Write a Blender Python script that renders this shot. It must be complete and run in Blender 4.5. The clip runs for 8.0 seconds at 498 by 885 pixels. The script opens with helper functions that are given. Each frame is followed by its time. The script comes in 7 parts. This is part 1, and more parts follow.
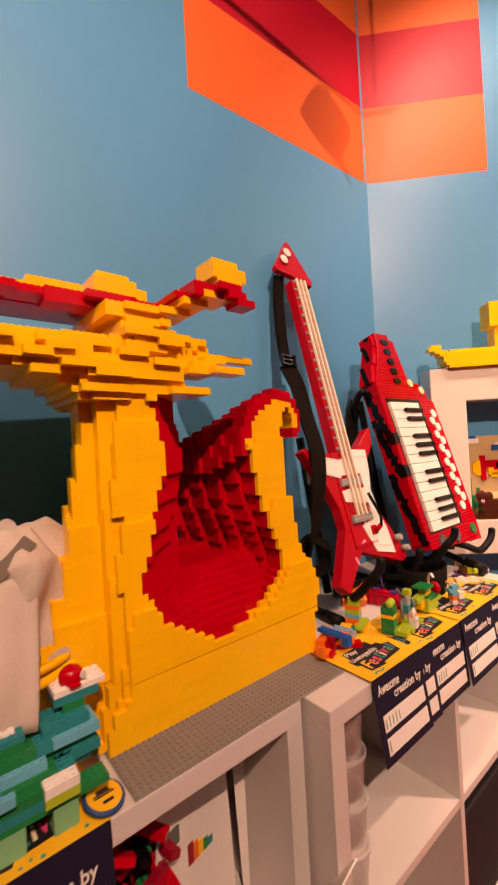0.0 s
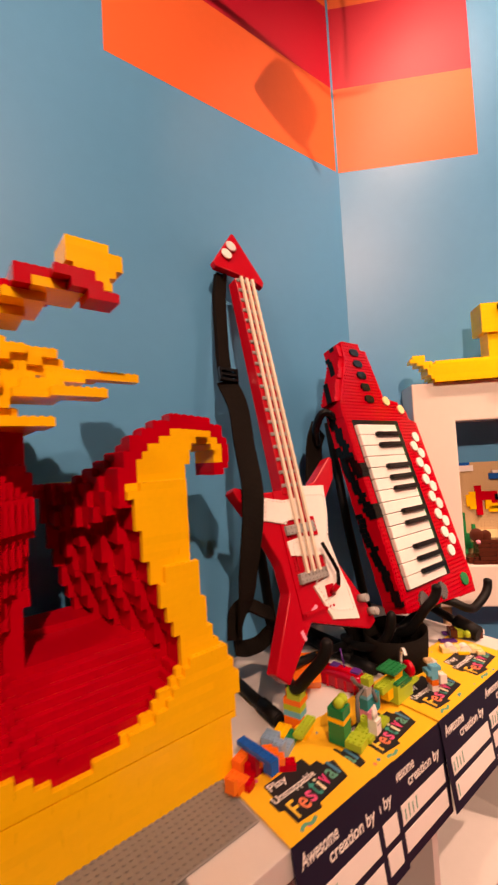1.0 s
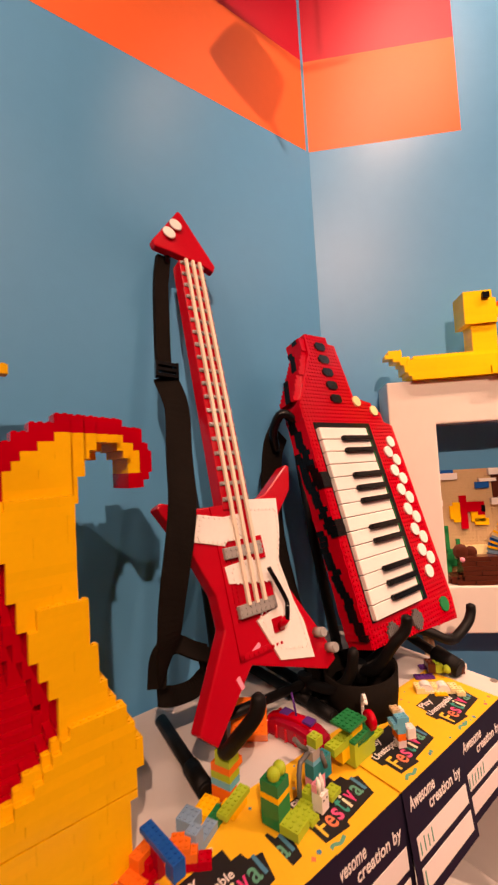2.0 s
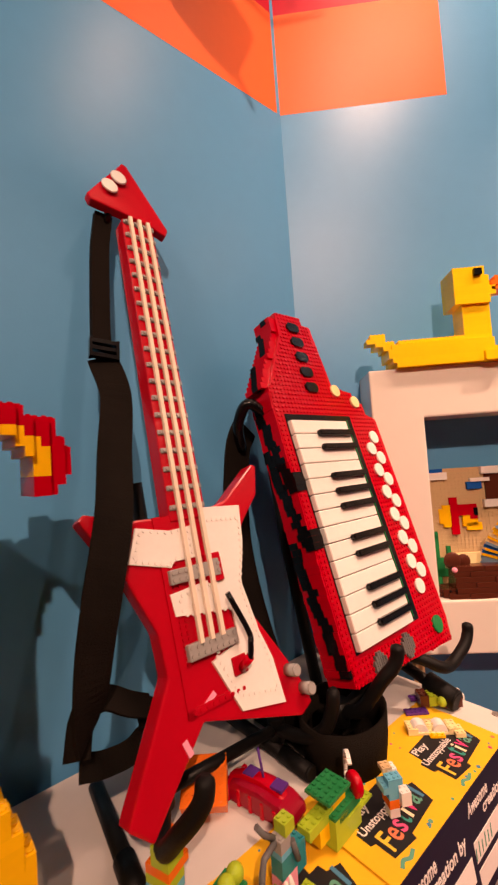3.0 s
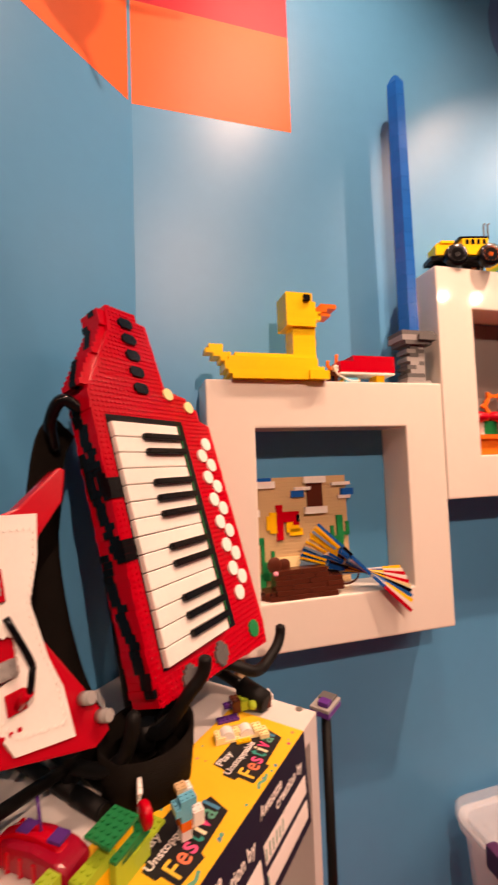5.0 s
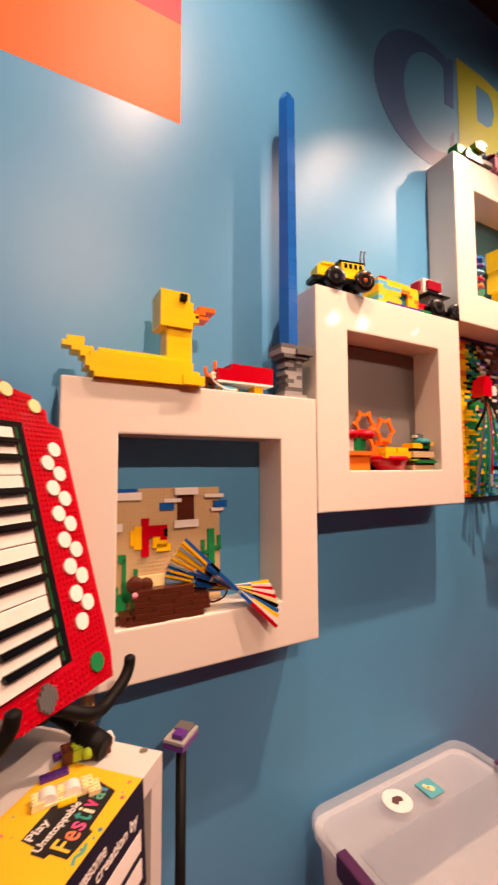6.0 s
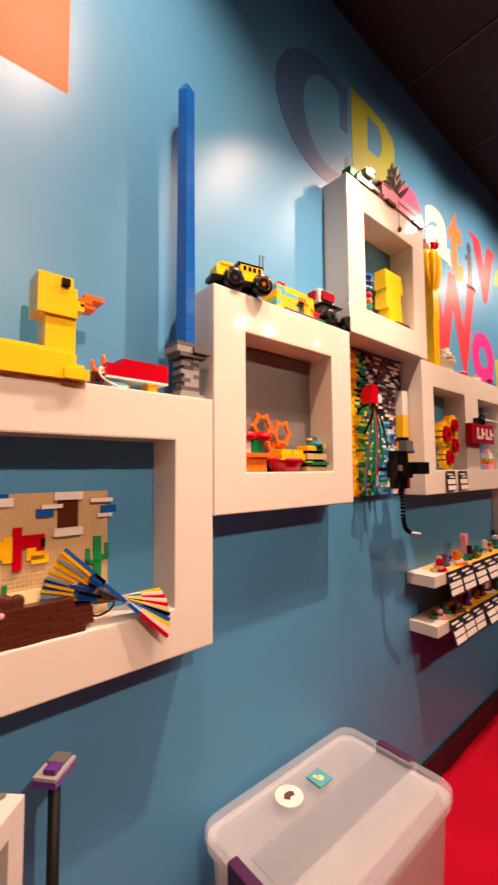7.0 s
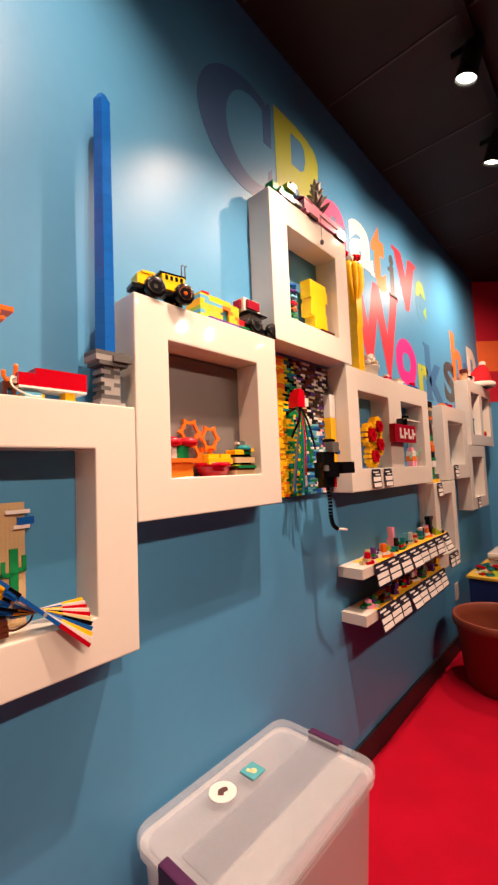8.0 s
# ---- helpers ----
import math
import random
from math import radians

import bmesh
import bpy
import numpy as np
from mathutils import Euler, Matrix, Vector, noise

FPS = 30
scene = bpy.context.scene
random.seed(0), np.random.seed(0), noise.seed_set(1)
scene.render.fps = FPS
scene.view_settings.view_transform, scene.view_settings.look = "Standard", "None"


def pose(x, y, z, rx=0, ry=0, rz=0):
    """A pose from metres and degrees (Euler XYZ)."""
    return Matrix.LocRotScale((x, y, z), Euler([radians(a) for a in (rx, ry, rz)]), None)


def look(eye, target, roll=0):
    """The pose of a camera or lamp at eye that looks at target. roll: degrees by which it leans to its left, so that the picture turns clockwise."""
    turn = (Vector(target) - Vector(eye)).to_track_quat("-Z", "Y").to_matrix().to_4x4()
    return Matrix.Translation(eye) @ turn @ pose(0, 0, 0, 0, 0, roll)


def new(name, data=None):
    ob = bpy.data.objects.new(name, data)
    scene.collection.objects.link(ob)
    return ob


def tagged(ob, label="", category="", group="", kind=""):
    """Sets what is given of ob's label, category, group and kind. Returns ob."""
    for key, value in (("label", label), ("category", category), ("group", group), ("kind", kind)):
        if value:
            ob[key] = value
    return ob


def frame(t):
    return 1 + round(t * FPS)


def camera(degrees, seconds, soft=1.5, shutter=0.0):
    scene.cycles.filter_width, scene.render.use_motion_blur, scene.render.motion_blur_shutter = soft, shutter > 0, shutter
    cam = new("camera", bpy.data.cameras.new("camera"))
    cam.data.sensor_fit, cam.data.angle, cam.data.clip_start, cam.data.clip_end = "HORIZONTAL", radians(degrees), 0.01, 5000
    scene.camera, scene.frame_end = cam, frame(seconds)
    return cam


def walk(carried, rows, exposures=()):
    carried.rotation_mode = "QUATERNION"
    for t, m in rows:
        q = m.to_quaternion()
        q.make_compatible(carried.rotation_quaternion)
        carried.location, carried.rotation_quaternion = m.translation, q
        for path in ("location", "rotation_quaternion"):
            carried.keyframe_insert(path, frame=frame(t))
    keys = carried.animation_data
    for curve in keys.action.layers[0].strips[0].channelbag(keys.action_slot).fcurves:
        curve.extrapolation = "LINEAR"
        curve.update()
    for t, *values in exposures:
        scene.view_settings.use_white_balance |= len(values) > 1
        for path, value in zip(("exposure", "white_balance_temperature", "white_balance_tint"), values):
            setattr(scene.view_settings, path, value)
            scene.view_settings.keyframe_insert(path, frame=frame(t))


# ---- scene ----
cam = camera(62.6, 8.0, 2.3, 0.4)
PATH = [
    (0, (-0.2760, -1.3560, 1.2880), (-0.4770, 0.6330, 1.3030), -3.1),
    (0.5, (-0.2280, -1.2660, 1.2870), (-0.4450, 0.7220, 1.3390), -3.3),
    (1, (-0.1390, -1.1520, 1.3220), (-0.3820, 0.8320, 1.4010), -3.2),
    (1.5, (-0.0810, -1.0910, 1.3240), (-0.3380, 0.8910, 1.4160), -3.1),
    (3, (-0.0370, -0.9050, 1.3180), (-0.1840, 1.0870, 1.4210), -3.8),
    (3.5, (-0.0260, -0.8710, 1.3110), (-0.0990, 1.1260, 1.3970), -3.7),
    (4, (-0.0160, -0.8570, 1.3080), (0.0420, 1.1400, 1.3840), -3.3),
    (4.5, (0.0000, -0.8610, 1.3060), (0.2290, 1.1240, 1.3960), -2.7),
    (5, (0.0230, -0.8830, 1.3120), (0.5340, 1.0480, 1.4190), -2.0),
    (6.3, (0.1150, -0.8450, 1.3220), (1.1930, 0.8340, 1.4540), 0.0),
    (6.5, (0.1190, -0.8420, 1.3210), (1.2810, 0.7800, 1.4580), -0.1),
    (7, (0.1420, -0.8510, 1.3200), (1.4560, 0.6510, 1.4550), -0.4),
    (7.5, (0.1700, -0.8860, 1.3190), (1.5920, 0.5120, 1.4570), -1.1),
    (8, (0.1670, -0.9190, 1.3240), (1.6540, 0.4120, 1.4640), -2.3),
]
EXPOSURES = [(0.0, -0.05, 7050, 27), (1.5, -0.10, 7050, 28), (3.5, -0.24, 7000, 28), (5.0, -0.22, 6750, 24), (6.5, -0.20, 6550, 19), (8.0, -0.12, 6250, 14)]
walk(cam, [(t, look(eye, target, roll)) for t, eye, target, roll in PATH], EXPOSURES)


# ---- light ----
world = bpy.data.worlds.new("world")
scene.world = world
world.use_nodes = True
world.node_tree.nodes["Background"].inputs[0].default_value = (0.9, 0.75, 0.6, 1)
world.node_tree.nodes["Background"].inputs[1].default_value = 0.002

WARM = (1.0, 0.66, 0.45)
SPOTS = [  # x, y, z, aim x, aim y, aim z, watts, cone
    (0.45, -0.68, 2.92, 0.46, 0.0, 2.0, 76, 94),
    (1.32, -0.60, 2.92, 1.06, -0.14, 0.9, 232, 78),
    (2.02, -0.57, 2.92, 2.0, -0.05, 1.3, 62, 150),
    (2.65, -0.54, 2.92, 2.8, -0.02, 1.4, 64, 150),
    (3.55, -0.55, 2.86, 3.7, -0.02, 1.8, 105, 160),
    # added fill that brightens the left wall; no known lamp hangs here
    (-0.9, -2.3, 2.88, -1.1, -1.05, 2.15, 138, 70),
    (0.38, -2.45, 2.93, -0.32, -0.42, 1.5, 265, 76),
    (2.25, -2.45, 2.92, 2.1, -0.1, 0.6, 110, 66),
    (2.92, -2.60, 2.92, 1.6, -0.1, 1.2, 34, 70),
    (3.32, -2.60, 2.92, 2.0, -0.1, 1.2, 28, 70),
    (4.18, -2.60, 2.92, 4.0, -0.8, 0.2, 75, 100),
]
for sx, sy, sz, ax, ay, az, watts, cone in SPOTS:
    data = bpy.data.lights.new("spot", "SPOT")
    data.energy, data.color, data.spot_size, data.spot_blend, data.shadow_soft_size = watts, WARM, radians(cone), 0.9, 0.018
    lamp = new("spot", data)
    lamp.matrix_world = look((sx, sy, sz - 0.03), (ax, ay, az))


# ---- materials ----
MATS = {}


def mat(name, color, rough=0.4, metal=0.0, vary=0.08, scale=6.0, bump=0.0, bump_scale=80.0, coat=0.0, rand=0.0, glow=None, trans=0.0, ior=1.45, spec=0.4):
    if name in MATS:
        return MATS[name]
    m = bpy.data.materials.new(name)
    m.use_nodes = True
    nt = m.node_tree
    b = nt.nodes["Principled BSDF"]
    b.inputs["Roughness"].default_value = rough
    b.inputs["Metallic"].default_value = metal
    b.inputs["Specular IOR Level"].default_value = spec
    b.inputs["Coat Weight"].default_value = coat
    b.inputs["Transmission Weight"].default_value = trans
    b.inputs["IOR"].default_value = ior
    tc = nt.nodes.new("ShaderNodeTexCoord")
    n1 = nt.nodes.new("ShaderNodeTexNoise")
    n1.inputs["Scale"].default_value = scale
    n1.inputs["Detail"].default_value = 6
    n2 = nt.nodes.new("ShaderNodeTexNoise")
    n2.inputs["Scale"].default_value = scale * 17
    n2.inputs["Detail"].default_value = 3
    nt.links.new(tc.outputs["Object"], n1.inputs["Vector"])
    nt.links.new(tc.outputs["Object"], n2.inputs["Vector"])
    add = nt.nodes.new("ShaderNodeMath")
    add.operation = "MULTIPLY_ADD"
    add.inputs[1].default_value = 0.35
    nt.links.new(n2.outputs["Fac"], add.inputs[0])
    nt.links.new(n1.outputs["Fac"], add.inputs[2])
    last = add.outputs[0]
    if rand:
        info = nt.nodes.new("ShaderNodeObjectInfo")
        r = nt.nodes.new("ShaderNodeMath")
        r.operation = "MULTIPLY_ADD"
        r.inputs[1].default_value = rand
        nt.links.new(info.outputs["Random"], r.inputs[0])
        nt.links.new(last, r.inputs[2])
        last = r.outputs[0]
    mr = nt.nodes.new("ShaderNodeMapRange")
    mr.inputs["From Min"].default_value = 0.35
    mr.inputs["From Max"].default_value = 1.0
    nt.links.new(last, mr.inputs["Value"])
    mix = nt.nodes.new("ShaderNodeMix")
    mix.data_type = "RGBA"
    lo = [max(0, c * (1 - vary)) for c in color]
    hi = [min(1, c * (1 + vary)) for c in color]
    mix.inputs["A"].default_value = (*lo, 1)
    mix.inputs["B"].default_value = (*hi, 1)
    nt.links.new(mr.outputs[0], mix.inputs["Factor"])
    nt.links.new(mix.outputs["Result"], b.inputs["Base Color"])
    rr = nt.nodes.new("ShaderNodeMapRange")
    rr.inputs["To Min"].default_value = max(0.02, rough * 0.8)
    rr.inputs["To Max"].default_value = min(1, rough * 1.25)
    nt.links.new(n1.outputs["Fac"], rr.inputs["Value"])
    nt.links.new(rr.outputs[0], b.inputs["Roughness"])
    if bump:
        n3 = nt.nodes.new("ShaderNodeTexNoise")
        n3.inputs["Scale"].default_value = bump_scale
        n3.inputs["Detail"].default_value = 4
        nt.links.new(tc.outputs["Object"], n3.inputs["Vector"])
        bp = nt.nodes.new("ShaderNodeBump")
        bp.inputs["Strength"].default_value = bump
        bp.inputs["Distance"].default_value = 0.002
        nt.links.new(n3.outputs["Fac"], bp.inputs["Height"])
        nt.links.new(bp.outputs[0], b.inputs["Normal"])
    if glow:
        b.inputs["Emission Color"].default_value = (*glow[0], 1)
        b.inputs["Emission Strength"].default_value = glow[1]
    MATS[name] = m
    return m


def clear_plastic(name, color, rough, alpha):
    """Thin translucent plastic: part of the light passes straight through."""
    m = mat(name, color, rough, vary=0.04, scale=4)
    m.node_tree.nodes["Principled BSDF"].inputs["Alpha"].default_value = alpha
    return m


WALL_BLUE = mat("wall_paint_blue", (0.079, 0.303, 0.555), 0.38, vary=0.05, scale=2.0, bump=0.06, bump_scale=240, spec=0.45)
PAINT_ORANGE = mat("wall_paint_orange", (0.78, 0.135, 0.03), 0.52, vary=0.05, scale=3, bump=0.06, bump_scale=240)
PAINT_RED = mat("wall_paint_red", (0.48, 0.006, 0.025), 0.5, vary=0.05, scale=3, bump=0.06, bump_scale=240)
CEIL_BLACK = mat("ceiling_black", (0.008, 0.0075, 0.0075), 0.6, vary=0.3, scale=3, bump=0.1)
CARPET = mat("carpet_red", (0.47, 0.004, 0.022), 1.0, vary=0.16, scale=5, bump=1.0, bump_scale=420)
CARPET.node_tree.nodes["Principled BSDF"].inputs["Specular IOR Level"].default_value = 0.08
DARK_WALL = mat("dark_slate_paint", (0.05, 0.07, 0.09), 0.6, vary=0.1, scale=2)
DARK_TRIM = mat("trim_dark", (0.022, 0.016, 0.022), 0.45, vary=0.2, scale=8)
WHITE_LAM = mat("white_lacquer", (0.77, 0.72, 0.645), 0.055, vary=0.03, scale=3, bump=0.02, bump_scale=30)
WHITE_SHELF = mat("white_foil_shelf", (0.62, 0.59, 0.565), 0.4, vary=0.05, scale=4, bump=0.04, bump_scale=60)
BLACK_METAL = mat("black_powder_coat", (0.005, 0.005, 0.005), 0.45, spec=0.25, vary=0.25, scale=20, bump=0.05, bump_scale=300)
BLACK_FOAM = mat("black_foam_rubber", (0.005, 0.005, 0.005), 0.55, spec=0.2, vary=0.25, scale=20, bump=0.15, bump_scale=400)
WEBBING = mat("black_webbing", (0.010, 0.008, 0.0065), 0.9, spec=0.08, vary=0.3, scale=30, bump=0.8, bump_scale=600)
LENS = mat("lamp_lens", (1, 0.95, 0.85), 0.3, glow=((1.0, 0.86, 0.66), 40.0))
WOOD = mat("pale_wood", (0.55, 0.38, 0.20), 0.5, vary=0.2, scale=14, bump=0.1)

PLASTIC = {
    "yellow": (0.92, 0.515, 0.006), "lemon": (0.93, 0.60, 0.008), "stone": (0.52, 0.47, 0.42), "red": (0.47, 0.0015, 0.010), "blue": (0.01, 0.10, 0.42), "green": (0.01, 0.20, 0.06),
    "lime": (0.36, 0.50, 0.03), "orange": (0.80, 0.17, 0.015), "white": (0.80, 0.78, 0.74), "black": (0.004, 0.004, 0.005),
    "grey": (0.33, 0.32, 0.31), "darkgrey": (0.12, 0.12, 0.12), "tan": (0.58, 0.42, 0.23), "brown": (0.085, 0.022, 0.012),
    "teal": (0.015, 0.22, 0.25), "azure": (0.12, 0.42, 0.58), "pink": (0.84, 0.33, 0.45), "purple": (0.10, 0.03, 0.22),
    "sandblue": (0.22, 0.36, 0.52), "cream": (0.85, 0.70, 0.36), "palegreen": (0.18, 0.45, 0.24), "darkred": (0.30, 0.005, 0.02),
}


def plastic(color):
    return mat("plastic_" + color, PLASTIC[color], 0.2, vary=0.07, scale=9, rand=0.25, bump=0.015, bump_scale=120, spec=0.35)


# ---- mesh helpers ----
S8 = 0.008      # one stud
PL = 0.0032     # one plate
BK = 0.0096     # one brick


def bx(bm, x0, x1, y0, y1, z0, z1, m=None):
    v = [Vector((x, y, z)) for x in (x0, x1) for y in (y0, y1) for z in (z0, z1)]
    if m:
        v = [m @ p for p in v]
    v = [bm.verts.new(p) for p in v]
    for f in ((0, 1, 3, 2), (4, 6, 7, 5), (0, 4, 5, 1), (2, 3, 7, 6), (0, 2, 6, 4), (1, 5, 7, 3)):
        bm.faces.new([v[i] for i in f])
    return v


def box(x0, x1, y0, y1, z0, z1, bevel=0.0, seg=2):
    bm = bmesh.new()
    bx(bm, x0, x1, y0, y1, z0, z1)
    if bevel:
        bmesh.ops.bevel(bm, geom=bm.edges[:], offset=bevel, segments=seg, affect="EDGES", profile=0.6)
    return bm


def cyl(bm, p0, p1, r0, r1=None, seg=16, caps=True):
    r1 = r0 if r1 is None else r1
    p0, p1 = Vector(p0), Vector(p1)
    q = (p1 - p0).to_track_quat("Z", "Y")
    a, b = [], []
    for i in range(seg):
        d = q @ Vector((math.cos(2 * math.pi * i / seg), math.sin(2 * math.pi * i / seg), 0))
        a.append(bm.verts.new(p0 + d * r0))
        b.append(bm.verts.new(p1 + d * r1))
    for i in range(seg):
        f = bm.faces.new((a[i], a[(i + 1) % seg], b[(i + 1) % seg], b[i]))
        f.smooth = seg > 8
    if caps:
        bm.faces.new(b)
        bm.faces.new(a[::-1])


def smooth_path(pts, n=6):
    """A Catmull-Rom curve through the points."""
    p = [Vector(q) for q in pts]
    p = [p[0] * 2 - p[1]] + p + [p[-1] * 2 - p[-2]]
    out = []
    for i in range(1, len(p) - 2):
        for k in range(n):
            t = k / n
            a, b, c, d = p[i - 1], p[i], p[i + 1], p[i + 2]
            out.append(0.5 * ((2 * b) + (c - a) * t + (2 * a - 5 * b + 4 * c - d) * t * t + (3 * b - a - 3 * c + d) * t ** 3))
    out.append(p[-2])
    return out


def tube(bm, pts, r, seg=10, rs=None):
    rings = []
    up = Vector((0.13, 0.31, 0.94))
    for i, p in enumerate(pts):
        d = (pts[min(i + 1, len(pts) - 1)] - pts[max(i - 1, 0)]).normalized()
        s = d.cross(up).normalized()
        w = s.cross(d)
        rad = rs[i] if rs else r
        rings.append([bm.verts.new(p + (s * math.cos(2 * math.pi * k / seg) + w * math.sin(2 * math.pi * k / seg)) * rad) for k in range(seg)])
    for a, b in zip(rings, rings[1:]):
        for k in range(seg):
            bm.faces.new((a[k], a[(k + 1) % seg], b[(k + 1) % seg], b[k])).smooth = True
    bm.faces.new(rings[0][::-1])
    bm.faces.new(rings[-1])


def band(bm, pts, width, thick, normal):
    """A strap: a flat ribbon along a path, width across, facing normal."""
    rings = []
    for i, p in enumerate(pts):
        d = (pts[min(i + 1, len(pts) - 1)] - pts[max(i - 1, 0)]).normalized()
        nn = normal(i / (len(pts) - 1)) if callable(normal) else Vector(normal)
        s = d.cross(nn).normalized()
        w = s.cross(d)
        h, k = width / 2, thick / 2
        rings.append([bm.verts.new(p + s * a + w * b) for a, b in ((-h, -k), (h, -k), (h, k), (-h, k))])
    for a, b in zip(rings, rings[1:]):
        for k in range(4):
            bm.faces.new((a[k], a[(k + 1) % 4], b[(k + 1) % 4], b[k]))
    bm.faces.new(rings[0][::-1])
    bm.faces.new(rings[-1])


def slab(pts, y0, y1, bevel=0.0):
    """A plate of the outline pts (x, z), from y0 (front) to y1 (back)."""
    bm = bmesh.new()
    a = [bm.verts.new((x, y0, z)) for x, z in pts]
    b = [bm.verts.new((x, y1, z)) for x, z in pts]
    bm.faces.new(a)
    bm.faces.new(b[::-1])
    n = len(pts)
    for i in range(n):
        bm.faces.new((a[i], b[i], b[(i + 1) % n], a[(i + 1) % n]))
    bmesh.ops.recalc_face_normals(bm, faces=bm.faces[:])
    if bevel:
        bmesh.ops.bevel(bm, geom=bm.edges[:], offset=bevel, segments=2, affect="EDGES", profile=0.6)
    return bm


def lathe(bm, prof, seg=24, c=(0, 0)):
    """Revolves (radius, z) pairs about the vertical through c."""
    rings = []
    for r, z in prof:
        rings.append([bm.verts.new((c[0] + r * math.cos(2 * math.pi * k / seg), c[1] + r * math.sin(2 * math.pi * k / seg), z)) for k in range(seg)])
    for a, b in zip(rings, rings[1:]):
        for k in range(seg):
            bm.faces.new((a[k], a[(k + 1) % seg], b[(k + 1) % seg], b[k])).smooth = True
    bm.faces.new(rings[0][::-1])
    bm.faces.new(rings[-1])


def part(name, bm, material, parent, label="", kind=""):
    me = bpy.data.meshes.new(name)
    bm.to_mesh(me)
    bm.free()
    me.materials.append(material)
    ob = new(name, me)
    ob.parent = parent
    return tagged(ob, label=label, kind=kind)


def single(name, bm, material, m=None, label="", category="", group="", kind=""):
    """A thing or a piece of the setting that is one mesh."""
    ob = part(name, bm, material, None)
    if m:
        ob.matrix_world = m
    return tagged(ob, label, category, group, kind)


def thing(name, m, label, category, group=""):
    ob = new(name)
    ob.empty_display_size = 0.02
    ob.matrix_world = m
    return tagged(ob, label, category, group)


def lw(u, n, z, rx=0, ry=0, rz=0):
    """A pose beside the slanting wall: u along it towards the corner, n out from it."""
    return pose(0, 0, 0, 0, 0, 45) @ pose(u, -n, z, rx, ry, rz)


PIECES = {}


def brick_mesh(w, l, h, color, studs=True):
    """A studded plastic brick of w x l studs and h plates."""
    key = (w, l, h, color, studs)
    if key not in PIECES:
        bm = bmesh.new()
        g = 0.0001
        bx(bm, g, w * S8 - g, g, l * S8 - g, 0, h * PL)
        if studs:
            for i in range(int(w)):
                for j in range(int(l)):
                    c = ((i + 0.5) * S8, (j + 0.5) * S8)
                    cyl(bm, (*c, h * PL - 0.0002), (*c, h * PL + 0.0017), 0.0024, seg=8)
        me = bpy.data.meshes.new("brick")
        bm.to_mesh(me)
        bm.free()
        me.materials.append(plastic(color))
        PIECES[key] = me
    return PIECES[key]


def bricks(parent, spec):
    """Bricks of a model: (color, x, y in studs, z in plates, w, l in studs, h in plates, studs on top)."""
    for s in spec:
        color, x, y, z, w, l, h = s[:7]
        ob = new("brick", brick_mesh(w, l, h, color, s[7] if len(s) > 7 else True))
        ob.parent = parent
        ob.location = (x * S8, y * S8, z * PL)


def stud_field(bm, x0, y0, nx, ny, z, seg=6, step=S8, skip=None, axis="z"):
    for i in range(nx):
        for j in range(ny):
            if skip and skip(i, j):
                continue
            c = (x0 + (i + 0.5) * step, y0 + (j + 0.5) * step)
            if axis == "z":
                cyl(bm, (*c, z - 0.0002), (*c, z + 0.0017), 0.0024, seg=seg)
            else:  # studs towards -y; x, z grid at y = z
                cyl(bm, (c[0], z + 0.0002, c[1]), (c[0], z - 0.0017, c[1]), 0.0024, seg=seg)


def letters(text, material, parent, x0, x1, y, z0, z1, depth=0.0012, name="lettering", label="", flat=False, bold=0.012):
    """Text in the built-in font, fitted into the rectangle x0..x1, z0..z1 at y, facing -y; flat: lying, with z0..z1 as y and y as z."""
    cu = bpy.data.curves.new("text", "FONT")
    cu.body = text
    cu.extrude = 0.001
    cu.offset = bold
    ob = bpy.data.objects.new("text", cu)
    scene.collection.objects.link(ob)
    bpy.context.view_layer.update()
    me = bpy.data.meshes.new_from_object(ob.evaluated_get(bpy.context.evaluated_depsgraph_get()))
    bpy.data.objects.remove(ob)
    bpy.data.curves.remove(cu)
    co = np.array([v.co for v in me.vertices])
    lo, hi = co.min(0), co.max(0)
    for v in me.vertices:
        a = x0 + (v.co.x - lo[0]) / (hi[0] - lo[0]) * (x1 - x0)
        b = z0 + (v.co.y - lo[1]) / (hi[1] - lo[1]) * (z1 - z0)
        c = (v.co.z - lo[2]) / max(1e-6, hi[2] - lo[2]) * depth
        v.co = (a, b, y + c) if flat else (a, y - c, b)
    me.materials.clear()
    me.materials.append(material)
    ob = new(name, me)
    ob.parent = parent
    return tagged(ob, label=label)


# ---- the room ----
H_CEIL = 3.1
single("floor", box(-3.2, 6.2, -5.6, 1.0, -0.08, 0.0), CARPET, None, "bright red short-pile carpet floor", "floor", kind="structure")
single("ceiling", box(-3.2, 6.2, -5.6, 1.0, H_CEIL, H_CEIL + 0.1), CEIL_BLACK, None, "matt black painted ceiling", "ceiling", kind="structure")
LWALL = pose(0.008, 0.01, 0, 0, 0, 42.6)     # face of the slanting wall
single("wall_left", box(-3.7, 0.06, 0.0, 0.12, 0, H_CEIL), WALL_BLUE, LWALL, "satin blue painted wall beside the display shelves", "wall", kind="structure")
single("wall_right", box(0.0, 4.62, 0.02, 0.14, 0, H_CEIL), WALL_BLUE, None, "satin blue painted wall with white display cubes", "wall", kind="structure")
single("wall_far", box(-0.2, 3.6, 0.0, 0.12, 0, H_CEIL), WALL_BLUE, pose(4.55, 0.08, 0, 0, 0, -45), "blue painted end wall", "wall", kind="structure")
single("wall_back", box(-3.2, 6.2, -4.7, -4.58, 0, H_CEIL), DARK_WALL, None, "dark painted wall across the room", "wall", kind="structure")
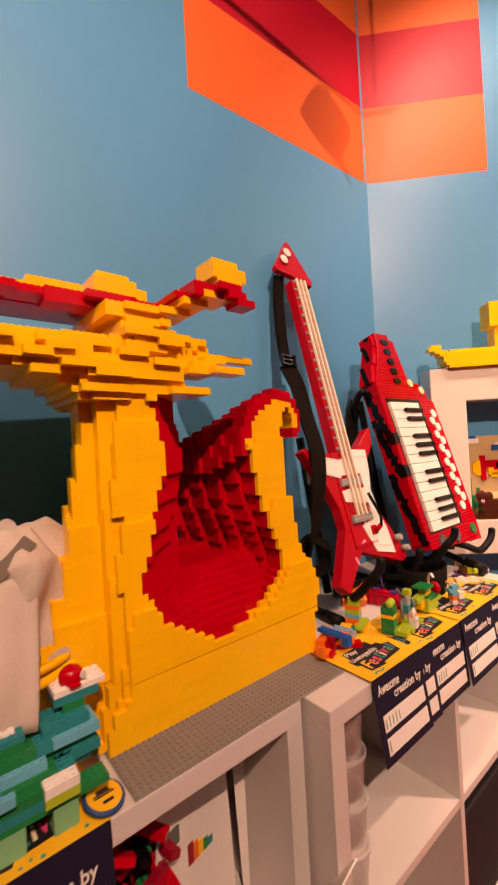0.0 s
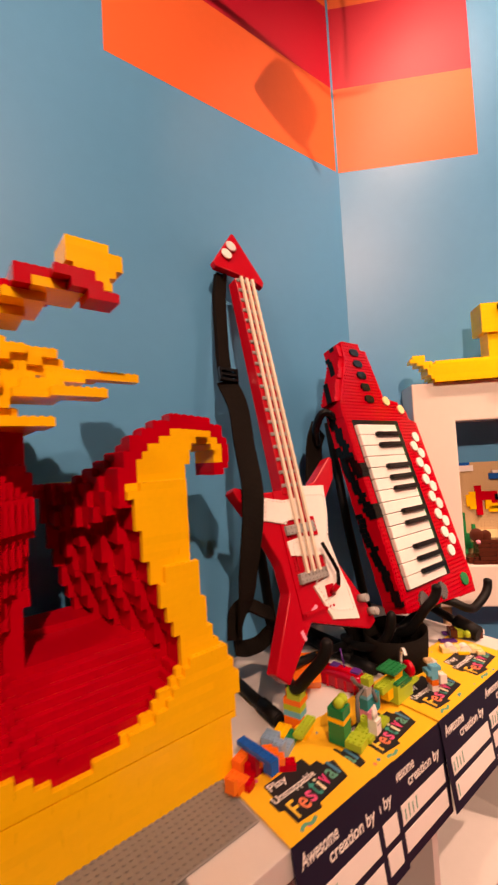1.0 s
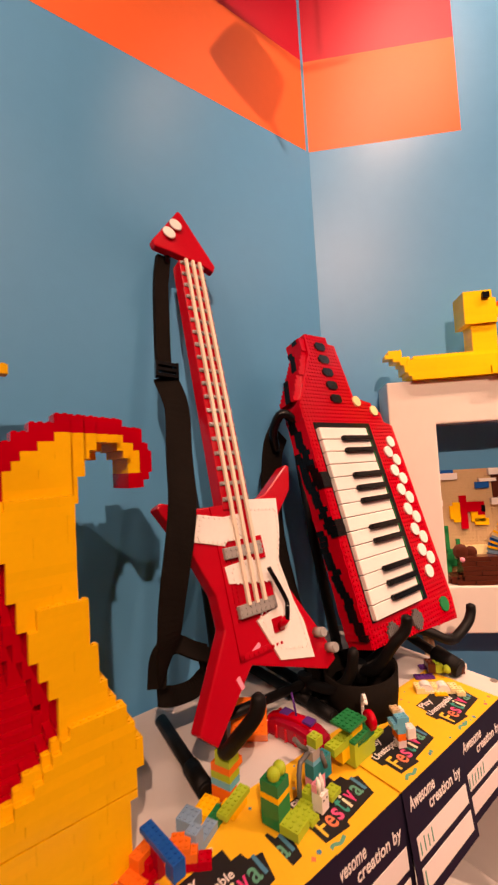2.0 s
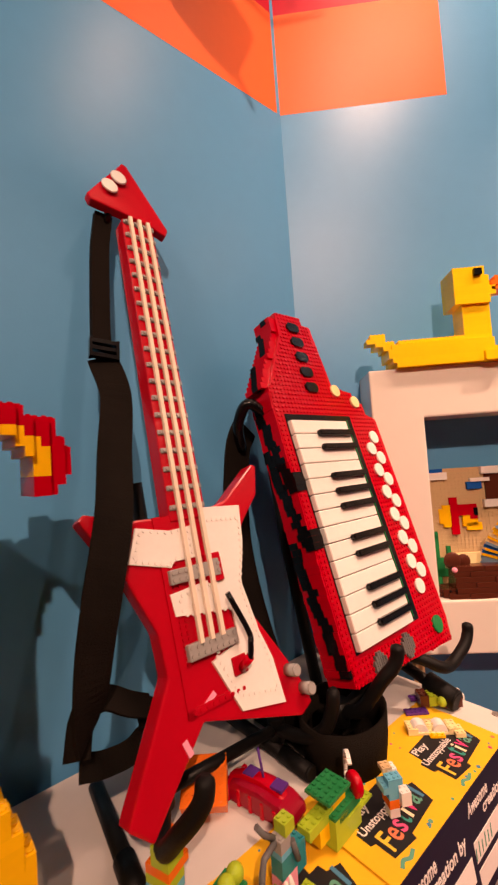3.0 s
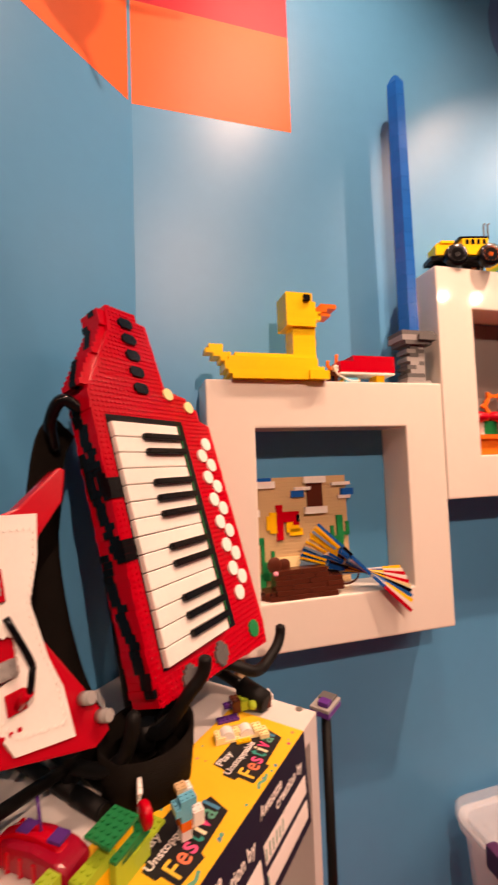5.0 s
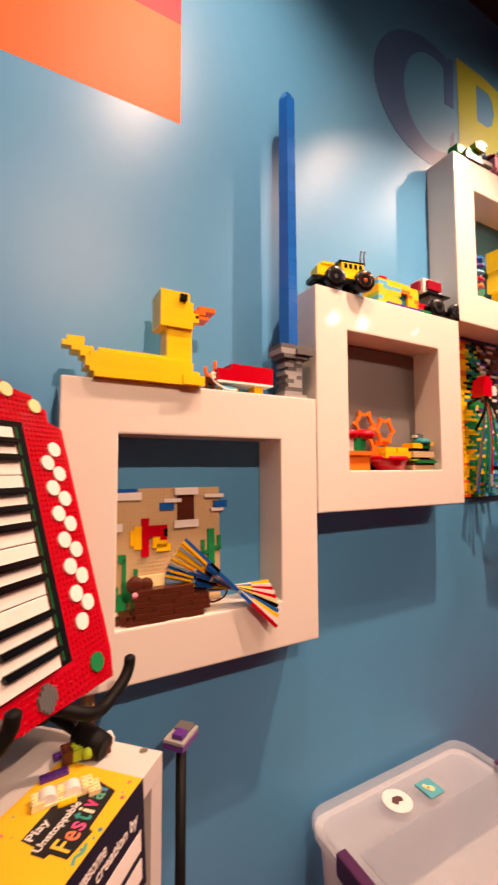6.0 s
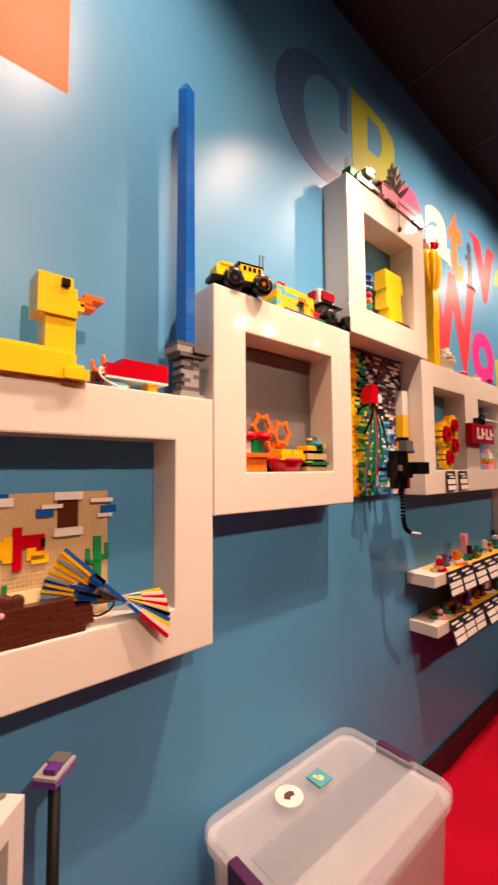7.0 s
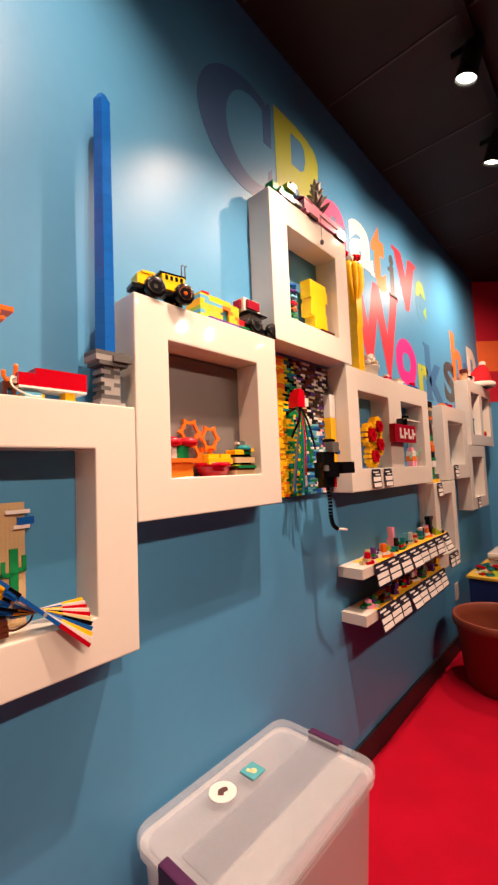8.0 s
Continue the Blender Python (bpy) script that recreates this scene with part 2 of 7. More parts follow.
single("wall_west", box(-2.62, -2.5, -4.7, -2.0, 0, H_CEIL), DARK_WALL, None, "dark painted side wall", "wall", kind="structure")
single("wall_east", box(6.0, 6.12, -4.7, 0.4, 0, H_CEIL), DARK_WALL, None, "dark painted side wall", "wall", kind="structure")
single("baseboard_right", box(0.02, 4.55, 0.006, 0.02, 0, 0.11, 0.003), DARK_TRIM, None, "dark vinyl baseboard along the blue wall", "baseboard", kind="structure")
single("baseboard_left", box(-3.5, -0.02, -0.012, 0.0, 0, 0.11, 0.003), DARK_TRIM, LWALL, "dark vinyl baseboard", "baseboard", kind="structure")
BANDS = [(2.125, 2.372, PAINT_ORANGE, "orange"), (2.372, 2.615, PAINT_RED, "red"), (2.615, 2.86, PAINT_ORANGE, "orange"), (2.86, 3.1, PAINT_RED, "red")]
for z0, z1, m, word in BANDS:
    single("trim", box(-0.646, 0.004, -0.0004, 0.002, z0, z1), m, LWALL, word + " band painted high across the wall corner", "painted band", kind="structure")
    single("trim", box(0.006, 0.397, 0.0196, 0.022, z0, z1), m, None, word + " band painted high across the wall corner", "painted band", kind="structure")
for z0, z1, m, word in [(1.9, 2.2, PAINT_RED, "red"), (2.2, 2.5, PAINT_ORANGE, "orange"), (2.5, 3.1, PAINT_RED, "red")]:
    single("trim", box(0.05, 2.6, -0.004, 0.0005, z0, z1), m, pose(4.55, 0.08, 0, 0, 0, -45), word + " band painted on the end wall", "painted band", kind="structure")
single("trim", box(-0.0022, 0.0022, -0.0022, 0.0022, 0, H_CEIL), mat("caulk_pale", (0.24, 0.35, 0.42), 0.6), pose(0.0085, 0.0165, 0, 0, 0, 20), "pale caulk line in the wall corner", "caulk line", kind="structure")
# slim seams between the ceiling boards
bm = bmesh.new()
for k in range(9):
    bx(bm, -0.6 + 0.62 * k, -0.59 + 0.62 * k, -3.0, 0.0, H_CEIL - 0.004, H_CEIL + 0.01)
single("ceiling_seams", bm, mat("seam_grey", (0.045, 0.043, 0.042), 0.5), None, "thin grey seams in the black ceiling", "ceiling", kind="structure")


def track_light(x, y, z, target):
    m = look((x, y, z), target)
    ob = thing("track_light", Matrix.Translation((x, y, z)), "black cylindrical track spotlight, lit warm white, under the ceiling", "spotlight", "track spotlights")
    q = Matrix.Translation((-x, -y, -z)) @ m
    bm = bmesh.new()
    prof = [(0.018, 0.15), (0.034, 0.145), (0.04, 0.12), (0.041, 0.03), (0.047, 0.0), (0.047, -0.014), (0.043, -0.014), (0.041, 0.0), (0.036, 0.02)]
    lathe(bm, prof, 20)
    bmesh.ops.transform(bm, matrix=q, verts=bm.verts[:])
    part("head", bm, BLACK_METAL, ob)
    bm = bmesh.new()
    cyl(bm, (0, 0, 0.004), (0, 0, 0.009), 0.0405, seg=20)
    bmesh.ops.transform(bm, matrix=q, verts=bm.verts[:])
    part("lens", bm, LENS, ob, "glowing warm white lamp lens")
    bm = bmesh.new()
    top = Vector((0, 0, H_CEIL - 0.036 - z))
    tube(bm, smooth_path([q @ Vector((0.045, 0, 0.08)), q @ Vector((0.05, 0, 0.13)), top * 0.6, top], 4), 0.007, 8)
    part("arm", bm, BLACK_METAL, ob)
    part("adapter", box(-0.018, 0.018, -0.05, 0.05, H_CEIL - 0.06 - z, H_CEIL - 0.03 - z, 0.003), BLACK_METAL, ob)


# every spot gets a head, even the invented fill at x -0.9
for sx, sy, sz, ax, ay, az, watts, cone in SPOTS:
    track_light(sx, sy, sz + 0.02, (ax, ay, az))

# a short rail slung below the ceiling near the corner, with one spotlight that is off
rail = thing("hanging_rail", pose(0.02, -0.68, 2.51), "short black rail with an unlit spotlight hung near the corner", "lighting rail")
bm = bmesh.new()
tube(bm, [Vector((-0.30, -0.26, 0.03)), Vector((0.17, 0.15, -0.03))], 0.008, 8)
part("rail", bm, BLACK_METAL, rail)
for f in (-0.24, 0.12):
    bm = bmesh.new()
    cyl(bm, (f, f * 0.87, 0), (f, f * 0.87, H_CEIL - 2.51), 0.004, seg=8)
    part("rod", bm, BLACK_METAL, rail)
bm = bmesh.new()
lathe(bm, [(0.02, 0.07), (0.05, 0.06), (0.058, 0.02), (0.06, -0.05), (0.05, -0.052), (0.045, 0.0)], 18)
bmesh.ops.transform(bm, matrix=pose(-0.012, 0.0, -0.10, 0, 24, 10), verts=bm.verts[:])
head = part("head", bm, BLACK_METAL, rail)
bm = bmesh.new()
tube(bm, smooth_path([(0.0, 0, 0.0), (-0.005, 0, -0.03), (-0.01, 0, -0.06)], 3), 0.009, 8)
part("arm", bm, BLACK_METAL, rail)
bm = bmesh.new()
tube(bm, smooth_path([(0.01, 0, -0.14), (0.03, 0, -0.17), (0.05, 0.0, -0.2)], 3), 0.006, 8, None)
part("cable_end", bm, BLACK_METAL, rail)
single("light_track", box(-1.2, 5.0, -0.62, -0.585, H_CEIL - 0.035, H_CEIL), BLACK_METAL, None, "black lighting track fixed under the ceiling", "lighting track")
single("light_track", box(-1.6, 5.0, -2.56, -2.525, H_CEIL - 0.035, H_CEIL), BLACK_METAL, None, "black lighting track fixed under the ceiling", "lighting track")


# ---- white display cubes on the wall ----
YW = 0.02       # face of the wall
YF = -0.08      # front of the cubes


def ring_frame(w, h, d, holes, fw):
    """A box front with square holes right through it, in one piece with softened edges."""
    bm = bmesh.new()
    xs = sorted({0.0, w, *[v for o in holes for v in o]})
    zs = [0.0, fw, h - fw, h]
    vert = {}

    def v(x, y, z):
        key = (round(x, 5), round(y, 5), round(z, 5))
        if key not in vert:
            vert[key] = bm.verts.new((x, y, z))
        return vert[key]

    solid = {}
    for i in range(len(xs) - 1):
        for k in range(3):
            solid[i, k] = not (k == 1 and any(abs(xs[i] - a) < 1e-6 for a, b in holes))
    for (i, k), on in solid.items():
        if not on:
            continue
        x0, x1, z0, z1 = xs[i], xs[i + 1], zs[k], zs[k + 1]
        bm.faces.new((v(x0, -d, z0), v(x1, -d, z0), v(x1, -d, z1), v(x0, -d, z1)))
        bm.faces.new((v(x0, 0, z0), v(x0, 0, z1), v(x1, 0, z1), v(x1, 0, z0)))
        if not solid.get((i - 1, k)):
            bm.faces.new((v(x0, -d, z0), v(x0, -d, z1), v(x0, 0, z1), v(x0, 0, z0)))
        if not solid.get((i + 1, k)):
            bm.faces.new((v(x1, -d, z0), v(x1, 0, z0), v(x1, 0, z1), v(x1, -d, z1)))
        if not solid.get((i, k - 1)):
            bm.faces.new((v(x0, -d, z0), v(x0, 0, z0), v(x1, 0, z0), v(x1, -d, z0)))
        if not solid.get((i, k + 1)):
            bm.faces.new((v(x0, -d, z1), v(x1, -d, z1), v(x1, 0, z1), v(x0, 0, z1)))
    bmesh.ops.recalc_face_normals(bm, faces=bm.faces[:])
    sharp = [e for e in bm.edges if len(e.link_faces) == 2 and e.calc_face_angle(0) > 1]
    bmesh.ops.bevel(bm, geom=sharp, offset=0.0035, segments=2, affect="EDGES", profile=0.6)
    return bm


def wall_cube(x0, x1, z0, z1, frame_w=0.1, openings=1, mullion=0.16, group="white wall cubes", lab="glossy white open display cube fixed to the blue wall"):
    ob = thing("wall_cube", pose(x0, YW, z0), lab, "wall shelf", group)
    w, h, d = x1 - x0, z1 - z0, YW - YF
    holes = [(frame_w, w - frame_w)] if openings == 1 else [(frame_w, w / 2 - mullion / 2), (w / 2 + mullion / 2, w - frame_w)]
    part("frame", ring_frame(w, h, d, holes, frame_w), WHITE_LAM, ob)
    return ob


wall_cube(0.15, 0.705, 0.93, 1.486)
wall_cube(0.708, 1.258, 1.215, 1.77)
wall_cube(1.262, 1.808, 1.774, 2.325)
wall_cube(1.75, 2.76, 1.215, 1.766, 0.1, 2, lab="wide glossy white wall cube with two openings")
wall_cube(2.77, 3.2, 0.68, 1.208, 0.08)
wall_cube(3.04, 3.6, 1.212, 1.715, 0.1)
wall_cube(3.72, 4.5, 1.46, 1.985, 0.09, 2, 0.09, lab="wide glossy white wall cube with two openings")
wall_cube(3.612, 4.12, 0.96, 1.456, 0.09)


# ---- low shelf units beside the slanting wall ----
TOP = 0.912


def shelf_unit(u0, cells, cw, d, lab):
    t = 0.03
    w = cells * cw + (cells - 1) * 0.015 + 2 * t
    ob = thing("shelf_unit", lw(u0, 0.0, 0), lab, "shelf", "white cube shelves")
    part("top", box(0, w, -d, 0, TOP - t, TOP, 0.0015), WHITE_SHELF, ob)
    part("bottom", box(0, w, -d, 0, 0.0, t, 0.0015), WHITE_SHELF, ob)
    part("side", box(0, t, -d + 0.0005, 0, t, TOP - t), WHITE_SHELF, ob)
    part("side", box(w - t, w, -d + 0.0005, 0, t, TOP - t), WHITE_SHELF, ob)
    for i in range(1, cells):
        x = t + i * cw + (i - 1) * 0.015
        part("divider", box(x, x + 0.015, -d + 0.002, 0, t, TOP - t), WHITE_SHELF, ob)
    for i in range(cells):
        x = t + i * (cw + 0.015)
        for zs in (0.56, 0.225):
            part("shelf", box(x, x + cw, -d + 0.003, 0, zs, zs + 0.015), WHITE_SHELF, ob)
    part("back", box(0.01, w - 0.01, 0.0, 0.006, 0.01, TOP - 0.01), WHITE_SHELF, ob)
    return ob


shelf_unit(-0.722, 2, 0.337, 0.379, "white two-by-two cube shelf with toy models on top")
shelf_unit(-1.826, 3, 0.335, 0.333, "white cube shelf under the big yellow and red sculpture")


# ---- the big yellow and red sculpture ----
def curve(h, keys):
    for (a, va), (b, vb) in zip(keys, keys[1:]):
        if h <= b:
            return va + (vb - va) * max(0, (h - a)) / (b - a)
    return keys[-1][1]


def inside(pts, x, z):
    """Whether (x, z) lies within the outline pts."""
    hit = False
    for (xa, za), (xb, zb) in zip(pts, pts[1:] + pts[:1]):
        if (za > z) != (zb > z) and x < (xb - xa) * (z - za) / (zb - za) + xa:
            hit = not hit
    return hit


def gap(pts, x, z):
    """Distance from (x, z) to the open line pts."""
    best = 9.0
    for (xa, za), (xb, zb) in zip(pts, pts[1:]):
        dx, dz = xb - xa, zb - za
        f = min(1, max(0, ((x - xa) * dx + (z - za) * dz) / (dx * dx + dz * dz)))
        best = min(best, math.hypot(x - xa - dx * f, z - za - dz * f))
    return best


def sculpture():
    ob = thing("toy_brick_sculpture", lw(-1.0, 0, TOP + 0.004), "large yellow and red brick sculpture with curled arm on baseplate", "sculpture")
    U0, U1, N1, HZ = -1.36, -0.5, 0.34, 0.70
    nu, nn, nz = int((U1 - U0) / S8), int(N1 / S8), int(HZ / BK)
    occ = np.zeros((nu, nn, nz), bool)
    red = np.zeros((nu, nn, nz), bool)
    rnd = random.Random(4)
    front = [(0, 0.2525), (0.2, 0.2495), (0.3, 0.24), (0.45, 0.232)]
    left_out = [(0, -1.075), (0.1, -1.05), (0.2, -1.022), (0.3, -0.998), (0.38, -0.985), (0.45, -0.985)]
    left_red = [(0.09, -0.82), (0.135, -0.898), (0.194, -0.929), (0.25, -0.911), (0.345, -0.882), (0.37, -0.882), (0.46, -0.897)]
    column_right = [(0, -0.80), (0.2, -0.83), (0.25, -0.828), (0.34, -0.818), (0.46, -0.822)]
    right_red = [(0.09, -0.80), (0.113, -0.715), (0.166, -0.668), (0.266, -0.703), (0.381, -0.727), (0.43, -0.716)]
    right_out = [(0, -0.607), (0.05, -0.607), (0.117, -0.592), (0.2, -0.63), (0.28, -0.645), (0.38, -0.648)]
    crest = [(-0.735, 0.36), (-0.732, 0.40), (-0.716, 0.438), (-0.68, 0.462), (-0.638, 0.472), (-0.585, 0.469), (-0.548, 0.458), (-0.530, 0.43), (-0.532, 0.40), (-0.548, 0.381), (-0.568, 0.381)]
    arm = crest + [(-0.568, 0.40), (-0.572, 0.425), (-0.59, 0.441), (-0.615, 0.437), (-0.634, 0.41), (-0.648, 0.36)]
    arm_deep = [(-0.74, 0.20), (-0.66, 0.16), (-0.61, 0.075), (-0.54, 0.05)]
    chips = [[rnd.choice((-1, 0, 0, 0, 1)) for _ in range(64)] for _ in range(24)]
    for k in range(int(0.455 / BK) + 3):
        h = (k + 0.5) * BK
        nf = curve(h, front)
        hq = math.floor(h / 0.048) * 0.048 + 0.024
        uL, uC, uR = curve(hq, left_out), curve(h, column_right), curve(h, right_out)
        bl, br = curve(h, left_red), curve(h, right_red)
        slope = max(0, min(h, 0.178) - 0.1) / 1.1
        chip = chips[(k // 5) % 24]
        for i in range(nu):
            u = U0 + (i + 0.5) * S8
            for j in range(nn):
                n = (j + 0.5) * S8
                back = nf - n
                if n < 0.025 or back < -0.002:
                    continue
                # the leaning column with its stepped outer flank
                if h < 0.455 and u < uC:
                    edge = -0.954 - 0.008 * chip[j % 64] if back < 0.012 else -0.966 if back < 0.03 else uL + 0.25 * max(0, 0.2 - n)
                    edge = max(edge, uL)
                    if h < 0.1:
                        edge -= 0.25 * (0.1 - h)
                    if u > edge:
                        if h > 0.09 and u > bl:
                            if back < max(0.008 * math.floor(max(0, u - bl - 0.01) / 0.036), slope * min(1, (u - bl) / 0.07)):
                                continue
                            red[i, j, k] = True
                        occ[i, j, k] = True
                        continue
                # the bowl's floor, rising to the back in ledges
                if h <= 0.09 and uC <= u < uR:
                    occ[i, j, k] = u < uR - 0.5 * max(0, back - 0.1)
                    continue
                if h > 0.09 and uC - 0.02 <= u < br + 0.01 and h < 0.178 + 0.1 * max(0, back - 0.07) and back >= slope:
                    occ[i, j, k] = red[i, j, k] = True
                    continue
                # the wall of the arm, its inner face red and running to the rear
                if 0.09 < h < 0.385:
                    ledge = 0.04 * math.floor(back / 0.04)
                    inner = br - 0.32 * ledge
                    if inner < u < uR - 0.12 * back:
                        occ[i, j, k] = True
                        red[i, j, k] = u < inner + 0.022 and back > 0.008
                        continue
                # its crest, curling forward into a hook
                if h > 0.33:
                    n_hi = 0.234 - 0.5 * max(0, u + 0.66)
                    d = n_hi - n
                    if 0 <= d <= curve(u, arm_deep):
                        d = 0.024 * math.floor(d / 0.024)
                        x, z = u + 0.29 * d * (u < -0.6), h + 0.42 * d * (u < -0.6)
                        if inside(arm, x, z):
                            occ[i, j, k] = True
                            red[i, j, k] = gap(crest, x, z) < 0.019 or (d > 0.03 and u < -0.66)

    def fill(u0, u1, n0, n1, k0, k1, is_red=False, jag=0):
        """A block of whole bricks; jag: bricks of its face stand forward or back."""
        step, off = 0, 0
        for i in range(nu):
            u = U0 + (i + 0.5) * S8
            if not u0 < u < u1:
                continue
            if step <= 0:
                step, off = rnd.choice((3, 4, 5, 6)), rnd.choice((-1, 0, 0, 1)) * S8 * jag
            step -= 1
            for j in range(nn):
                if n0 < (j + 0.5) * S8 < n1 + off:
                    occ[i, j, k0:k1 + 1] = True
                    red[i, j, k0:k1 + 1] = is_red
    # the crown: courses that spread from the column, with a beam and fingers
    for k, u0, u1, n1 in ((46, -0.98, -0.885, 0.236), (47, -0.99, -0.812, 0.25), (48, -0.995, -0.838, 0.243), (49, -1.002, -0.848, 0.246), (50, -1.02, -0.85, 0.252), (51, -1.06, -0.832, 0.248), (52, -1.03, -0.822, 0.246),
                          (53, -0.965, -0.83, 0.25), (54, -0.955, -0.82, 0.252), (55, -0.94, -0.835, 0.25), (56, -0.935, -0.85, 0.244), (57, -0.93, -0.862, 0.24), (58, -0.95, -0.862, 0.232), (59, -0.955, -0.85, 0.23)):
        fill(u0, u1, 0.06, n1, k, k, False, 1)
    for k, u0 in ((46, -0.99), (47, -1.0), (48, -1.02), (49, -1.05), (50, -1.11), (51, -1.36), (52, -1.36), (53, -1.36)):
        fill(u0, -0.93, 0.10, 0.236 + 0.004 * (k % 2), k, k, False, 1)
    fill(-1.10, -0.93, 0.10, 0.225, 54, 54, False, 1)
    for u0, u1, n0, n1, k0 in ((-0.87, -0.81, 0.20, 0.256, 47), (-0.85, -0.80, 0.21, 0.262, 50), (-0.82, -0.757, 0.245, 0.28, 50), (-0.84, -0.80, 0.22, 0.262, 51), (-0.82, -0.775, 0.225, 0.255, 52),
                               (-0.84, -0.765, 0.205, 0.236, 53), (-0.79, -0.703, 0.212, 0.236, 53), (-0.83, -0.79, 0.20, 0.232, 54), (-0.80, -0.735, 0.15, 0.185, 54), (-0.85, -0.80, 0.16, 0.24, 55)):
        fill(u0, u1, n0, n1, k0, k0)
    # the slim red rail and what rides on it
    fill(-1.36, -0.93, 0.06, 0.14, 61, 61, True)
    for u0, u1, n0, n1, k0, k1 in ((-1.36, -1.045, 0.155, 0.194, 61, 61), (-1.06, -1.0, 0.145, 0.184, 61, 61), (-1.02, -0.95, 0.15, 0.192, 60, 61), (-0.97, -0.9, 0.165, 0.206, 61, 61), (-0.915, -0.845, 0.17, 0.225, 60, 60),
                                   (-0.866, -0.826, 0.20, 0.262, 61, 61), (-0.85, -0.806, 0.23, 0.286, 61, 62), (-0.82, -0.776, 0.25, 0.302, 62, 62), (-0.80, -0.768, 0.262, 0.302, 61, 61), (-0.787, -0.756, 0.27, 0.302, 60, 60)):
        fill(u0, u1, n0, n1, k0, k1, True)
    for u0, u1, n0, n1, k0, k1 in ((-0.88, -0.83, 0.19, 0.25, 59, 59), (-0.86, -0.815, 0.21, 0.27, 60, 60), (-0.83, -0.785, 0.24, 0.285, 61, 61), (-1.03, -0.96, 0.10, 0.17, 62, 63), (-1.36, -1.03, 0.10, 0.165, 62, 62), (-0.955, -0.87, 0.12, 0.196, 62, 63),
                                   (-0.95, -0.885, 0.12, 0.19, 64, 64), (-0.945, -0.9, 0.13, 0.182, 65, 65), (-0.85, -0.83, 0.2, 0.25, 62, 62),
                                   (-0.776, -0.748, 0.22, 0.262, 63, 63), (-0.784, -0.742, 0.215, 0.258, 64, 64), (-0.788, -0.736, 0.21, 0.256, 65, 65), (-0.792, -0.732, 0.205, 0.256, 66, 67), (-0.79, -0.742, 0.205, 0.256, 68, 68)):
        fill(u0, u1, n0, n1, k0, k1)
    pad = np.pad(occ, 1)
    inner = pad[2:, 1:-1, 1:-1] & pad[:-2, 1:-1, 1:-1] & pad[1:-1, 2:, 1:-1] & pad[1:-1, :-2, 1:-1] & pad[1:-1, 1:-1, 2:] & pad[1:-1, 1:-1, :-2]
    shell = occ & ~inner
    runs = []
    for k in range(nz):
        for j in range(nn):
            i = 0
            while i < nu:
                if not shell[i, j, k]:
                    i += 1
                    continue
                e, cap = i, rnd.choice((4, 6, 8, 8, 10, 12))
                while e < nu and shell[e, j, k] and red[e, j, k] == red[i, j, k] and e - i < cap:
                    e += 1
                runs.append((i, e, j, k, bool(red[i, j, k])))
                i = e
    # the frontmost long bricks are pieces of their own
    face = sorted((r for r in runs if r[1] - r[0] >= 6 and not pad[r[0] + 1:r[1] + 1, r[2] + 2, r[3] + 1].any() and r[3] % 2 == 0), key=lambda r: -r[2])[:260]
    chosen = set(face)
    rest = {True: bmesh.new(), False: bmesh.new()}
    g = 0.00012
    for i, e, j, k, r in runs:
        x0, x1, y, z = U0 + 1.0 + i * S8, U0 + 1.0 + e * S8, -(j + 1) * S8, k * BK
        if (i, e, j, k, r) in chosen:
            continue
        bx(rest[r], x0 + g, x1 - g, y + g, y + S8 - g, z, z + BK - (0.0018 if k == 7 else 0))
    for i in range(nu):
        for j in range(nn):
            for k in range(nz):
                if shell[i, j, k] and not pad[i + 1, j + 1, k + 2] and k * BK < 0.66 and not (red[i, j, k] and k * BK < 0.3):
                    c = (U0 + 1.0 + (i + 0.5) * S8, -(j + 0.5) * S8)
                    cyl(rest[bool(red[i, j, k])], (*c, (k + 1) * BK - 0.0003), (*c, (k + 1) * BK + 0.0016), 0.0024, seg=6)
    part("brickwork", rest[False], plastic("yellow"), ob, "yellow plastic bricks", "stuff")
    part("brickwork", rest[True], plastic("red"), ob, "red plastic bricks", "stuff")
    for i, e, j, k, r in face:
        b = new("brick", brick_mesh(e - i, 1, 3, "red" if r else "yellow", False))
        b.parent = ob
        b.location = (U0 + 1.0 + i * S8, -(j + 1) * S8, k * BK)
    return ob


sculpture()

bm = box(-0.985, -0.628, -0.333, -0.02, TOP + 0.0005, TOP + 0.0036, 0.0012, 1)
GREY_PLATE = mat("plastic_baseplate_grey", (0.22, 0.205, 0.19), 0.35, vary=0.08, scale=8)
ob = thing("baseplate", lw(0, 0, 0), "grey studded baseplate under the yellow sculpture", "baseplate")
part("plate", bm, GREY_PLATE, ob)
bm = bmesh.new()
stud_field(bm, -0.985, -0.333, 44, 12, TOP + 0.0036)
part("studs", bm, GREY_PLATE, ob, "rows of grey studs", "stuff")


# ---- electric guitar of bricks ----
GUITAR = lw(-0.39, 0.250, 0.985, -16.0)


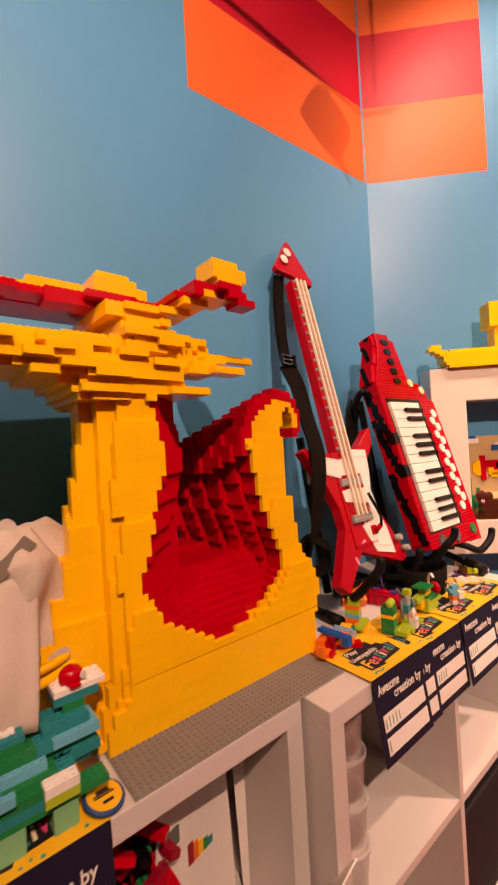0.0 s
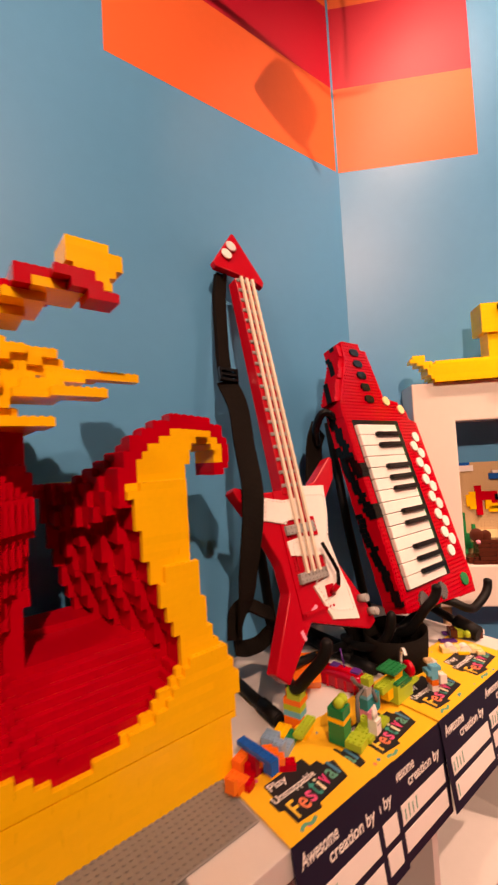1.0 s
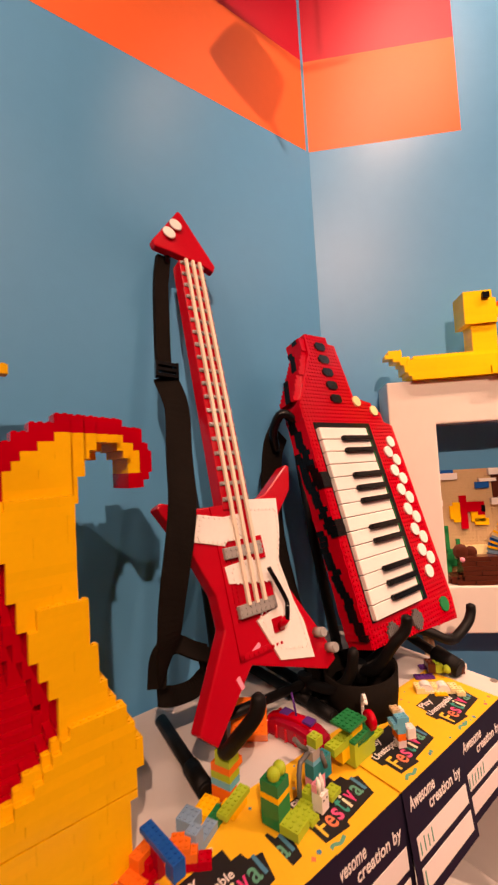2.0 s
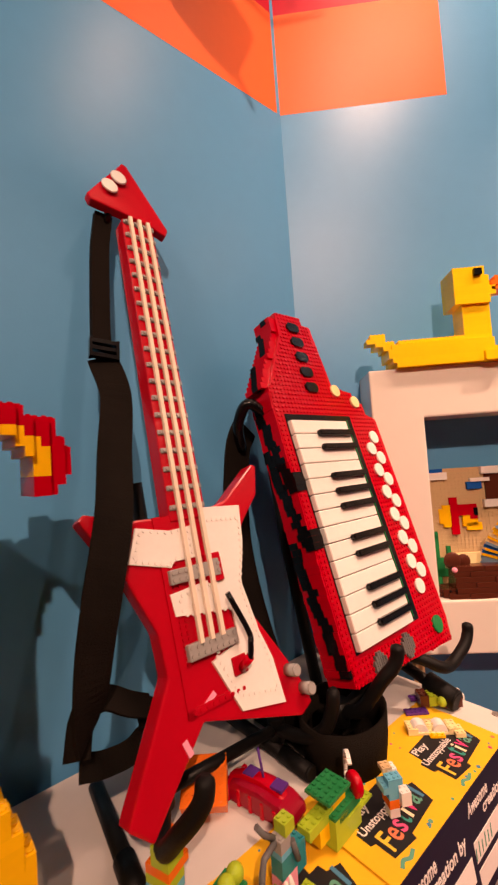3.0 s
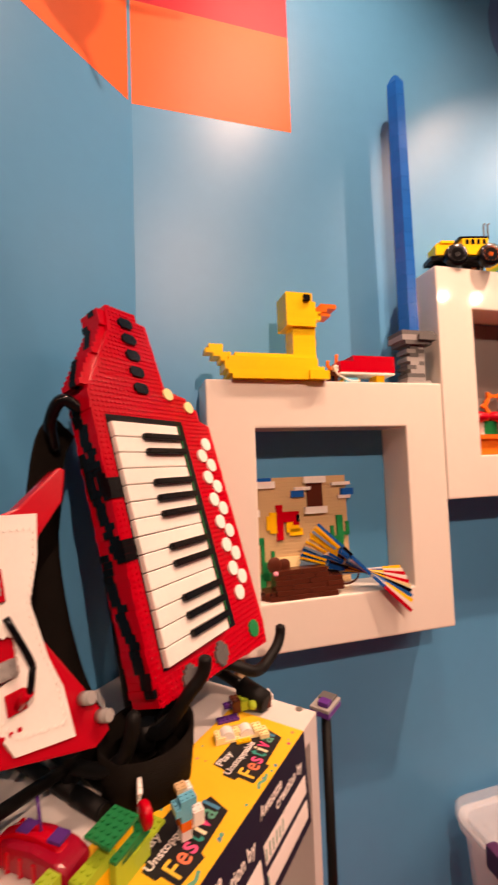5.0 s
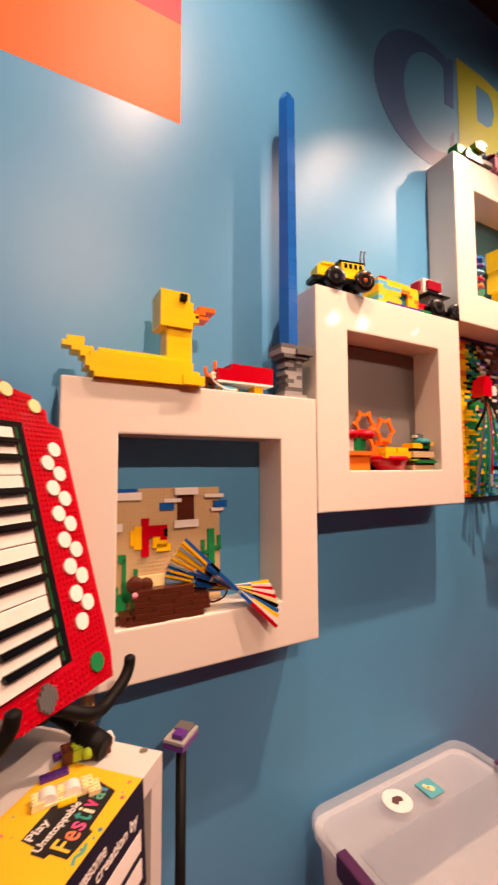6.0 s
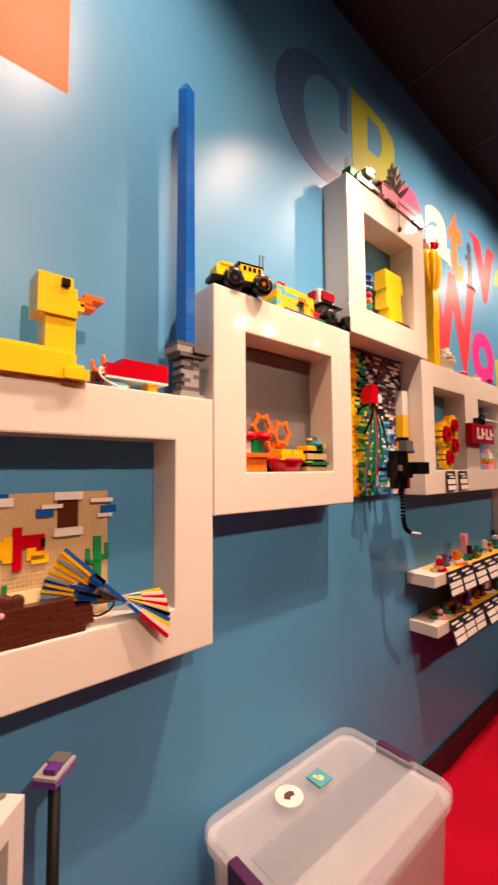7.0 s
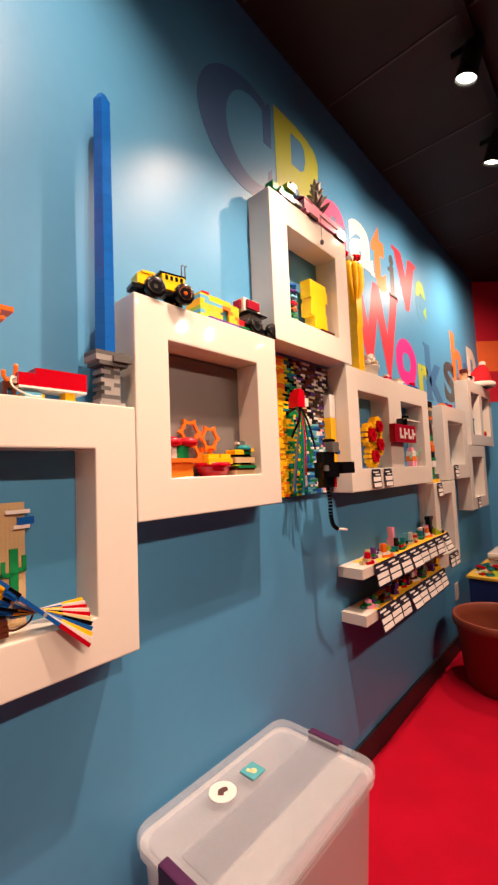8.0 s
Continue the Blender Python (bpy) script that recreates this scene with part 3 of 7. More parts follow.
def guitar():
    ob = thing("toy_brick_guitar", GUITAR, "red and white toy brick electric guitar leaning on a black stand", "guitar")
    RED, WHT, GRY = mat("plastic_guitar_red", (0.46, 0.005, 0.014), 0.22, vary=0.09, scale=9, bump=0.03, bump_scale=90), plastic("white"), plastic("grey")
    outline = [(-0.128, 0.017), (-0.106, -0.004), (-0.034, 0.066), (0.10, 0.018), (0.122, 0.026), (0.118, 0.045), (0.098, 0.085), (0.05, 0.17), (0.046, 0.195), (0.078, 0.262), (0.116, 0.30), (0.129, 0.342), (0.121, 0.346),
               (0.058, 0.298), (0.022, 0.288), (-0.03, 0.288), (-0.076, 0.289), (-0.128, 0.303), (-0.134, 0.296), (-0.093, 0.225), (-0.068, 0.165), (-0.066, 0.12)]
    part("body", slab(outline, 0.0, 0.026, 0.003), RED, ob, "glossy red brick-built guitar body")
    # bevelled steps on the body: seams of the brickwork
    bm = bmesh.new()
    bx(bm, -0.052, -0.044, -0.0025, 0.002, 0.075, 0.262)
    bx(bm, -0.052, 0.022, -0.0025, 0.002, 0.075, 0.083)
    bx(bm, -0.052, -0.03, -0.0022, 0.002, 0.262, 0.288)
    for k in range(22):
        for c in (-0.040, -0.033):
            cyl(bm, (c, 0.001, 0.125 + 0.0063 * k), (c, -0.002, 0.125 + 0.0063 * k), 0.0024, seg=8)
    for k in range(9):
        cyl(bm, (-0.044 + 0.0082 * k, 0.001, 0.079), (-0.044 + 0.0082 * k, -0.004, 0.079), 0.0024, seg=8)
    part("studs", bm, RED, ob)
    # pickguard
    for pts, nm in (([(0.016, 0.292), (0.077, 0.288), (0.069, 0.24), (0.052, 0.192), (0.062, 0.13), (0.073, 0.095), (0.077, 0.043), (0.014, 0.058), (-0.012, 0.118), (0.03, 0.128), (0.03, 0.165), (-0.046, 0.176), (-0.048, 0.20), (0.014, 0.205)], "pickguard"),
                    ([(-0.075, 0.279), (-0.034, 0.27), (-0.004, 0.272), (-0.004, 0.234), (-0.036, 0.234), (-0.04, 0.228), (-0.09, 0.242)], "pickguard")):
        bm = slab(pts, -0.0034, 0.0)
        xs, zs = [p[0] for p in pts], [p[1] for p in pts]
        cx, cz = sum(xs) / len(xs), sum(zs) / len(zs)
        for (xa, za), (xb, zb) in zip(pts, pts[1:] + pts[:1]):
            n = max(1, int(math.hypot(xb - xa, zb - za) / 0.0085))
            for k in range(n):
                x, z = xa + (xb - xa) * (k + 0.5) / n, za + (zb - za) * (k + 0.5) / n
                x, z = x + (cx - x) * 0.14, z + (cz - z) * 0.14
                cyl(bm, (x, -0.0032, z), (x, -0.0048, z), 0.0021, seg=8)
        part(nm, bm, WHT, ob, "white studded pickguard plate")
    # neck with frets and three strings
    nk = slab([(-0.03, 0.28), (0.022, 0.28), (0.039, 0.745), (-0.012, 0.745)], -0.003, 0.024, 0.002)
    part("neck", nk, RED, ob)
    for k in range(19):
        f = k / 18
        z = 0.738 - 0.442 * f
        x0 = -0.012 - 0.017 * f
        bm = bmesh.new()
        bx(bm, x0 + 0.001, x0 + 0.050, -0.0058, -0.0028, z - 0.003, z + 0.003)
        for c in (0.005, 0.019, 0.033, 0.046):
            cyl(bm, (x0 + c, -0.006, z), (x0 + c, -0.0078, z), 0.0023, seg=8)
        part("fret", bm, GRY, ob)
    for c in (0.0, 1.0, 2.0):
        bm = bmesh.new()
        bx(bm, -0.0025, 0.0025, -0.0115, -0.0065, 0, 0.603, pose(-0.0238 + 0.0145 * c, 0, 0.142) @ pose(0, 0, 0, 0, 2.15, 0))
        part("string", bm, mat("plastic_string_cream", (0.82, 0.70, 0.56), 0.3), ob, "cream plastic string")
    # head with two tuning discs
    part("headstock", slab([(0.009, 0.866), (0.016, 0.862), (0.069, 0.752), (0.062, 0.738), (0.04, 0.748), (-0.012, 0.757), (-0.056, 0.762), (-0.06, 0.773)], -0.003, 0.012, 0.003), RED, ob)
    for x, z in ((-0.024, 0.797), (-0.006, 0.822)):
        bm = bmesh.new()
        cyl(bm, (x, -0.002, z), (x, -0.007, z), 0.005, seg=12)
        lathe_y = [(0.0115, -0.0065), (0.0128, -0.0072), (0.0128, -0.0088), (0.0115, -0.0096)]
        for (r0, y0), (r1, y1) in zip(lathe_y, lathe_y[1:]):
            cyl(bm, (x, y0, z), (x, y1, z), r0, r1, 20)
        part("tuner", bm, plastic("white"), ob, "round white tuning disc")
    # bridge, pickup, lever, knobs
    bm = box(-0.041, 0.026, -0.0085, 0.0, 0.127, 0.1445, 0.0008, 1)
    stud_field(bm, -0.041, 0.1275, 8, 2, -0.0085, 8, 0.0083, None, "y")
    part("bridge", bm, GRY, ob)
    bm = box(-0.046, 0.012, -0.008, 0.0, 0.209, 0.2255, 0.0008, 1)
    stud_field(bm, -0.046, 0.209, 7, 2, -0.008, 8, 0.0083, None, "y")
    part("pickup", bm, GRY, ob)
    part("pickup_surround", box(0.004, 0.026, -0.0075, -0.0005, 0.20, 0.234, 0.001, 1), RED, ob)
    bm = box(0.007, 0.021, -0.0095, -0.006, 0.207, 0.227, 0.0006, 1)
    stud_field(bm, 0.006, 0.2085, 2, 2, -0.0095, 8, 0.0083, None, "y")
    part("pickup_end", bm, GRY, ob)
    part("jack_plate", box(0.012, 0.032, -0.0065, -0.0030, 0.094, 0.114, 0.001, 1), RED, ob)
    bm = bmesh.new()
    tube(bm, smooth_path([(0.022, -0.006, 0.1), (0.026, -0.02, 0.108), (0.03, -0.024, 0.125), (0.032, -0.022, 0.138), (0.016, -0.02, 0.185)], 5), 0.0035, 8)
    part("whammy_bar", bm, plastic("black"), ob, "black vibrato lever")
    bm = bmesh.new()
    cyl(bm, (0.023, -0.006, 0.1), (0.026, -0.022, 0.111), 0.0052, seg=12)
    part("lever_joint", bm, plastic("red"), ob)
    for x, z in ((0.094, 0.073), (0.111, 0.046)):
        bm = bmesh.new()
        cyl(bm, (x, 0, z), (x, -0.017, z), 0.0074, seg=20)
        cyl(bm, (x, -0.017, z), (x, -0.0185, z), 0.0074, 0.006, 20)
        part("knob", bm, plastic("grey"), ob, "round grey knob")
    # pale price stickers left on the lacquer
    for x, z, a in ((-0.022, 0.084, 30), (-0.058, 0.052, -70)):
        bm = bmesh.new()
        bx(bm, -0.008, 0.008, -0.0008, 0.0, -0.003, 0.003, pose(x, 0, z, 0, -a, 0))
        part("sticker", bm, plastic("pink"), ob)
    return ob


guitar()


# ---- keytar of bricks ----
KEYTAR = lw(-0.09, 0.286, 1.0, -16.7)


def keytar():
    ob = thing("toy_brick_keytar", KEYTAR, "red brick keytar with white and black keys on a stand", "keytar")
    RED = plastic("red")
    D = 0.048
    body = [(-0.134, 0.021), (0.129, 0.0), (0.137, 0.036), (0.137, 0.405), (0.11, 0.415), (0.11, 0.437), (0.086, 0.442), (0.086, 0.459), (0.05, 0.464), (0.032, 0.466), (0.023, 0.592), (0.002, 0.594), (0.002, 0.61), (-0.064, 0.608), (-0.07, 0.56), (-0.128, 0.46), (-0.134, 0.455)]
    bm = slab(body, 0.0, D)
    part("body", bm, RED, ob, "red brick-built body with studs on the face")
    # studs over the red face, clear of the keys
    bm = bmesh.new()

    for i in range(34):
        for j in range(76):
            x, z = -0.13 + i * S8, 0.006 + j * S8
            if inside(body, x, z) and inside(body, x - 0.004, z) and inside(body, x + 0.004, z) and not (-0.118 < x < 0.056 and 0.05 < z < 0.41):
                cyl(bm, (x, 0.0004, z), (x, -0.0018, z), 0.0025, seg=6)
    part("studs", bm, RED, ob, "rows of red studs", "stuff")
    part("key_bed", box(-0.1165, 0.0535, -0.0012, 0.012, 0.0555, 0.409), plastic("black"), ob, "black key bed")
    n = 14
    for k in range(n):
        z0 = 0.058 + k * 0.338 / n
        part("key", box(-0.115, 0.025, -0.010, 0.002, z0 + 0.0006, z0 + 0.338 / n - 0.0006, 0.0012, 1), plastic("white"), ob)
    for k in (1, 2, 3, 5, 6, 8, 9, 10, 12, 13):
        z0 = 0.058 + k * 0.338 / n
        part("key", slab_key(z0), plastic("black"), ob, "glossy black key")
    part("trim_strip", box(0.0335, 0.0352, -0.0028, 0.004, 0.062, 0.40), plastic("brown"), ob)
    part("trim_strip", box(0.0385, 0.0397, -0.0028, 0.004, 0.062, 0.40), plastic("green"), ob)
    for k in range(14):
        x = 0.106 if k % 2 == 0 else 0.086
        z = 0.367 - k * 0.0205 - (0.002 if k % 2 else 0)
        bm = bmesh.new()
        cyl(bm, (x, 0.0, z), (x, -0.0045, z), 0.0122, seg=20)
        part("button", bm, plastic("white"), ob, "round white button")
    for x, z in ((0.034, 0.459), (0.084, 0.439)):
        bm = bmesh.new()
        cyl(bm, (x, 0.0, z), (x, -0.0045, z), 0.0115, seg=20)
        part("button", bm, plastic("cream"), ob, "round cream button")
    bm = bmesh.new()
    cyl(bm, (0.098, 0.0, 0.034), (0.098, -0.0045, 0.034), 0.0135, seg=20)
    part("button", bm, plastic("green"), ob, "round green button")
    for k in range(5):
        z = 0.581 - 0.03 * k
        bm = slab([(-0.045, z - 0.004), (-0.04, z - 0.009), (-0.02, z - 0.009), (-0.015, z - 0.004), (-0.015, z + 0.004), (-0.02, z + 0.009), (-0.04, z + 0.009), (-0.045, z + 0.004)], -0.0045, 0.0)
        part("tuning_tile", bm, plastic("black"), ob)
    for x, z in ((-0.074, 0.03), (0.0, 0.032)):
        part("grille", grille(x, z), plastic("darkgrey"), ob, "dark grey ribbed grille")
    # courses of the long side, with black lightning strokes running towards the face
    rnd = random.Random(6)
    strokes = [(0.46, 0.29), (0.36, 0.205), (0.215, 0.03)]

    def course(x0, x1, y0, y1, z, color):
        part("brick" if color == "red" else "stripe_brick", box(x0, x1, y0, y1, z, z + 0.0094), plastic(color), ob)
    for k in range(43):
        z = 0.034 + 0.0096 * k
        out = rnd.choice((0, 0, 0.0012))
        course(-0.1362 - out, -0.128, 0.001, D - 0.001, z, "red")
        for z_hi, z_lo in strokes:
            if z_lo <= z <= z_hi:
                y = 0.004 + (z - z_lo) / (z_hi - z_lo) * 0.03 + rnd.choice((-0.003, 0, 0.003))
                course(-0.1376 - out, -0.13, max(0, y - 0.003), min(D - 0.001, y + 0.016), z, "black")
    for z in (0.20, 0.285):
        for q in range(3):
            course(-0.1385, -0.117, -0.003 - 0.001 * (q % 2), 0.014, z + 0.0096 * q, "black")
    for k in range(15):
        z = 0.455 + 0.0096 * k
        x = -0.128 + 0.064 * min(1, k / 11)
        course(x - 0.016, x + 0.02, 0.004 + 0.004 * (k // 3 % 2), D - 0.004, z, "red")
        if k % 7 != 6:
            y = 0.012 + 0.004 * (k % 7)
            course(x - 0.0175, x, y, y + 0.013, z, "black")
    return ob


def slab_key(z0):
    bm = bmesh.new()
    bx(bm, -0.064, 0.025, -0.019, -0.009, z0 - 0.0047, z0 + 0.0047)
    bmesh.ops.bevel(bm, geom=bm.edges[:], offset=0.0018, segments=2, affect="EDGES")
    return bm


def grille(x, z):
    bm = bmesh.new()
    for k in range(6):
        h = (0.008, 0.013, 0.017, 0.017, 0.013, 0.008)[k]
        bx(bm, x - 0.015 + 0.005 * k, x - 0.0108 + 0.005 * k, -0.005, 0.0, z - h, z + h)
    return bm


keytar()


# ---- festival name cards over the shelf edge ----
CARD_YELLOW = mat("card_yellow", (0.86, 0.48, 0.015), 0.55, vary=0.06, scale=12)
CARD_NAVY = mat("card_navy", (0.013, 0.012, 0.03), 0.6, vary=0.12, scale=12, spec=0.2)
CARD_WHITE = mat("card_white", (0.80, 0.76, 0.72), 0.6, vary=0.04, scale=12)
INK_BLACK = mat("ink_black", (0.012, 0.012, 0.014), 0.55)
INK_GREEN = mat("ink_green", (0.10, 0.34, 0.24), 0.6)
INKS = [mat("ink_" + n, c, 0.55) for n, c in (("yellow", (0.85, 0.55, 0.05)), ("coral", (0.82, 0.22, 0.10)), ("pink", (0.78, 0.10, 0.26)), ("teal", (0.03, 0.32, 0.26)), ("cream", (0.82, 0.74, 0.5)), ("magenta", (0.75, 0.06, 0.22)), ("green", (0.08, 0.36, 0.12)), ("blue", (0.06, 0.22, 0.36)))]


def name_card(u0, n_front, lift, tilt, w=0.148, d=0.128, seed=1):
    ob = thing("name_card", lw(u0, n_front, TOP + lift), "yellow and navy folded festival name card over the shelf edge", "name card", "festival name cards")
    rnd = random.Random(seed)
    top = part("top_flap", box(0, w, 0, d, 0, 0.0006), CARD_YELLOW, ob, "yellow printed top flap")
    blob = [(0.026, 0.016), (0.062, 0.012), (0.064, 0.018), (0.12, 0.022), (0.128, 0.052), (0.112, 0.056), (0.110, 0.066), (0.098, 0.066), (0.098, 0.082), (0.03, 0.080), (0.028, 0.06), (0.020, 0.058), (0.020, 0.04), (0.026, 0.038)]
    bm = bmesh.new()
    lo = [bm.verts.new((x, y, 0.0004)) for x, y in blob]
    hi = [bm.verts.new((x, y, 0.0008)) for x, y in blob]
    bm.faces.new(hi)
    for i in range(len(blob)):
        bm.faces.new((lo[i], lo[(i + 1) % len(blob)], hi[(i + 1) % len(blob)], hi[i]))
    part("logo_ground", bm, INK_BLACK, top)
    letters("Play", CARD_WHITE, top, 0.032, 0.06, 0.0006, 0.064, 0.078, 0.0004, flat=True)
    letters("Unstoppable", CARD_WHITE, top, 0.024, 0.092, 0.0006, 0.047, 0.060, 0.0004, flat=True)
    x = 0.032
    for k, (ch, wd) in enumerate(zip("Festival", (0.011, 0.011, 0.0095, 0.0085, 0.0045, 0.0105, 0.011, 0.0045))):
        y0 = 0.0195 + 0.0018 * k
        letters(ch, INKS[k], top, x, x + wd, 0.0006, y0, y0 + (0.024 if ch in "Ftl" else 0.021 if ch == "i" else 0.017), 0.0004, flat=True)
        x += wd + 0.0025
    for k in range(16):
        cx, cy = rnd.uniform(0.006, w - 0.006), rnd.choice((rnd.uniform(0.004, 0.014), rnd.uniform(0.088, d - 0.008), rnd.uniform(0.004, d - 0.008)))
        if 0.015 < cx < 0.135 and 0.012 < cy < 0.085:
            continue
        bm = bmesh.new()
        r = rnd.uniform(0.0014, 0.0034)
        cyl(bm, (cx, cy, 0.0004), (cx, cy, 0.0009), r, seg=rnd.choice((4, 5, 8)))
        part("confetti", bm, rnd.choice(INKS[1:]), top)
    # the squiggle beside the logo
    bm = bmesh.new()
    band(bm, smooth_path([(0.022, 0.006, 0.0008), (0.03, 0.0095, 0.0008), (0.038, 0.006, 0.0008), (0.048, 0.009, 0.0008)], 4), 0.004, 0.0004, (0, 0, 1))
    part("squiggle", bm, INKS[6], top)
    front = part("front_flap", box(0, w, -0.0006, 0, -0.125, 0.0005), CARD_NAVY, ob, "navy front flap with two white writing fields")
    front.rotation_euler = (radians(-tilt), 0, 0)
    letters("Awesome", CARD_WHITE, front, 0.01, 0.068, -0.0005, -0.026, -0.011, 0.0006)
    letters("creation by", CARD_WHITE, front, 0.05, 0.132, -0.0005, -0.046, -0.028, 0.0006)
    for z0, nm in ((-0.079, "field"), (-0.112, "field")):
        part(nm, box(0.012, w - 0.01, -0.0012, -0.0004, z0, z0 + 0.024), CARD_WHITE, front)
    for k in range(rnd.randint(4, 6)):
        part("writing", box(0.016 + k * 0.009, 0.0178 + k * 0.009, -0.0017, -0.0009, -0.075, -0.062 + 0.003 * (k % 2)), INK_GREEN, front)
    part("writing", box(0.016, 0.018, -0.0017, -0.0009, -0.108, -0.092), INK_GREEN, front)
    return ob


name_card(-0.626, 0.3815, 0.0042, 9, 0.142, seed=1)
name_card(-0.588, 0.3805, 0.0021, 7, seed=2)
name_card(-0.464, 0.3800, 0.0005, 5, seed=3)
name_card(-0.322, 0.3815, 0.0030, 8, seed=4)
name_card(-0.178, 0.3805, 0.0016, 3, seed=5)
name_card(-1.161, 0.3345, 0.0020, 6, seed=6)
CT = TOP + 0.0052     # top of the cards


# ---- guitar and keytar stands, straps ----
def uw(*pts):
    return [Vector((u, -n, z)) for u, n, z in pts]


def instrument_stand(name, u, legs, hooks, upright, label):
    ob = thing(name, lw(u, 0, 0), label, "instrument stand", "instrument stands")
    for a, b, foot in legs:
        bm = bmesh.new()
        tube(bm, uw(a, b), 0.0092, 12)
        leg = part("leg", bm, BLACK_METAL, ob)
        bm = bmesh.new()
        va, vb = uw(a, b)
        d = (vb - va).normalized()
        cyl(bm, vb - d * 0.045, vb + d * 0.004, foot, seg=16)
        cyl(bm, vb + d * 0.004, vb + d * 0.007, foot, foot * 0.8, 16)
        part("rubber_foot", bm, BLACK_FOAM, leg)
    bm = bmesh.new()
    tube(bm, uw(*upright), 0.0105, 12)
    part("upright", bm, BLACK_METAL, ob)
    for h in hooks:
        bm = bmesh.new()
        pts = smooth_path(uw(*h), 6)
        tube(bm, pts, 0.0088, 12, [0.0088] * (len(pts) - 2) + [0.0082, 0.004])
        part("padded_arm", bm, BLACK_FOAM, ob, "black foam padded arm")
    bm = bmesh.new()
    a, b = Vector(uw(hooks[0][0])[0]), Vector(uw(hooks[1][0])[0])
    tube(bm, [a, b], 0.0075, 12)
    part("yoke", bm, BLACK_METAL, ob)
    for p in (hooks[0][0], hooks[1][0]):
        bm = bmesh.new()
        v = uw(p)[0]
        cyl(bm, v + Vector((0, 0.0, -0.016)), v + Vector((0, 0, 0.016)), 0.012, seg=14)
        part("joint", bm, BLACK_METAL, ob)
    return ob


Z0 = TOP + 0.017
instrument_stand("guitar_stand", -0.39,
                 [((-0.092, 0.06, Z0 - 0.005), (-0.113, 0.225, Z0 - 0.005), 0.0115), ((0.115, 0.02, Z0 - 0.005), (0.113, 0.235, Z0 - 0.006), 0.0105)],
                 [((-0.06, 0.18, 0.965), (-0.098, 0.25, 0.975), (-0.103, 0.29, 1.012), (-0.091, 0.31, 1.042), (-0.086, 0.31, 1.063)),
                  ((0.122, 0.17, 0.945), (0.126, 0.22, 0.953), (0.130, 0.25, 0.972), (0.133, 0.264, 1.0), (0.135, 0.268, 1.03))],
                 [(0.0, 0.10, TOP + 0.01), (0.0, 0.07, 1.10), (-0.012, 0.045, 1.30)], "black tubular guitar stand with foam padded arms")
instrument_stand("keytar_stand", -0.10,
                 [((-0.14, 0.04, Z0 - 0.005), (-0.146, 0.215, Z0 - 0.006), 0.0105), ((0.115, 0.10, 0.975), (0.089, 0.304, Z0), 0.0165)],
                 [((-0.104, 0.235, 0.966), (-0.106, 0.268, 0.981), (-0.101, 0.285, 1.003), (-0.094, 0.30, 1.028), (-0.084, 0.31, 1.043), (-0.079, 0.314, 1.056), (-0.078, 0.315, 1.071)),
                  ((0.03, 0.25, 1.004), (0.046, 0.28, 0.998), (0.062, 0.30, 0.987), (0.085, 0.303, 0.981), (0.108, 0.305, 0.986), (0.133, 0.309, 1.0), (0.145, 0.31, 1.015), (0.147, 0.31, 1.031))],
                 [(-0.02, 0.12, TOP + 0.01), (-0.02, 0.07, 1.15), (-0.02, 0.03, 1.4)], "black tubular keytar stand with foam padded arms")


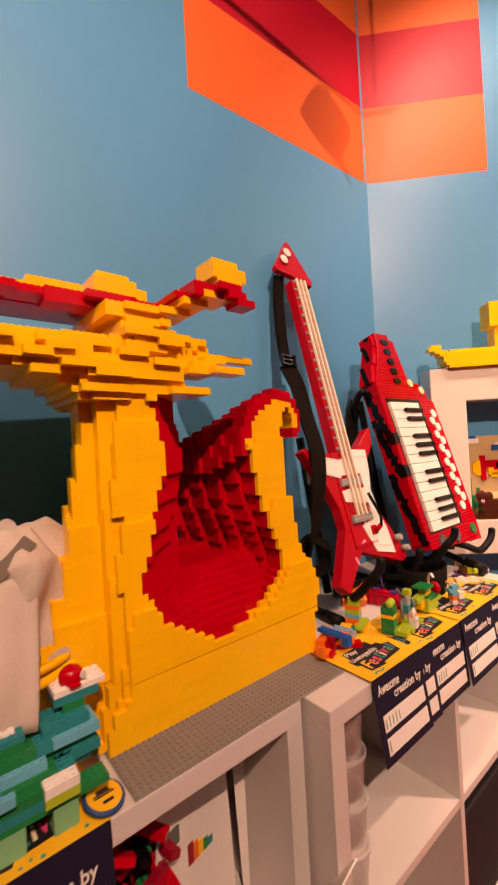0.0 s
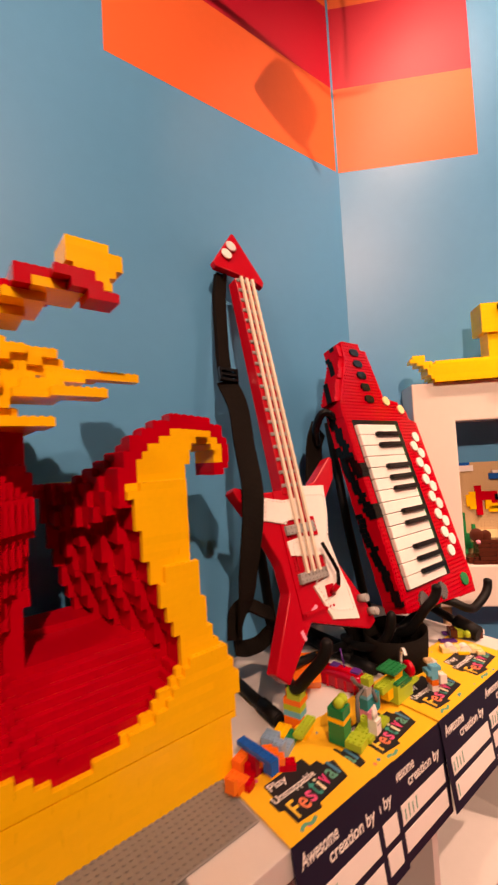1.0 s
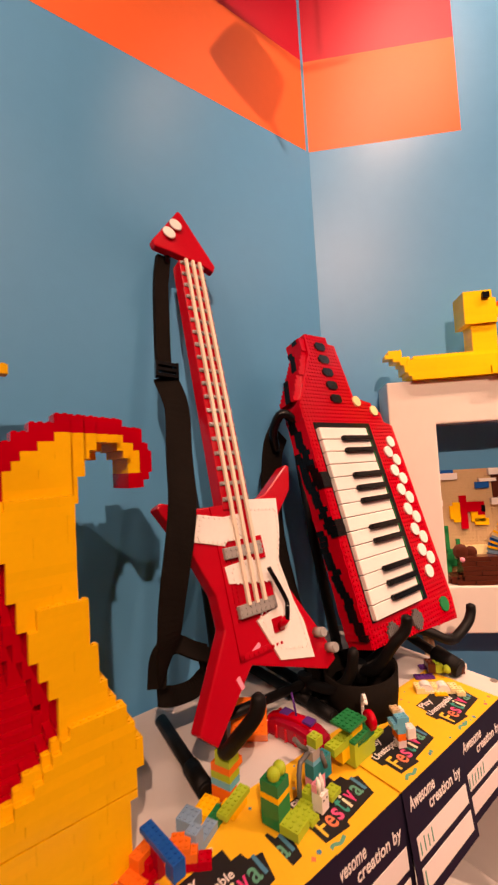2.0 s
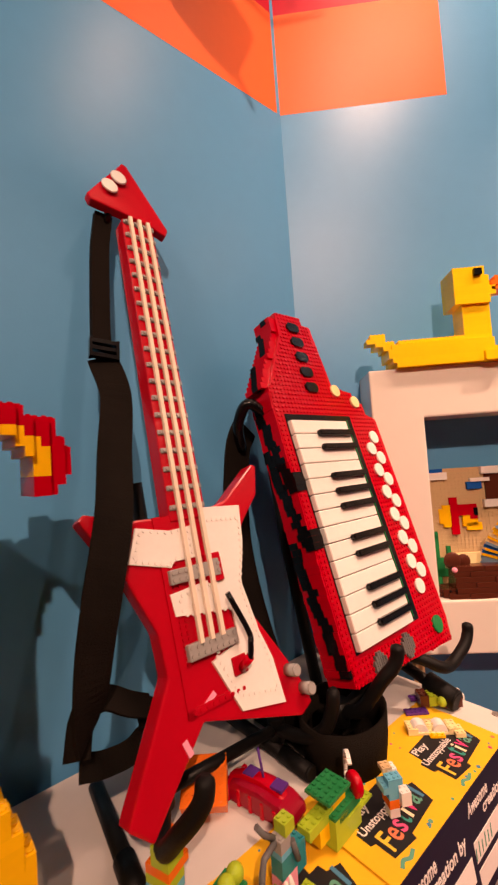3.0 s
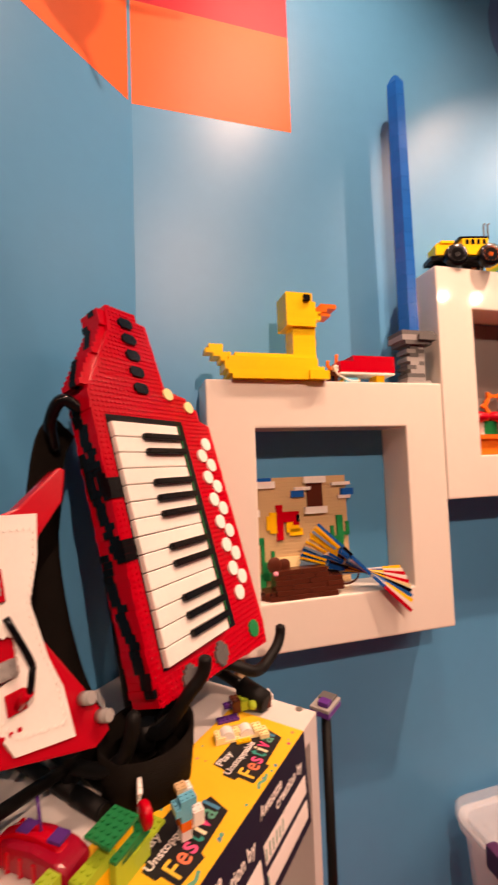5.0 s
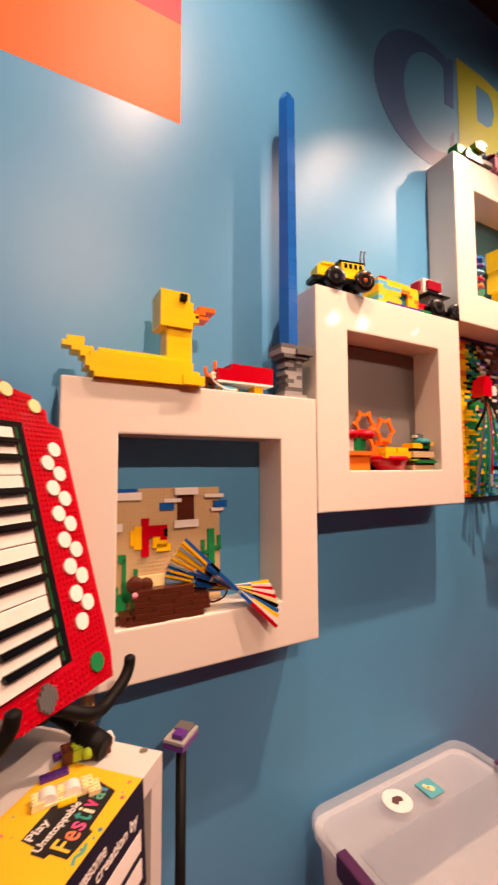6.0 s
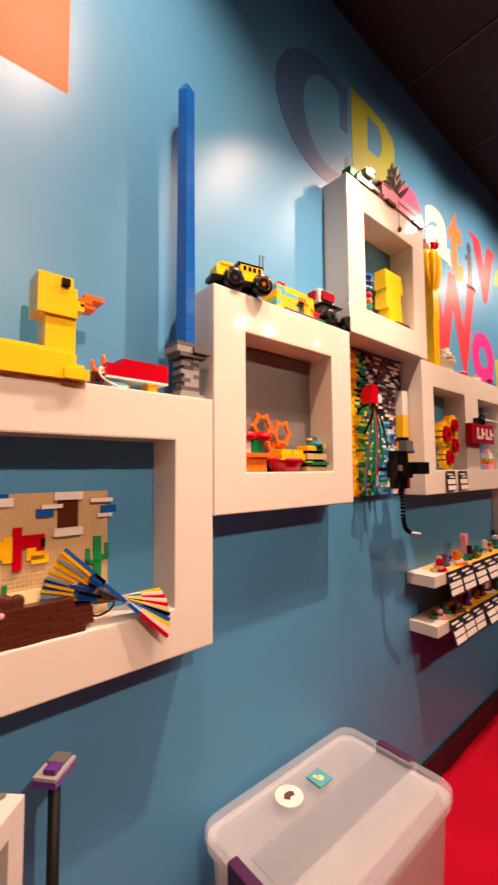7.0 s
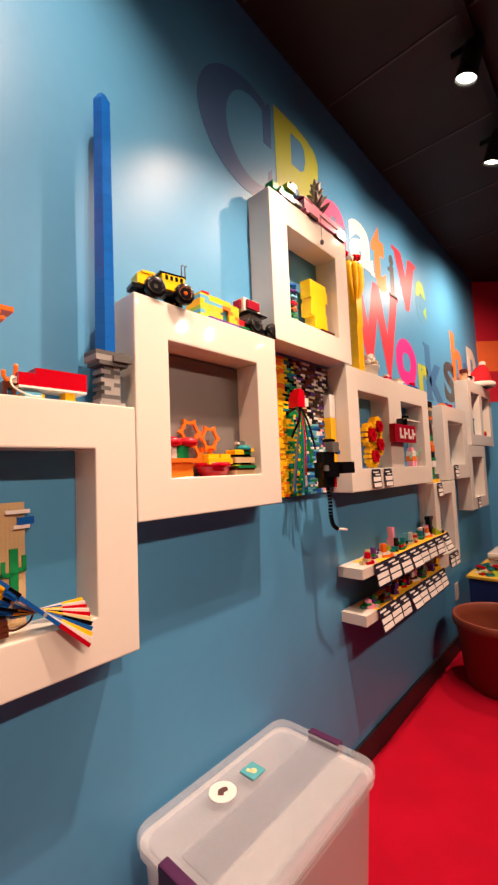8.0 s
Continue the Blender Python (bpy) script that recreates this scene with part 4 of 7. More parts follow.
def guitar_strap():
    ob = thing("guitar_strap", lw(-0.45, 0, 0), "black webbing guitar strap hanging beside the red guitar", "strap")
    o = 0.45

    def at(*p):
        return uw(*[(u + o, n, z) for u, n, z in p])
    bm = bmesh.new()
    band(bm, smooth_path(at((-0.420, 0.020, 1.712), (-0.428, 0.022, 1.66), (-0.434, 0.03, 1.60), (-0.440, 0.04, 1.54), (-0.446, 0.054, 1.49)), 5), 0.026, 0.012, (-0.05, -1, 0))
    part("upper_band", bm, WEBBING, ob, "padded black upper band")
    bm = bmesh.new()
    cyl(bm, at((-0.417, 0.022, 1.700))[0], at((-0.412, 0.034, 1.728))[0], 0.006, seg=10)
    part("button", bm, plastic("black"), ob)
    bm = bmesh.new()
    band(bm, smooth_path(at((-0.446, 0.058, 1.478), (-0.441, 0.085, 1.422), (-0.465, 0.13, 1.344), (-0.486, 0.172, 1.279), (-0.501, 0.19, 1.235), (-0.512, 0.197, 1.198), (-0.522, 0.197, 1.146), (-0.527, 0.195, 1.105), (-0.528, 0.186, 1.075), (-0.525, 0.174, 1.055)), 5), 0.041, 0.004, lambda f: Vector((-0.3 + 1.1 * f * f, -1, 0)))
    part("lower_band", bm, WEBBING, ob)
    bm = bmesh.new()
    place = Matrix.Translation(at((-0.447, 0.066, 1.478))[0]) @ pose(0, 0, 0, -16, 6, -10)
    for dz in (0.0, 0.011, 0.022):
        bx(bm, -0.017, 0.017, -0.005, 0.003, -0.003 + dz, 0.003 + dz, place)
    for dx in (-0.020, 0.016):
        bx(bm, dx, dx + 0.004, -0.006, 0.004, -0.004, 0.026, place)
    part("buckle", bm, plastic("black"), ob, "black plastic slide buckle")
    # the loose end curls over and hangs in a loop
    bm = bmesh.new()
    band(bm, smooth_path(at((-0.536, 0.17, 1.035), (-0.525, 0.16, 1.07), (-0.505, 0.165, 1.082), (-0.48, 0.172, 1.068), (-0.458, 0.172, 1.056)), 5), 0.026, 0.004, (0.1, -0.7, 0.7))
    part("end_tab", bm, WEBBING, ob)
    bm = bmesh.new()
    band(bm, smooth_path(at((-0.46, 0.165, 1.055), (-0.455, 0.16, 1.03), (-0.47, 0.155, 1.008), (-0.50, 0.15, 1.005), (-0.53, 0.16, 1.02)), 5), 0.026, 0.004, (0.2, -0.8, 0.5))
    part("end_loop", bm, WEBBING, ob)


guitar_strap()


def strap_roll():
    ob = thing("keytar_strap", lw(-0.205, 0.238, TOP), "black webbing strap rolled into a loop beside the keytar", "strap")
    bm = bmesh.new()
    rings = []
    for a in range(37):
        t = a * math.pi / 18
        d = Vector((math.cos(t), math.sin(t), 0))
        wave = 0.003 * math.sin(2 * t + 0.6)
        foot, lip = d * (0.058 + wave), d * (0.0635 + wave)
        top = Vector((0, 0, 0.064 + 0.004 * math.sin(t + 2.2)))
        rings.append([bm.verts.new(q) for q in (foot - d * 0.004, foot, (foot + lip) / 2 + top / 2 + d * 0.0015, lip + top, lip - d * 0.004 + top)])
    for a, b in zip(rings, rings[1:]):
        for k in range(5):
            bm.faces.new((a[k], a[(k + 1) % 5], b[(k + 1) % 5], b[k])).smooth = True
    bmesh.ops.recalc_face_normals(bm, faces=bm.faces[:])
    part("webbing", bm, WEBBING, ob)
    bm = bmesh.new()
    turns = [Vector((r * math.cos(k * 0.35), r * math.sin(k * 0.35), 0)) for k, r in enumerate([0.052 - 0.00055 * q for q in range(70)])]
    low = [bm.verts.new(p) for p in turns]
    high = [bm.verts.new(p * 1.03 + Vector((0, 0, 0.03 + 0.006 * math.sin(k * 0.4)))) for k, p in enumerate(turns)]
    for k in range(len(turns) - 1):
        bm.faces.new((low[k], low[k + 1], high[k + 1], high[k])).smooth = True
    bmesh.ops.solidify(bm, geom=bm.faces[:], thickness=0.0025)
    part("inner_coil", bm, WEBBING, ob, "inner turns of black webbing")
    bm = bmesh.new()
    band(bm, smooth_path([(-0.02, 0.055, 0.02), (-0.045, 0.10, 0.12), (-0.055, 0.135, 0.28), (-0.035, 0.15, 0.42), (-0.005, 0.16, 0.47)], 5), 0.056, 0.004, (0.15, -1, 0))
    part("hanging_band", bm, WEBBING, ob)
    bm = bmesh.new()
    tube(bm, smooth_path([(-0.025, 0.15, 0.43), (-0.045, 0.13, 0.47), (-0.04, 0.11, 0.50), (-0.015, 0.10, 0.485)], 5), 0.009, 8)
    part("clip", bm, plastic("black"), ob, "black plastic clip")


strap_roll()


# ---- small brick models on the cards ----
def model(name, u, n, z, turn, spec, label, category="toy model"):
    size = {"brick_frog": 1.0, "brick_house_small": 1.0, "brick_parrot": 0.74}.get(name, 0.88)
    ob = thing(name, lw(u, n, z, 0, 0, turn) @ Matrix.Scale(size, 4), label, category, "small brick models")
    bricks(ob, spec)
    return ob


model("brick_crab", -0.618, 0.292, CT, 20, [("orange", 0, 0, 0, 2, 4, 3), ("red", 0, -1, 0, 2, 1, 3), ("orange", -2, 0, 1, 2, 2, 3), ("orange", -3, 0, 3, 1, 2, 6), ("red", 2, 0, 0, 2, 2, 2), ("orange", 2, 2, 2, 4, 2, 5), ("red", 3, 1, 2, 3, 1, 3)], "small orange and red brick creature on a name card")
model("brick_wagon", -0.583, 0.287, CT, -35, [("red", 0, 0, 0, 4, 3, 3), ("orange", -1, 0, 3, 5, 3, 3), ("red", 4, 0, 0, 2, 2, 3), ("orange", 0, 0, 6, 3, 3, 2)], "small orange and red brick wagon on a name card")
ob = model("brick_plane", -0.598, 0.250, CT, -84, [("blue", 0, 0, 9, 9, 2, 2), ("blue", 7, 0, 5, 2, 2, 4), ("darkred", 3, 0, 0, 2, 2, 9)], "small dark blue brick plane on a name card")
model("brick_bridge", -0.556, 0.294, CT, 25, [("sandblue", 0, 0, 0, 2, 2, 9), ("sandblue", 2, 0, 0, 4, 2, 3), ("green", 6, 0, 0, 3, 2, 3), ("sandblue", 3, 3, 0, 3, 3, 5), ("yellow", 6, 2, 0, 4, 3, 3)], "small sand blue and yellow brick bridge on a name card")
ob = model("brick_tower", -0.49, 0.262, CT, 20, [("orange", 0, 0, 0, 2, 4, 6), ("azure", 0, 0, 6, 3, 4, 3), ("lime", 0, 0, 9, 3, 4, 3), ("orange", 0, 0, 12, 4, 4, 3), ("lime", 0, 0, 15, 3, 3, 3), ("lime", 0, 1, 18, 2, 2, 3), ("orange", 3, 2, 9, 2, 3, 9), ("lime", -4, -2, 3, 7, 2, 2), ("yellow", -2, -2, 0, 4, 3, 3)], "tall lime and orange stacked brick tower")
ob = model("brick_frog", -0.470, 0.326, CT, 15, [("green", 0, 0, 0, 3, 3, 3), ("lime", 0, -3, 0, 3, 3, 3), ("green", 0, 0, 3, 3, 3, 3), ("green", 0, 0, 6, 3, 3, 3), ("yellow", 0, 0, 9, 3, 3, 2), ("green", 0, 0, 11, 3, 3, 4), ("lime", 3, -2, 0, 4, 2, 2), ("lime", 6, -2, 2, 2, 2, 2)], "small green brick frog with round lime eyes")
for x in (0.007, 0.019):
    bm = bmesh.new()
    bmesh.ops.create_uvsphere(bm, u_segments=14, v_segments=10, radius=0.0078, matrix=pose(x, 0.009, 0.0545))
    part("eye", bm, plastic("lime"), ob, "round lime eye")
ob = model("brick_rabbit", -0.418, 0.342, CT, 10, [("white", 0, 0, 0, 2, 2, 3), ("white", 0, 0, 3, 2, 2, 4), ("pink", 0, 1, 7, 2, 1, 3), ("lime", 3, 0, 0, 3, 2, 2), ("lime", -3, 0, 0, 2, 2, 2)], "small white brick rabbit on a name card")
for x in (0.003, 0.0105):
    bm = bmesh.new()
    tube(bm, [Vector((x, 0.006, 0.022)), Vector((x + 0.001, 0.007, 0.033)), Vector((x, 0.008, 0.042))], 0.003, 8, [0.003, 0.0036, 0.0015])
    part("ear", bm, plastic("white"), ob)
    bm = bmesh.new()
    cyl(bm, (x + 0.001, 0.0006, 0.016), (x + 0.001, -0.0006, 0.016), 0.0012, seg=8)
    part("eye", bm, plastic("black"), ob)
ob = model("brick_robot", -0.405, 0.318, CT, 5, [("pink", 0, 0, 0, 3, 2, 6), ("teal", 0, 0, 6, 3, 2, 6), ("azure", 0, 0, 12, 3, 2, 2), ("teal", 3, 0, 3, 2, 2, 9), ("lime", 1, 0, 18, 2, 2, 4), ("grey", 0, 0, 14, 2, 2, 4)], "small pink and teal brick robot with grey arms")
for pts in ([(0.0, 0.008, 0.055), (-0.02, 0.006, 0.052), (-0.03, 0.0, 0.045), (-0.036, -0.004, 0.022)], [(0.0, 0.01, 0.058), (-0.012, 0.012, 0.068), (-0.02, 0.014, 0.08)], [(0.018, 0.0, 0.05), (0.022, -0.004, 0.03)]):
    bm = bmesh.new()
    tube(bm, [Vector(p) for p in pts], 0.0034, 8)
    part("arm", bm, plastic("darkgrey"), ob, "grey jointed arm")
ob = model("brick_house_small", -0.333, 0.323, CT, 4, [("lime", 0, 0, 0, 3, 3, 9), ("lime", 3, 0, 0, 3, 4, 6), ("yellow", -2, 1, 3, 5, 3, 5), ("lime", -4, 1, 8, 5, 2, 3), ("green", 0, 0, 9, 6, 3, 1), ("green", 1, 0, 7, 5, 1, 2, False), ("yellow", 1, 1, 10, 3, 2, 5), ("green", -1, 0, 15, 5, 4, 1), ("lime", 6, 0, 4, 3, 2, 1), ("red", 6, 1, 2, 1, 2, 3)], "small green and yellow brick house with red wheel")
bm = bmesh.new()
lathe(bm, [(0.002, 0), (0.0115, 0), (0.013, 0.002), (0.013, 0.007), (0.0115, 0.009), (0.002, 0.009)], 18)
bmesh.ops.transform(bm, matrix=pose(0.041, 0.006, 0.04, 90, 0, 65), verts=bm.verts[:])
part("wheel", bm, plastic("red"), ob, "red wheel")
for k in range(13):
    a = radians(118 - 15 * k)
    bm = bmesh.new()
    place = pose(0.047 + 0.019 * math.cos(a) * 0.7, 0.012 + 0.019 * math.cos(a) * 0.7, 0.042 + 0.026 * math.sin(a)) @ pose(0, 0, 0, 0, 90 - math.degrees(a), 45)
    bx(bm, -0.0026, 0.0026, -0.0022, 0.0022, -0.0014, 0.0014, place)
    part("chain_link", bm, plastic("white"), ob)
ob = model("brick_parrot", -0.260, 0.340, CT, -30, [("white", 0, 0, 0, 2, 2, 4), ("orange", 0, 0, 4, 2, 3, 4), ("azure", 0, 0, 8, 3, 3, 3), ("azure", -1, 0, 11, 3, 3, 3), ("azure", 0, 0, 14, 3, 2, 3), ("white", 2, -1, 6, 2, 2, 6), ("tan", 0, 2, 17, 2, 2, 2), ("white", 1, 2, 15, 2, 2, 3)], "small azure and white brick bird on a name card")
ob = model("brick_boat", -0.118, 0.285, CT - 0.002, -44, [("cream", 0, 0, 0, 9, 3, 1), ("cream", 0, 0, 1, 2, 3, 2), ("cream", 8, 0, 1, 2, 3, 2), ("cream", 4, 1, 1, 2, 2, 2), ("tan", 2, 3, 0, 4, 1, 2), ("cream", 9, -1, 0, 2, 3, 2), ("yellow", 4, -1, 0, 3, 1, 1)], "small white and cream brick boat on a name card")
for x, w in ((0.020, 0.013), (0.052, 0.012)):
    bm = slab([(x + w * math.cos(k * math.pi / 10), 0.003 + w * math.sin(k * math.pi / 10)) for k in range(11)], 0.002, 0.021)
    part("arch", bm, plastic("white"), ob, "white rounded arch")
ob = model("brick_bug", -0.048, 0.268, CT - 0.002, -40, [("purple", -4, -2, 0, 5, 2, 1), ("purple", -1, 3, 0, 4, 2, 1), ("brown", 0, 0, 1, 2, 3, 6), ("lime", 2, 0, 1, 2, 3, 5), ("brown", 5, -1, 1, 4, 2, 5), ("white", 3, 2, 6, 3, 2, 2), ("white", 6, 2, 6, 2, 2, 2), ("white", 8, 0, 3, 2, 3, 3)], "small brown and lime brick bug with purple wings")
bm = bmesh.new()
bmesh.ops.create_uvsphere(bm, u_segments=14, v_segments=10, radius=0.0085, matrix=pose(0.036, -0.006, 0.014))
part("body", bm, plastic("lime"), ob, "round lime body")

# orange studded brick and red bag-like model behind the guitar's foot
ob = thing("orange_brick_box", lw(-0.386, 0.166, TOP + 0.016, 0, 0, -40) @ pose(0, 0, 0, 38, 0, 0), "large orange studded brick box lying on the shelf", "toy model")
bm = box(-0.027, 0.027, -0.026, 0.026, 0.0, 0.024, 0.0008, 1)
stud_field(bm, -0.024, -0.024, 6, 6, 0.024, 8)
part("block", bm, plastic("orange"), ob)
ob = thing("red_brick_ship", lw(-0.372, 0.170, TOP, 0, 0, -78), "dark red rounded brick ship with purple tiles on the shelf", "toy model")
hull = [(0, 0), (0.098, 0), (0.108, 0.006), (0.106, 0.016), (0.09, 0.024), (0.062, 0.028), (0.03, 0.026), (0.006, 0.018)]
part("hull", slab(hull, 0.0, 0.036, 0.006), plastic("darkred"), ob, "dark red rounded hull")
part("deck", slab([(x * 0.86 + 0.004, z * 1.12 + 0.002) for x, z in hull], 0.010, 0.026, 0.004), plastic("red"), ob, "red upper deck")
for k in range(5):
    part("rib", box(0.014 + 0.017 * k, 0.019 + 0.017 * k, -0.0015, 0.0375, 0.001, 0.022 - 0.001 * k, 0.001, 1), plastic("red"), ob)
bricks(ob, [("purple", 4, 1.5, 9.2, 2, 2, 1, False), ("purple", 9, 1.5, 9.2, 2, 2, 1, False)])
bm = bmesh.new()
tube(bm, [Vector((0.06, 0.018, 0.028)), Vector((0.050, 0.022, 0.062))], 0.0016, 6)
part("mast", bm, plastic("purple"), ob)
bm = bmesh.new()
cyl(bm, (0.02, -0.352, TOP - 0.0002), (0.02, -0.352, TOP + 0.0012), 0.006, seg=16)
cyl(bm, (0.02, -0.352, TOP + 0.001), (0.02, -0.352, TOP + 0.0018), 0.0025, seg=6)
single("screw_cap", bm, mat("zinc", (0.4, 0.39, 0.37), 0.3, 0.9), lw(0.0, 0, 0), "small metal screw cap in the white shelf", "screw cap")


# ---- left end of the shelf: green boat model, badge, cloth, buckets ----
def green_boat():
    ob = thing("brick_boat_house", lw(-1.022, 0.318, CT - 0.002, 0, 0, 0), "green, teal and white stacked brick boat model on the shelf", "toy model")
    spec = []
    rnd = random.Random(7)
    rows = [("green", 3), ("teal", 3), ("green", 3), ("teal", 2), ("azure", 1), ("azure", 2), ("teal", 3), ("green", 3), ("teal", 2), ("white", 1), ("teal", 3), ("green", 3), ("green", 2)]
    # two arches at the base
    for x in (-5, -11, -17, -24):
        spec.append(("palegreen" if x % 2 else "teal", x, 0, 0, 3, 3, 8))
    z = 8
    spec.append(("green", -26, 0, z, 28, 3, 2))
    z += 2
    for k, (c, h) in enumerate(rows[1:]):
        x = -26
        back = (k * 2) // 3
        end = -3 - back + (2 if k in (2, 5) else 0)
        while x < end:
            w = min(rnd.choice((4, 6, 8)), end - x)
            spec.append((rnd.choice((c, c, "teal", "green")) if c != "white" else rnd.choice(("white", "azure", "teal")), x, back, z, w, 3, h))
            x += w
        z += h
    spec += [("white", -6, -1, 14, 4, 3, 3), ("lime", -6, -1, 11, 4, 3, 3), ("azure", -16, -1, 17, 7, 1, 3), ("white", -22, -1, 12, 6, 1, 3), ("teal", -3, 6, z - 8, 6, 3, 3), ("green", -2, 6, z - 11, 3, 3, 3), ("white", -3, 6, z - 5, 7, 4, 2)]
    spec += [(c, -5 + i % 2, 4 - i % 2, 12 + 3 * i, 6, 5, 3) for i, c in enumerate(("azure", "teal", "green", "azure", "teal", "teal", "green")) if 15 + 3 * i < z - 10]
    bricks(ob, spec)
    bm = bmesh.new()
    lathe(bm, [(0.0125, 0.0), (0.0135, 0.004), (0.0125, 0.012), (0.008, 0.0165), (0.0025, 0.018), (0.002, 0.0195)], 18, (0.0, 0.062))
    bx(bm, -0.006, 0.006, 0.044, 0.052, 0.0, 0.0025)
    bmesh.ops.transform(bm, matrix=Matrix.Translation((-0.002, 0, (z - 3) * PL)), verts=bm.verts[:])
    cap = part("cap", bm, plastic("red"), ob, "red baseball cap piece")
    bm = bmesh.new()
    cyl(bm, (0.008, 0.0505, (z - 3) * PL + 0.009), (0.0088, 0.0492, (z - 3) * PL + 0.009), 0.0045, seg=14)
    part("emblem", bm, plastic("white"), cap)


green_boat()
ob = thing("round_badge", lw(-1.012, 0.312, TOP + 0.0045, 0, 0, 12) @ Matrix.Scale(0.72, 4), "round yellow and blue printed badge lying on the shelf", "badge")
bm = bmesh.new()
lathe(bm, [(0.028, 0.0), (0.031, 0.001), (0.031, 0.004), (0.028, 0.0055), (0.0255, 0.0055)], 28)
bmesh.ops.transform(bm, matrix=pose(0, 0, 0.006, 14, 8, 0), verts=bm.verts[:])
part("ring", bm, mat("badge_blue", (0.012, 0.06, 0.20), 0.4), ob, "blue rim")
bm = bmesh.new()
cyl(bm, (0, 0, 0.0055), (0, 0, 0.006), 0.0258, seg=28)
bmesh.ops.transform(bm, matrix=pose(0, 0, 0.006, 14, 8, 0), verts=bm.verts[:])
part("face", bm, CARD_YELLOW, ob, "yellow printed face")
bm = bmesh.new()
for x0, x1, y0, y1 in ((-0.016, 0.016, -0.002, 0.001), (-0.010, 0.010, 0.004, 0.010), (-0.017, 0.013, 0.002, 0.004), (-0.008, 0.009, -0.014, -0.009)):
    bx(bm, x0, x1, y0, y1, 0.0058, 0.0064, pose(0, 0, 0.006, 14, 8, 0))
part("print", bm, INK_BLACK, ob)


def cloth_bag():
    ob = thing("cloth_bag", lw(-1.075, 0.155, TOP), "crumpled off-white cloth bag with a grey stripe standing in a bucket", "bag")
    CLOTH = mat("offwhite_cloth", (0.52, 0.44, 0.38), 0.9, vary=0.12, scale=12, bump=0.6, bump_scale=160)
    bm = bmesh.new()
    grid = {}
    nu, nv = 64, 50
    for i in range(nu + 1):
        for j in range(nv + 1):
            a, v = i / nu * 2 * math.pi, j / nv
            r = 0.092 * (1 - 0.22 * v ** 3) * (1 - 0.5 * max(0, v - 0.8) * 5 * 0.6)
            p = Vector((math.cos(a) * r * 1.05, math.sin(a) * r * 0.8, 0.085 + 0.205 * v))
            w = noise.noise(Vector((math.cos(a) * 2.2, math.sin(a) * 2.2, v * 3.0))) * 0.024
            w += 0.007 * (0.5 - abs(noise.noise(Vector((math.cos(a) * 4 + v, math.sin(a) * 4, v * 5.0))))) + 0.003 * (0.5 - abs(noise.noise(Vector((math.cos(a) * 9, math.sin(a) * 9 + v, v * 8))))) - 0.005
            p += Vector((math.cos(a), math.sin(a), 0.4)) * w
            grid[i, j] = bm.verts.new(p) if i < nu else grid[0, j]
    for i in range(nu):
        for j in range(nv):
            bm.faces.new((grid[i, j], grid[i + 1, j], grid[i + 1, j + 1], grid[i, j + 1])).smooth = True
    bm.faces.new([grid[i, nv] for i in range(nu)])
    bm.faces.new([grid[i, 0] for i in range(nu)][::-1])
    part("cloth", bm, CLOTH, ob)
    bm = bmesh.new()
    pts = []
    for k in range(14):
        f = k / 13
        a = -3.2 + 2.0 * f
        r = 0.093 * (1 - 0.45 * (0.35 + 0.55 * f) ** 2.2) + 0.004
        pts.append(Vector((math.cos(a) * r * 1.08, math.sin(a) * r * 0.86, 0.085 + 0.205 * (0.35 + 0.58 * f))))
    band(bm, pts, 0.018, 0.006, lambda f: Vector((math.cos(-3.2 + 2.0 * f), math.sin(-3.2 + 2.0 * f), 0.4)))
    part("stripe", bm, mat("cloth_stripe", (0.16, 0.13, 0.11), 0.9, vary=0.2, scale=30), ob, "grey-brown woven stripe")
    # a fold that hangs over the bucket's rim
    bm = bmesh.new()
    rows = []
    for j in range(14):
        v = j / 13
        rows.append([bm.verts.new((-0.055 + 0.085 * i / 9 * (1 - 0.2 * v), -0.058 - 0.055 * math.sin(v * 1.4) + 0.004 * math.sin(i * 0.9 + v * 2), 0.235 - 0.15 * v)) for i in range(10)])
    for a, b in zip(rows, rows[1:]):
        for i in range(9):
            bm.faces.new((a[i], a[i + 1], b[i + 1], b[i])).smooth = True
    o = part("fold", bm, CLOTH, ob)
    so = o.modifiers.new("thick", "SOLIDIFY")
    so.thickness = 0.006


cloth_bag()


def bucket(name, u, n, r, h, material, label):
    ob = thing(name, lw(u, n, TOP), label, "bucket")
    bm = bmesh.new()
    lathe(bm, [(r * 0.78, 0.0), (r * 0.98, h - 0.01), (r * 1.07, h - 0.008), (r * 1.08, h), (r * 0.97, h), (r * 0.76, 0.006)], 28)
    part("shell", bm, material, ob)
    bm = bmesh.new()
    tube(bm, [Vector((r * 1.12 * math.cos(a * math.pi / 10), r * 1.05 * math.sin(a * math.pi / 10), h - 0.012 - 0.01 * math.sin(a * math.pi / 20))) for a in range(21)], 0.006, 8)
    part("rim", bm, material, ob)


bucket("yellow_bucket", -1.075, 0.155, 0.085, 0.135, plastic("yellow"), "yellow plastic bucket holding a cloth bag")
bucket("green_bucket", -1.165, 0.20, 0.10, 0.085, plastic("green"), "green plastic tub on the white shelf")


# ---- inside the shelves ----
CUP = clear_plastic("clear_cup", (0.9, 0.86, 0.82), 0.25, 0.3)


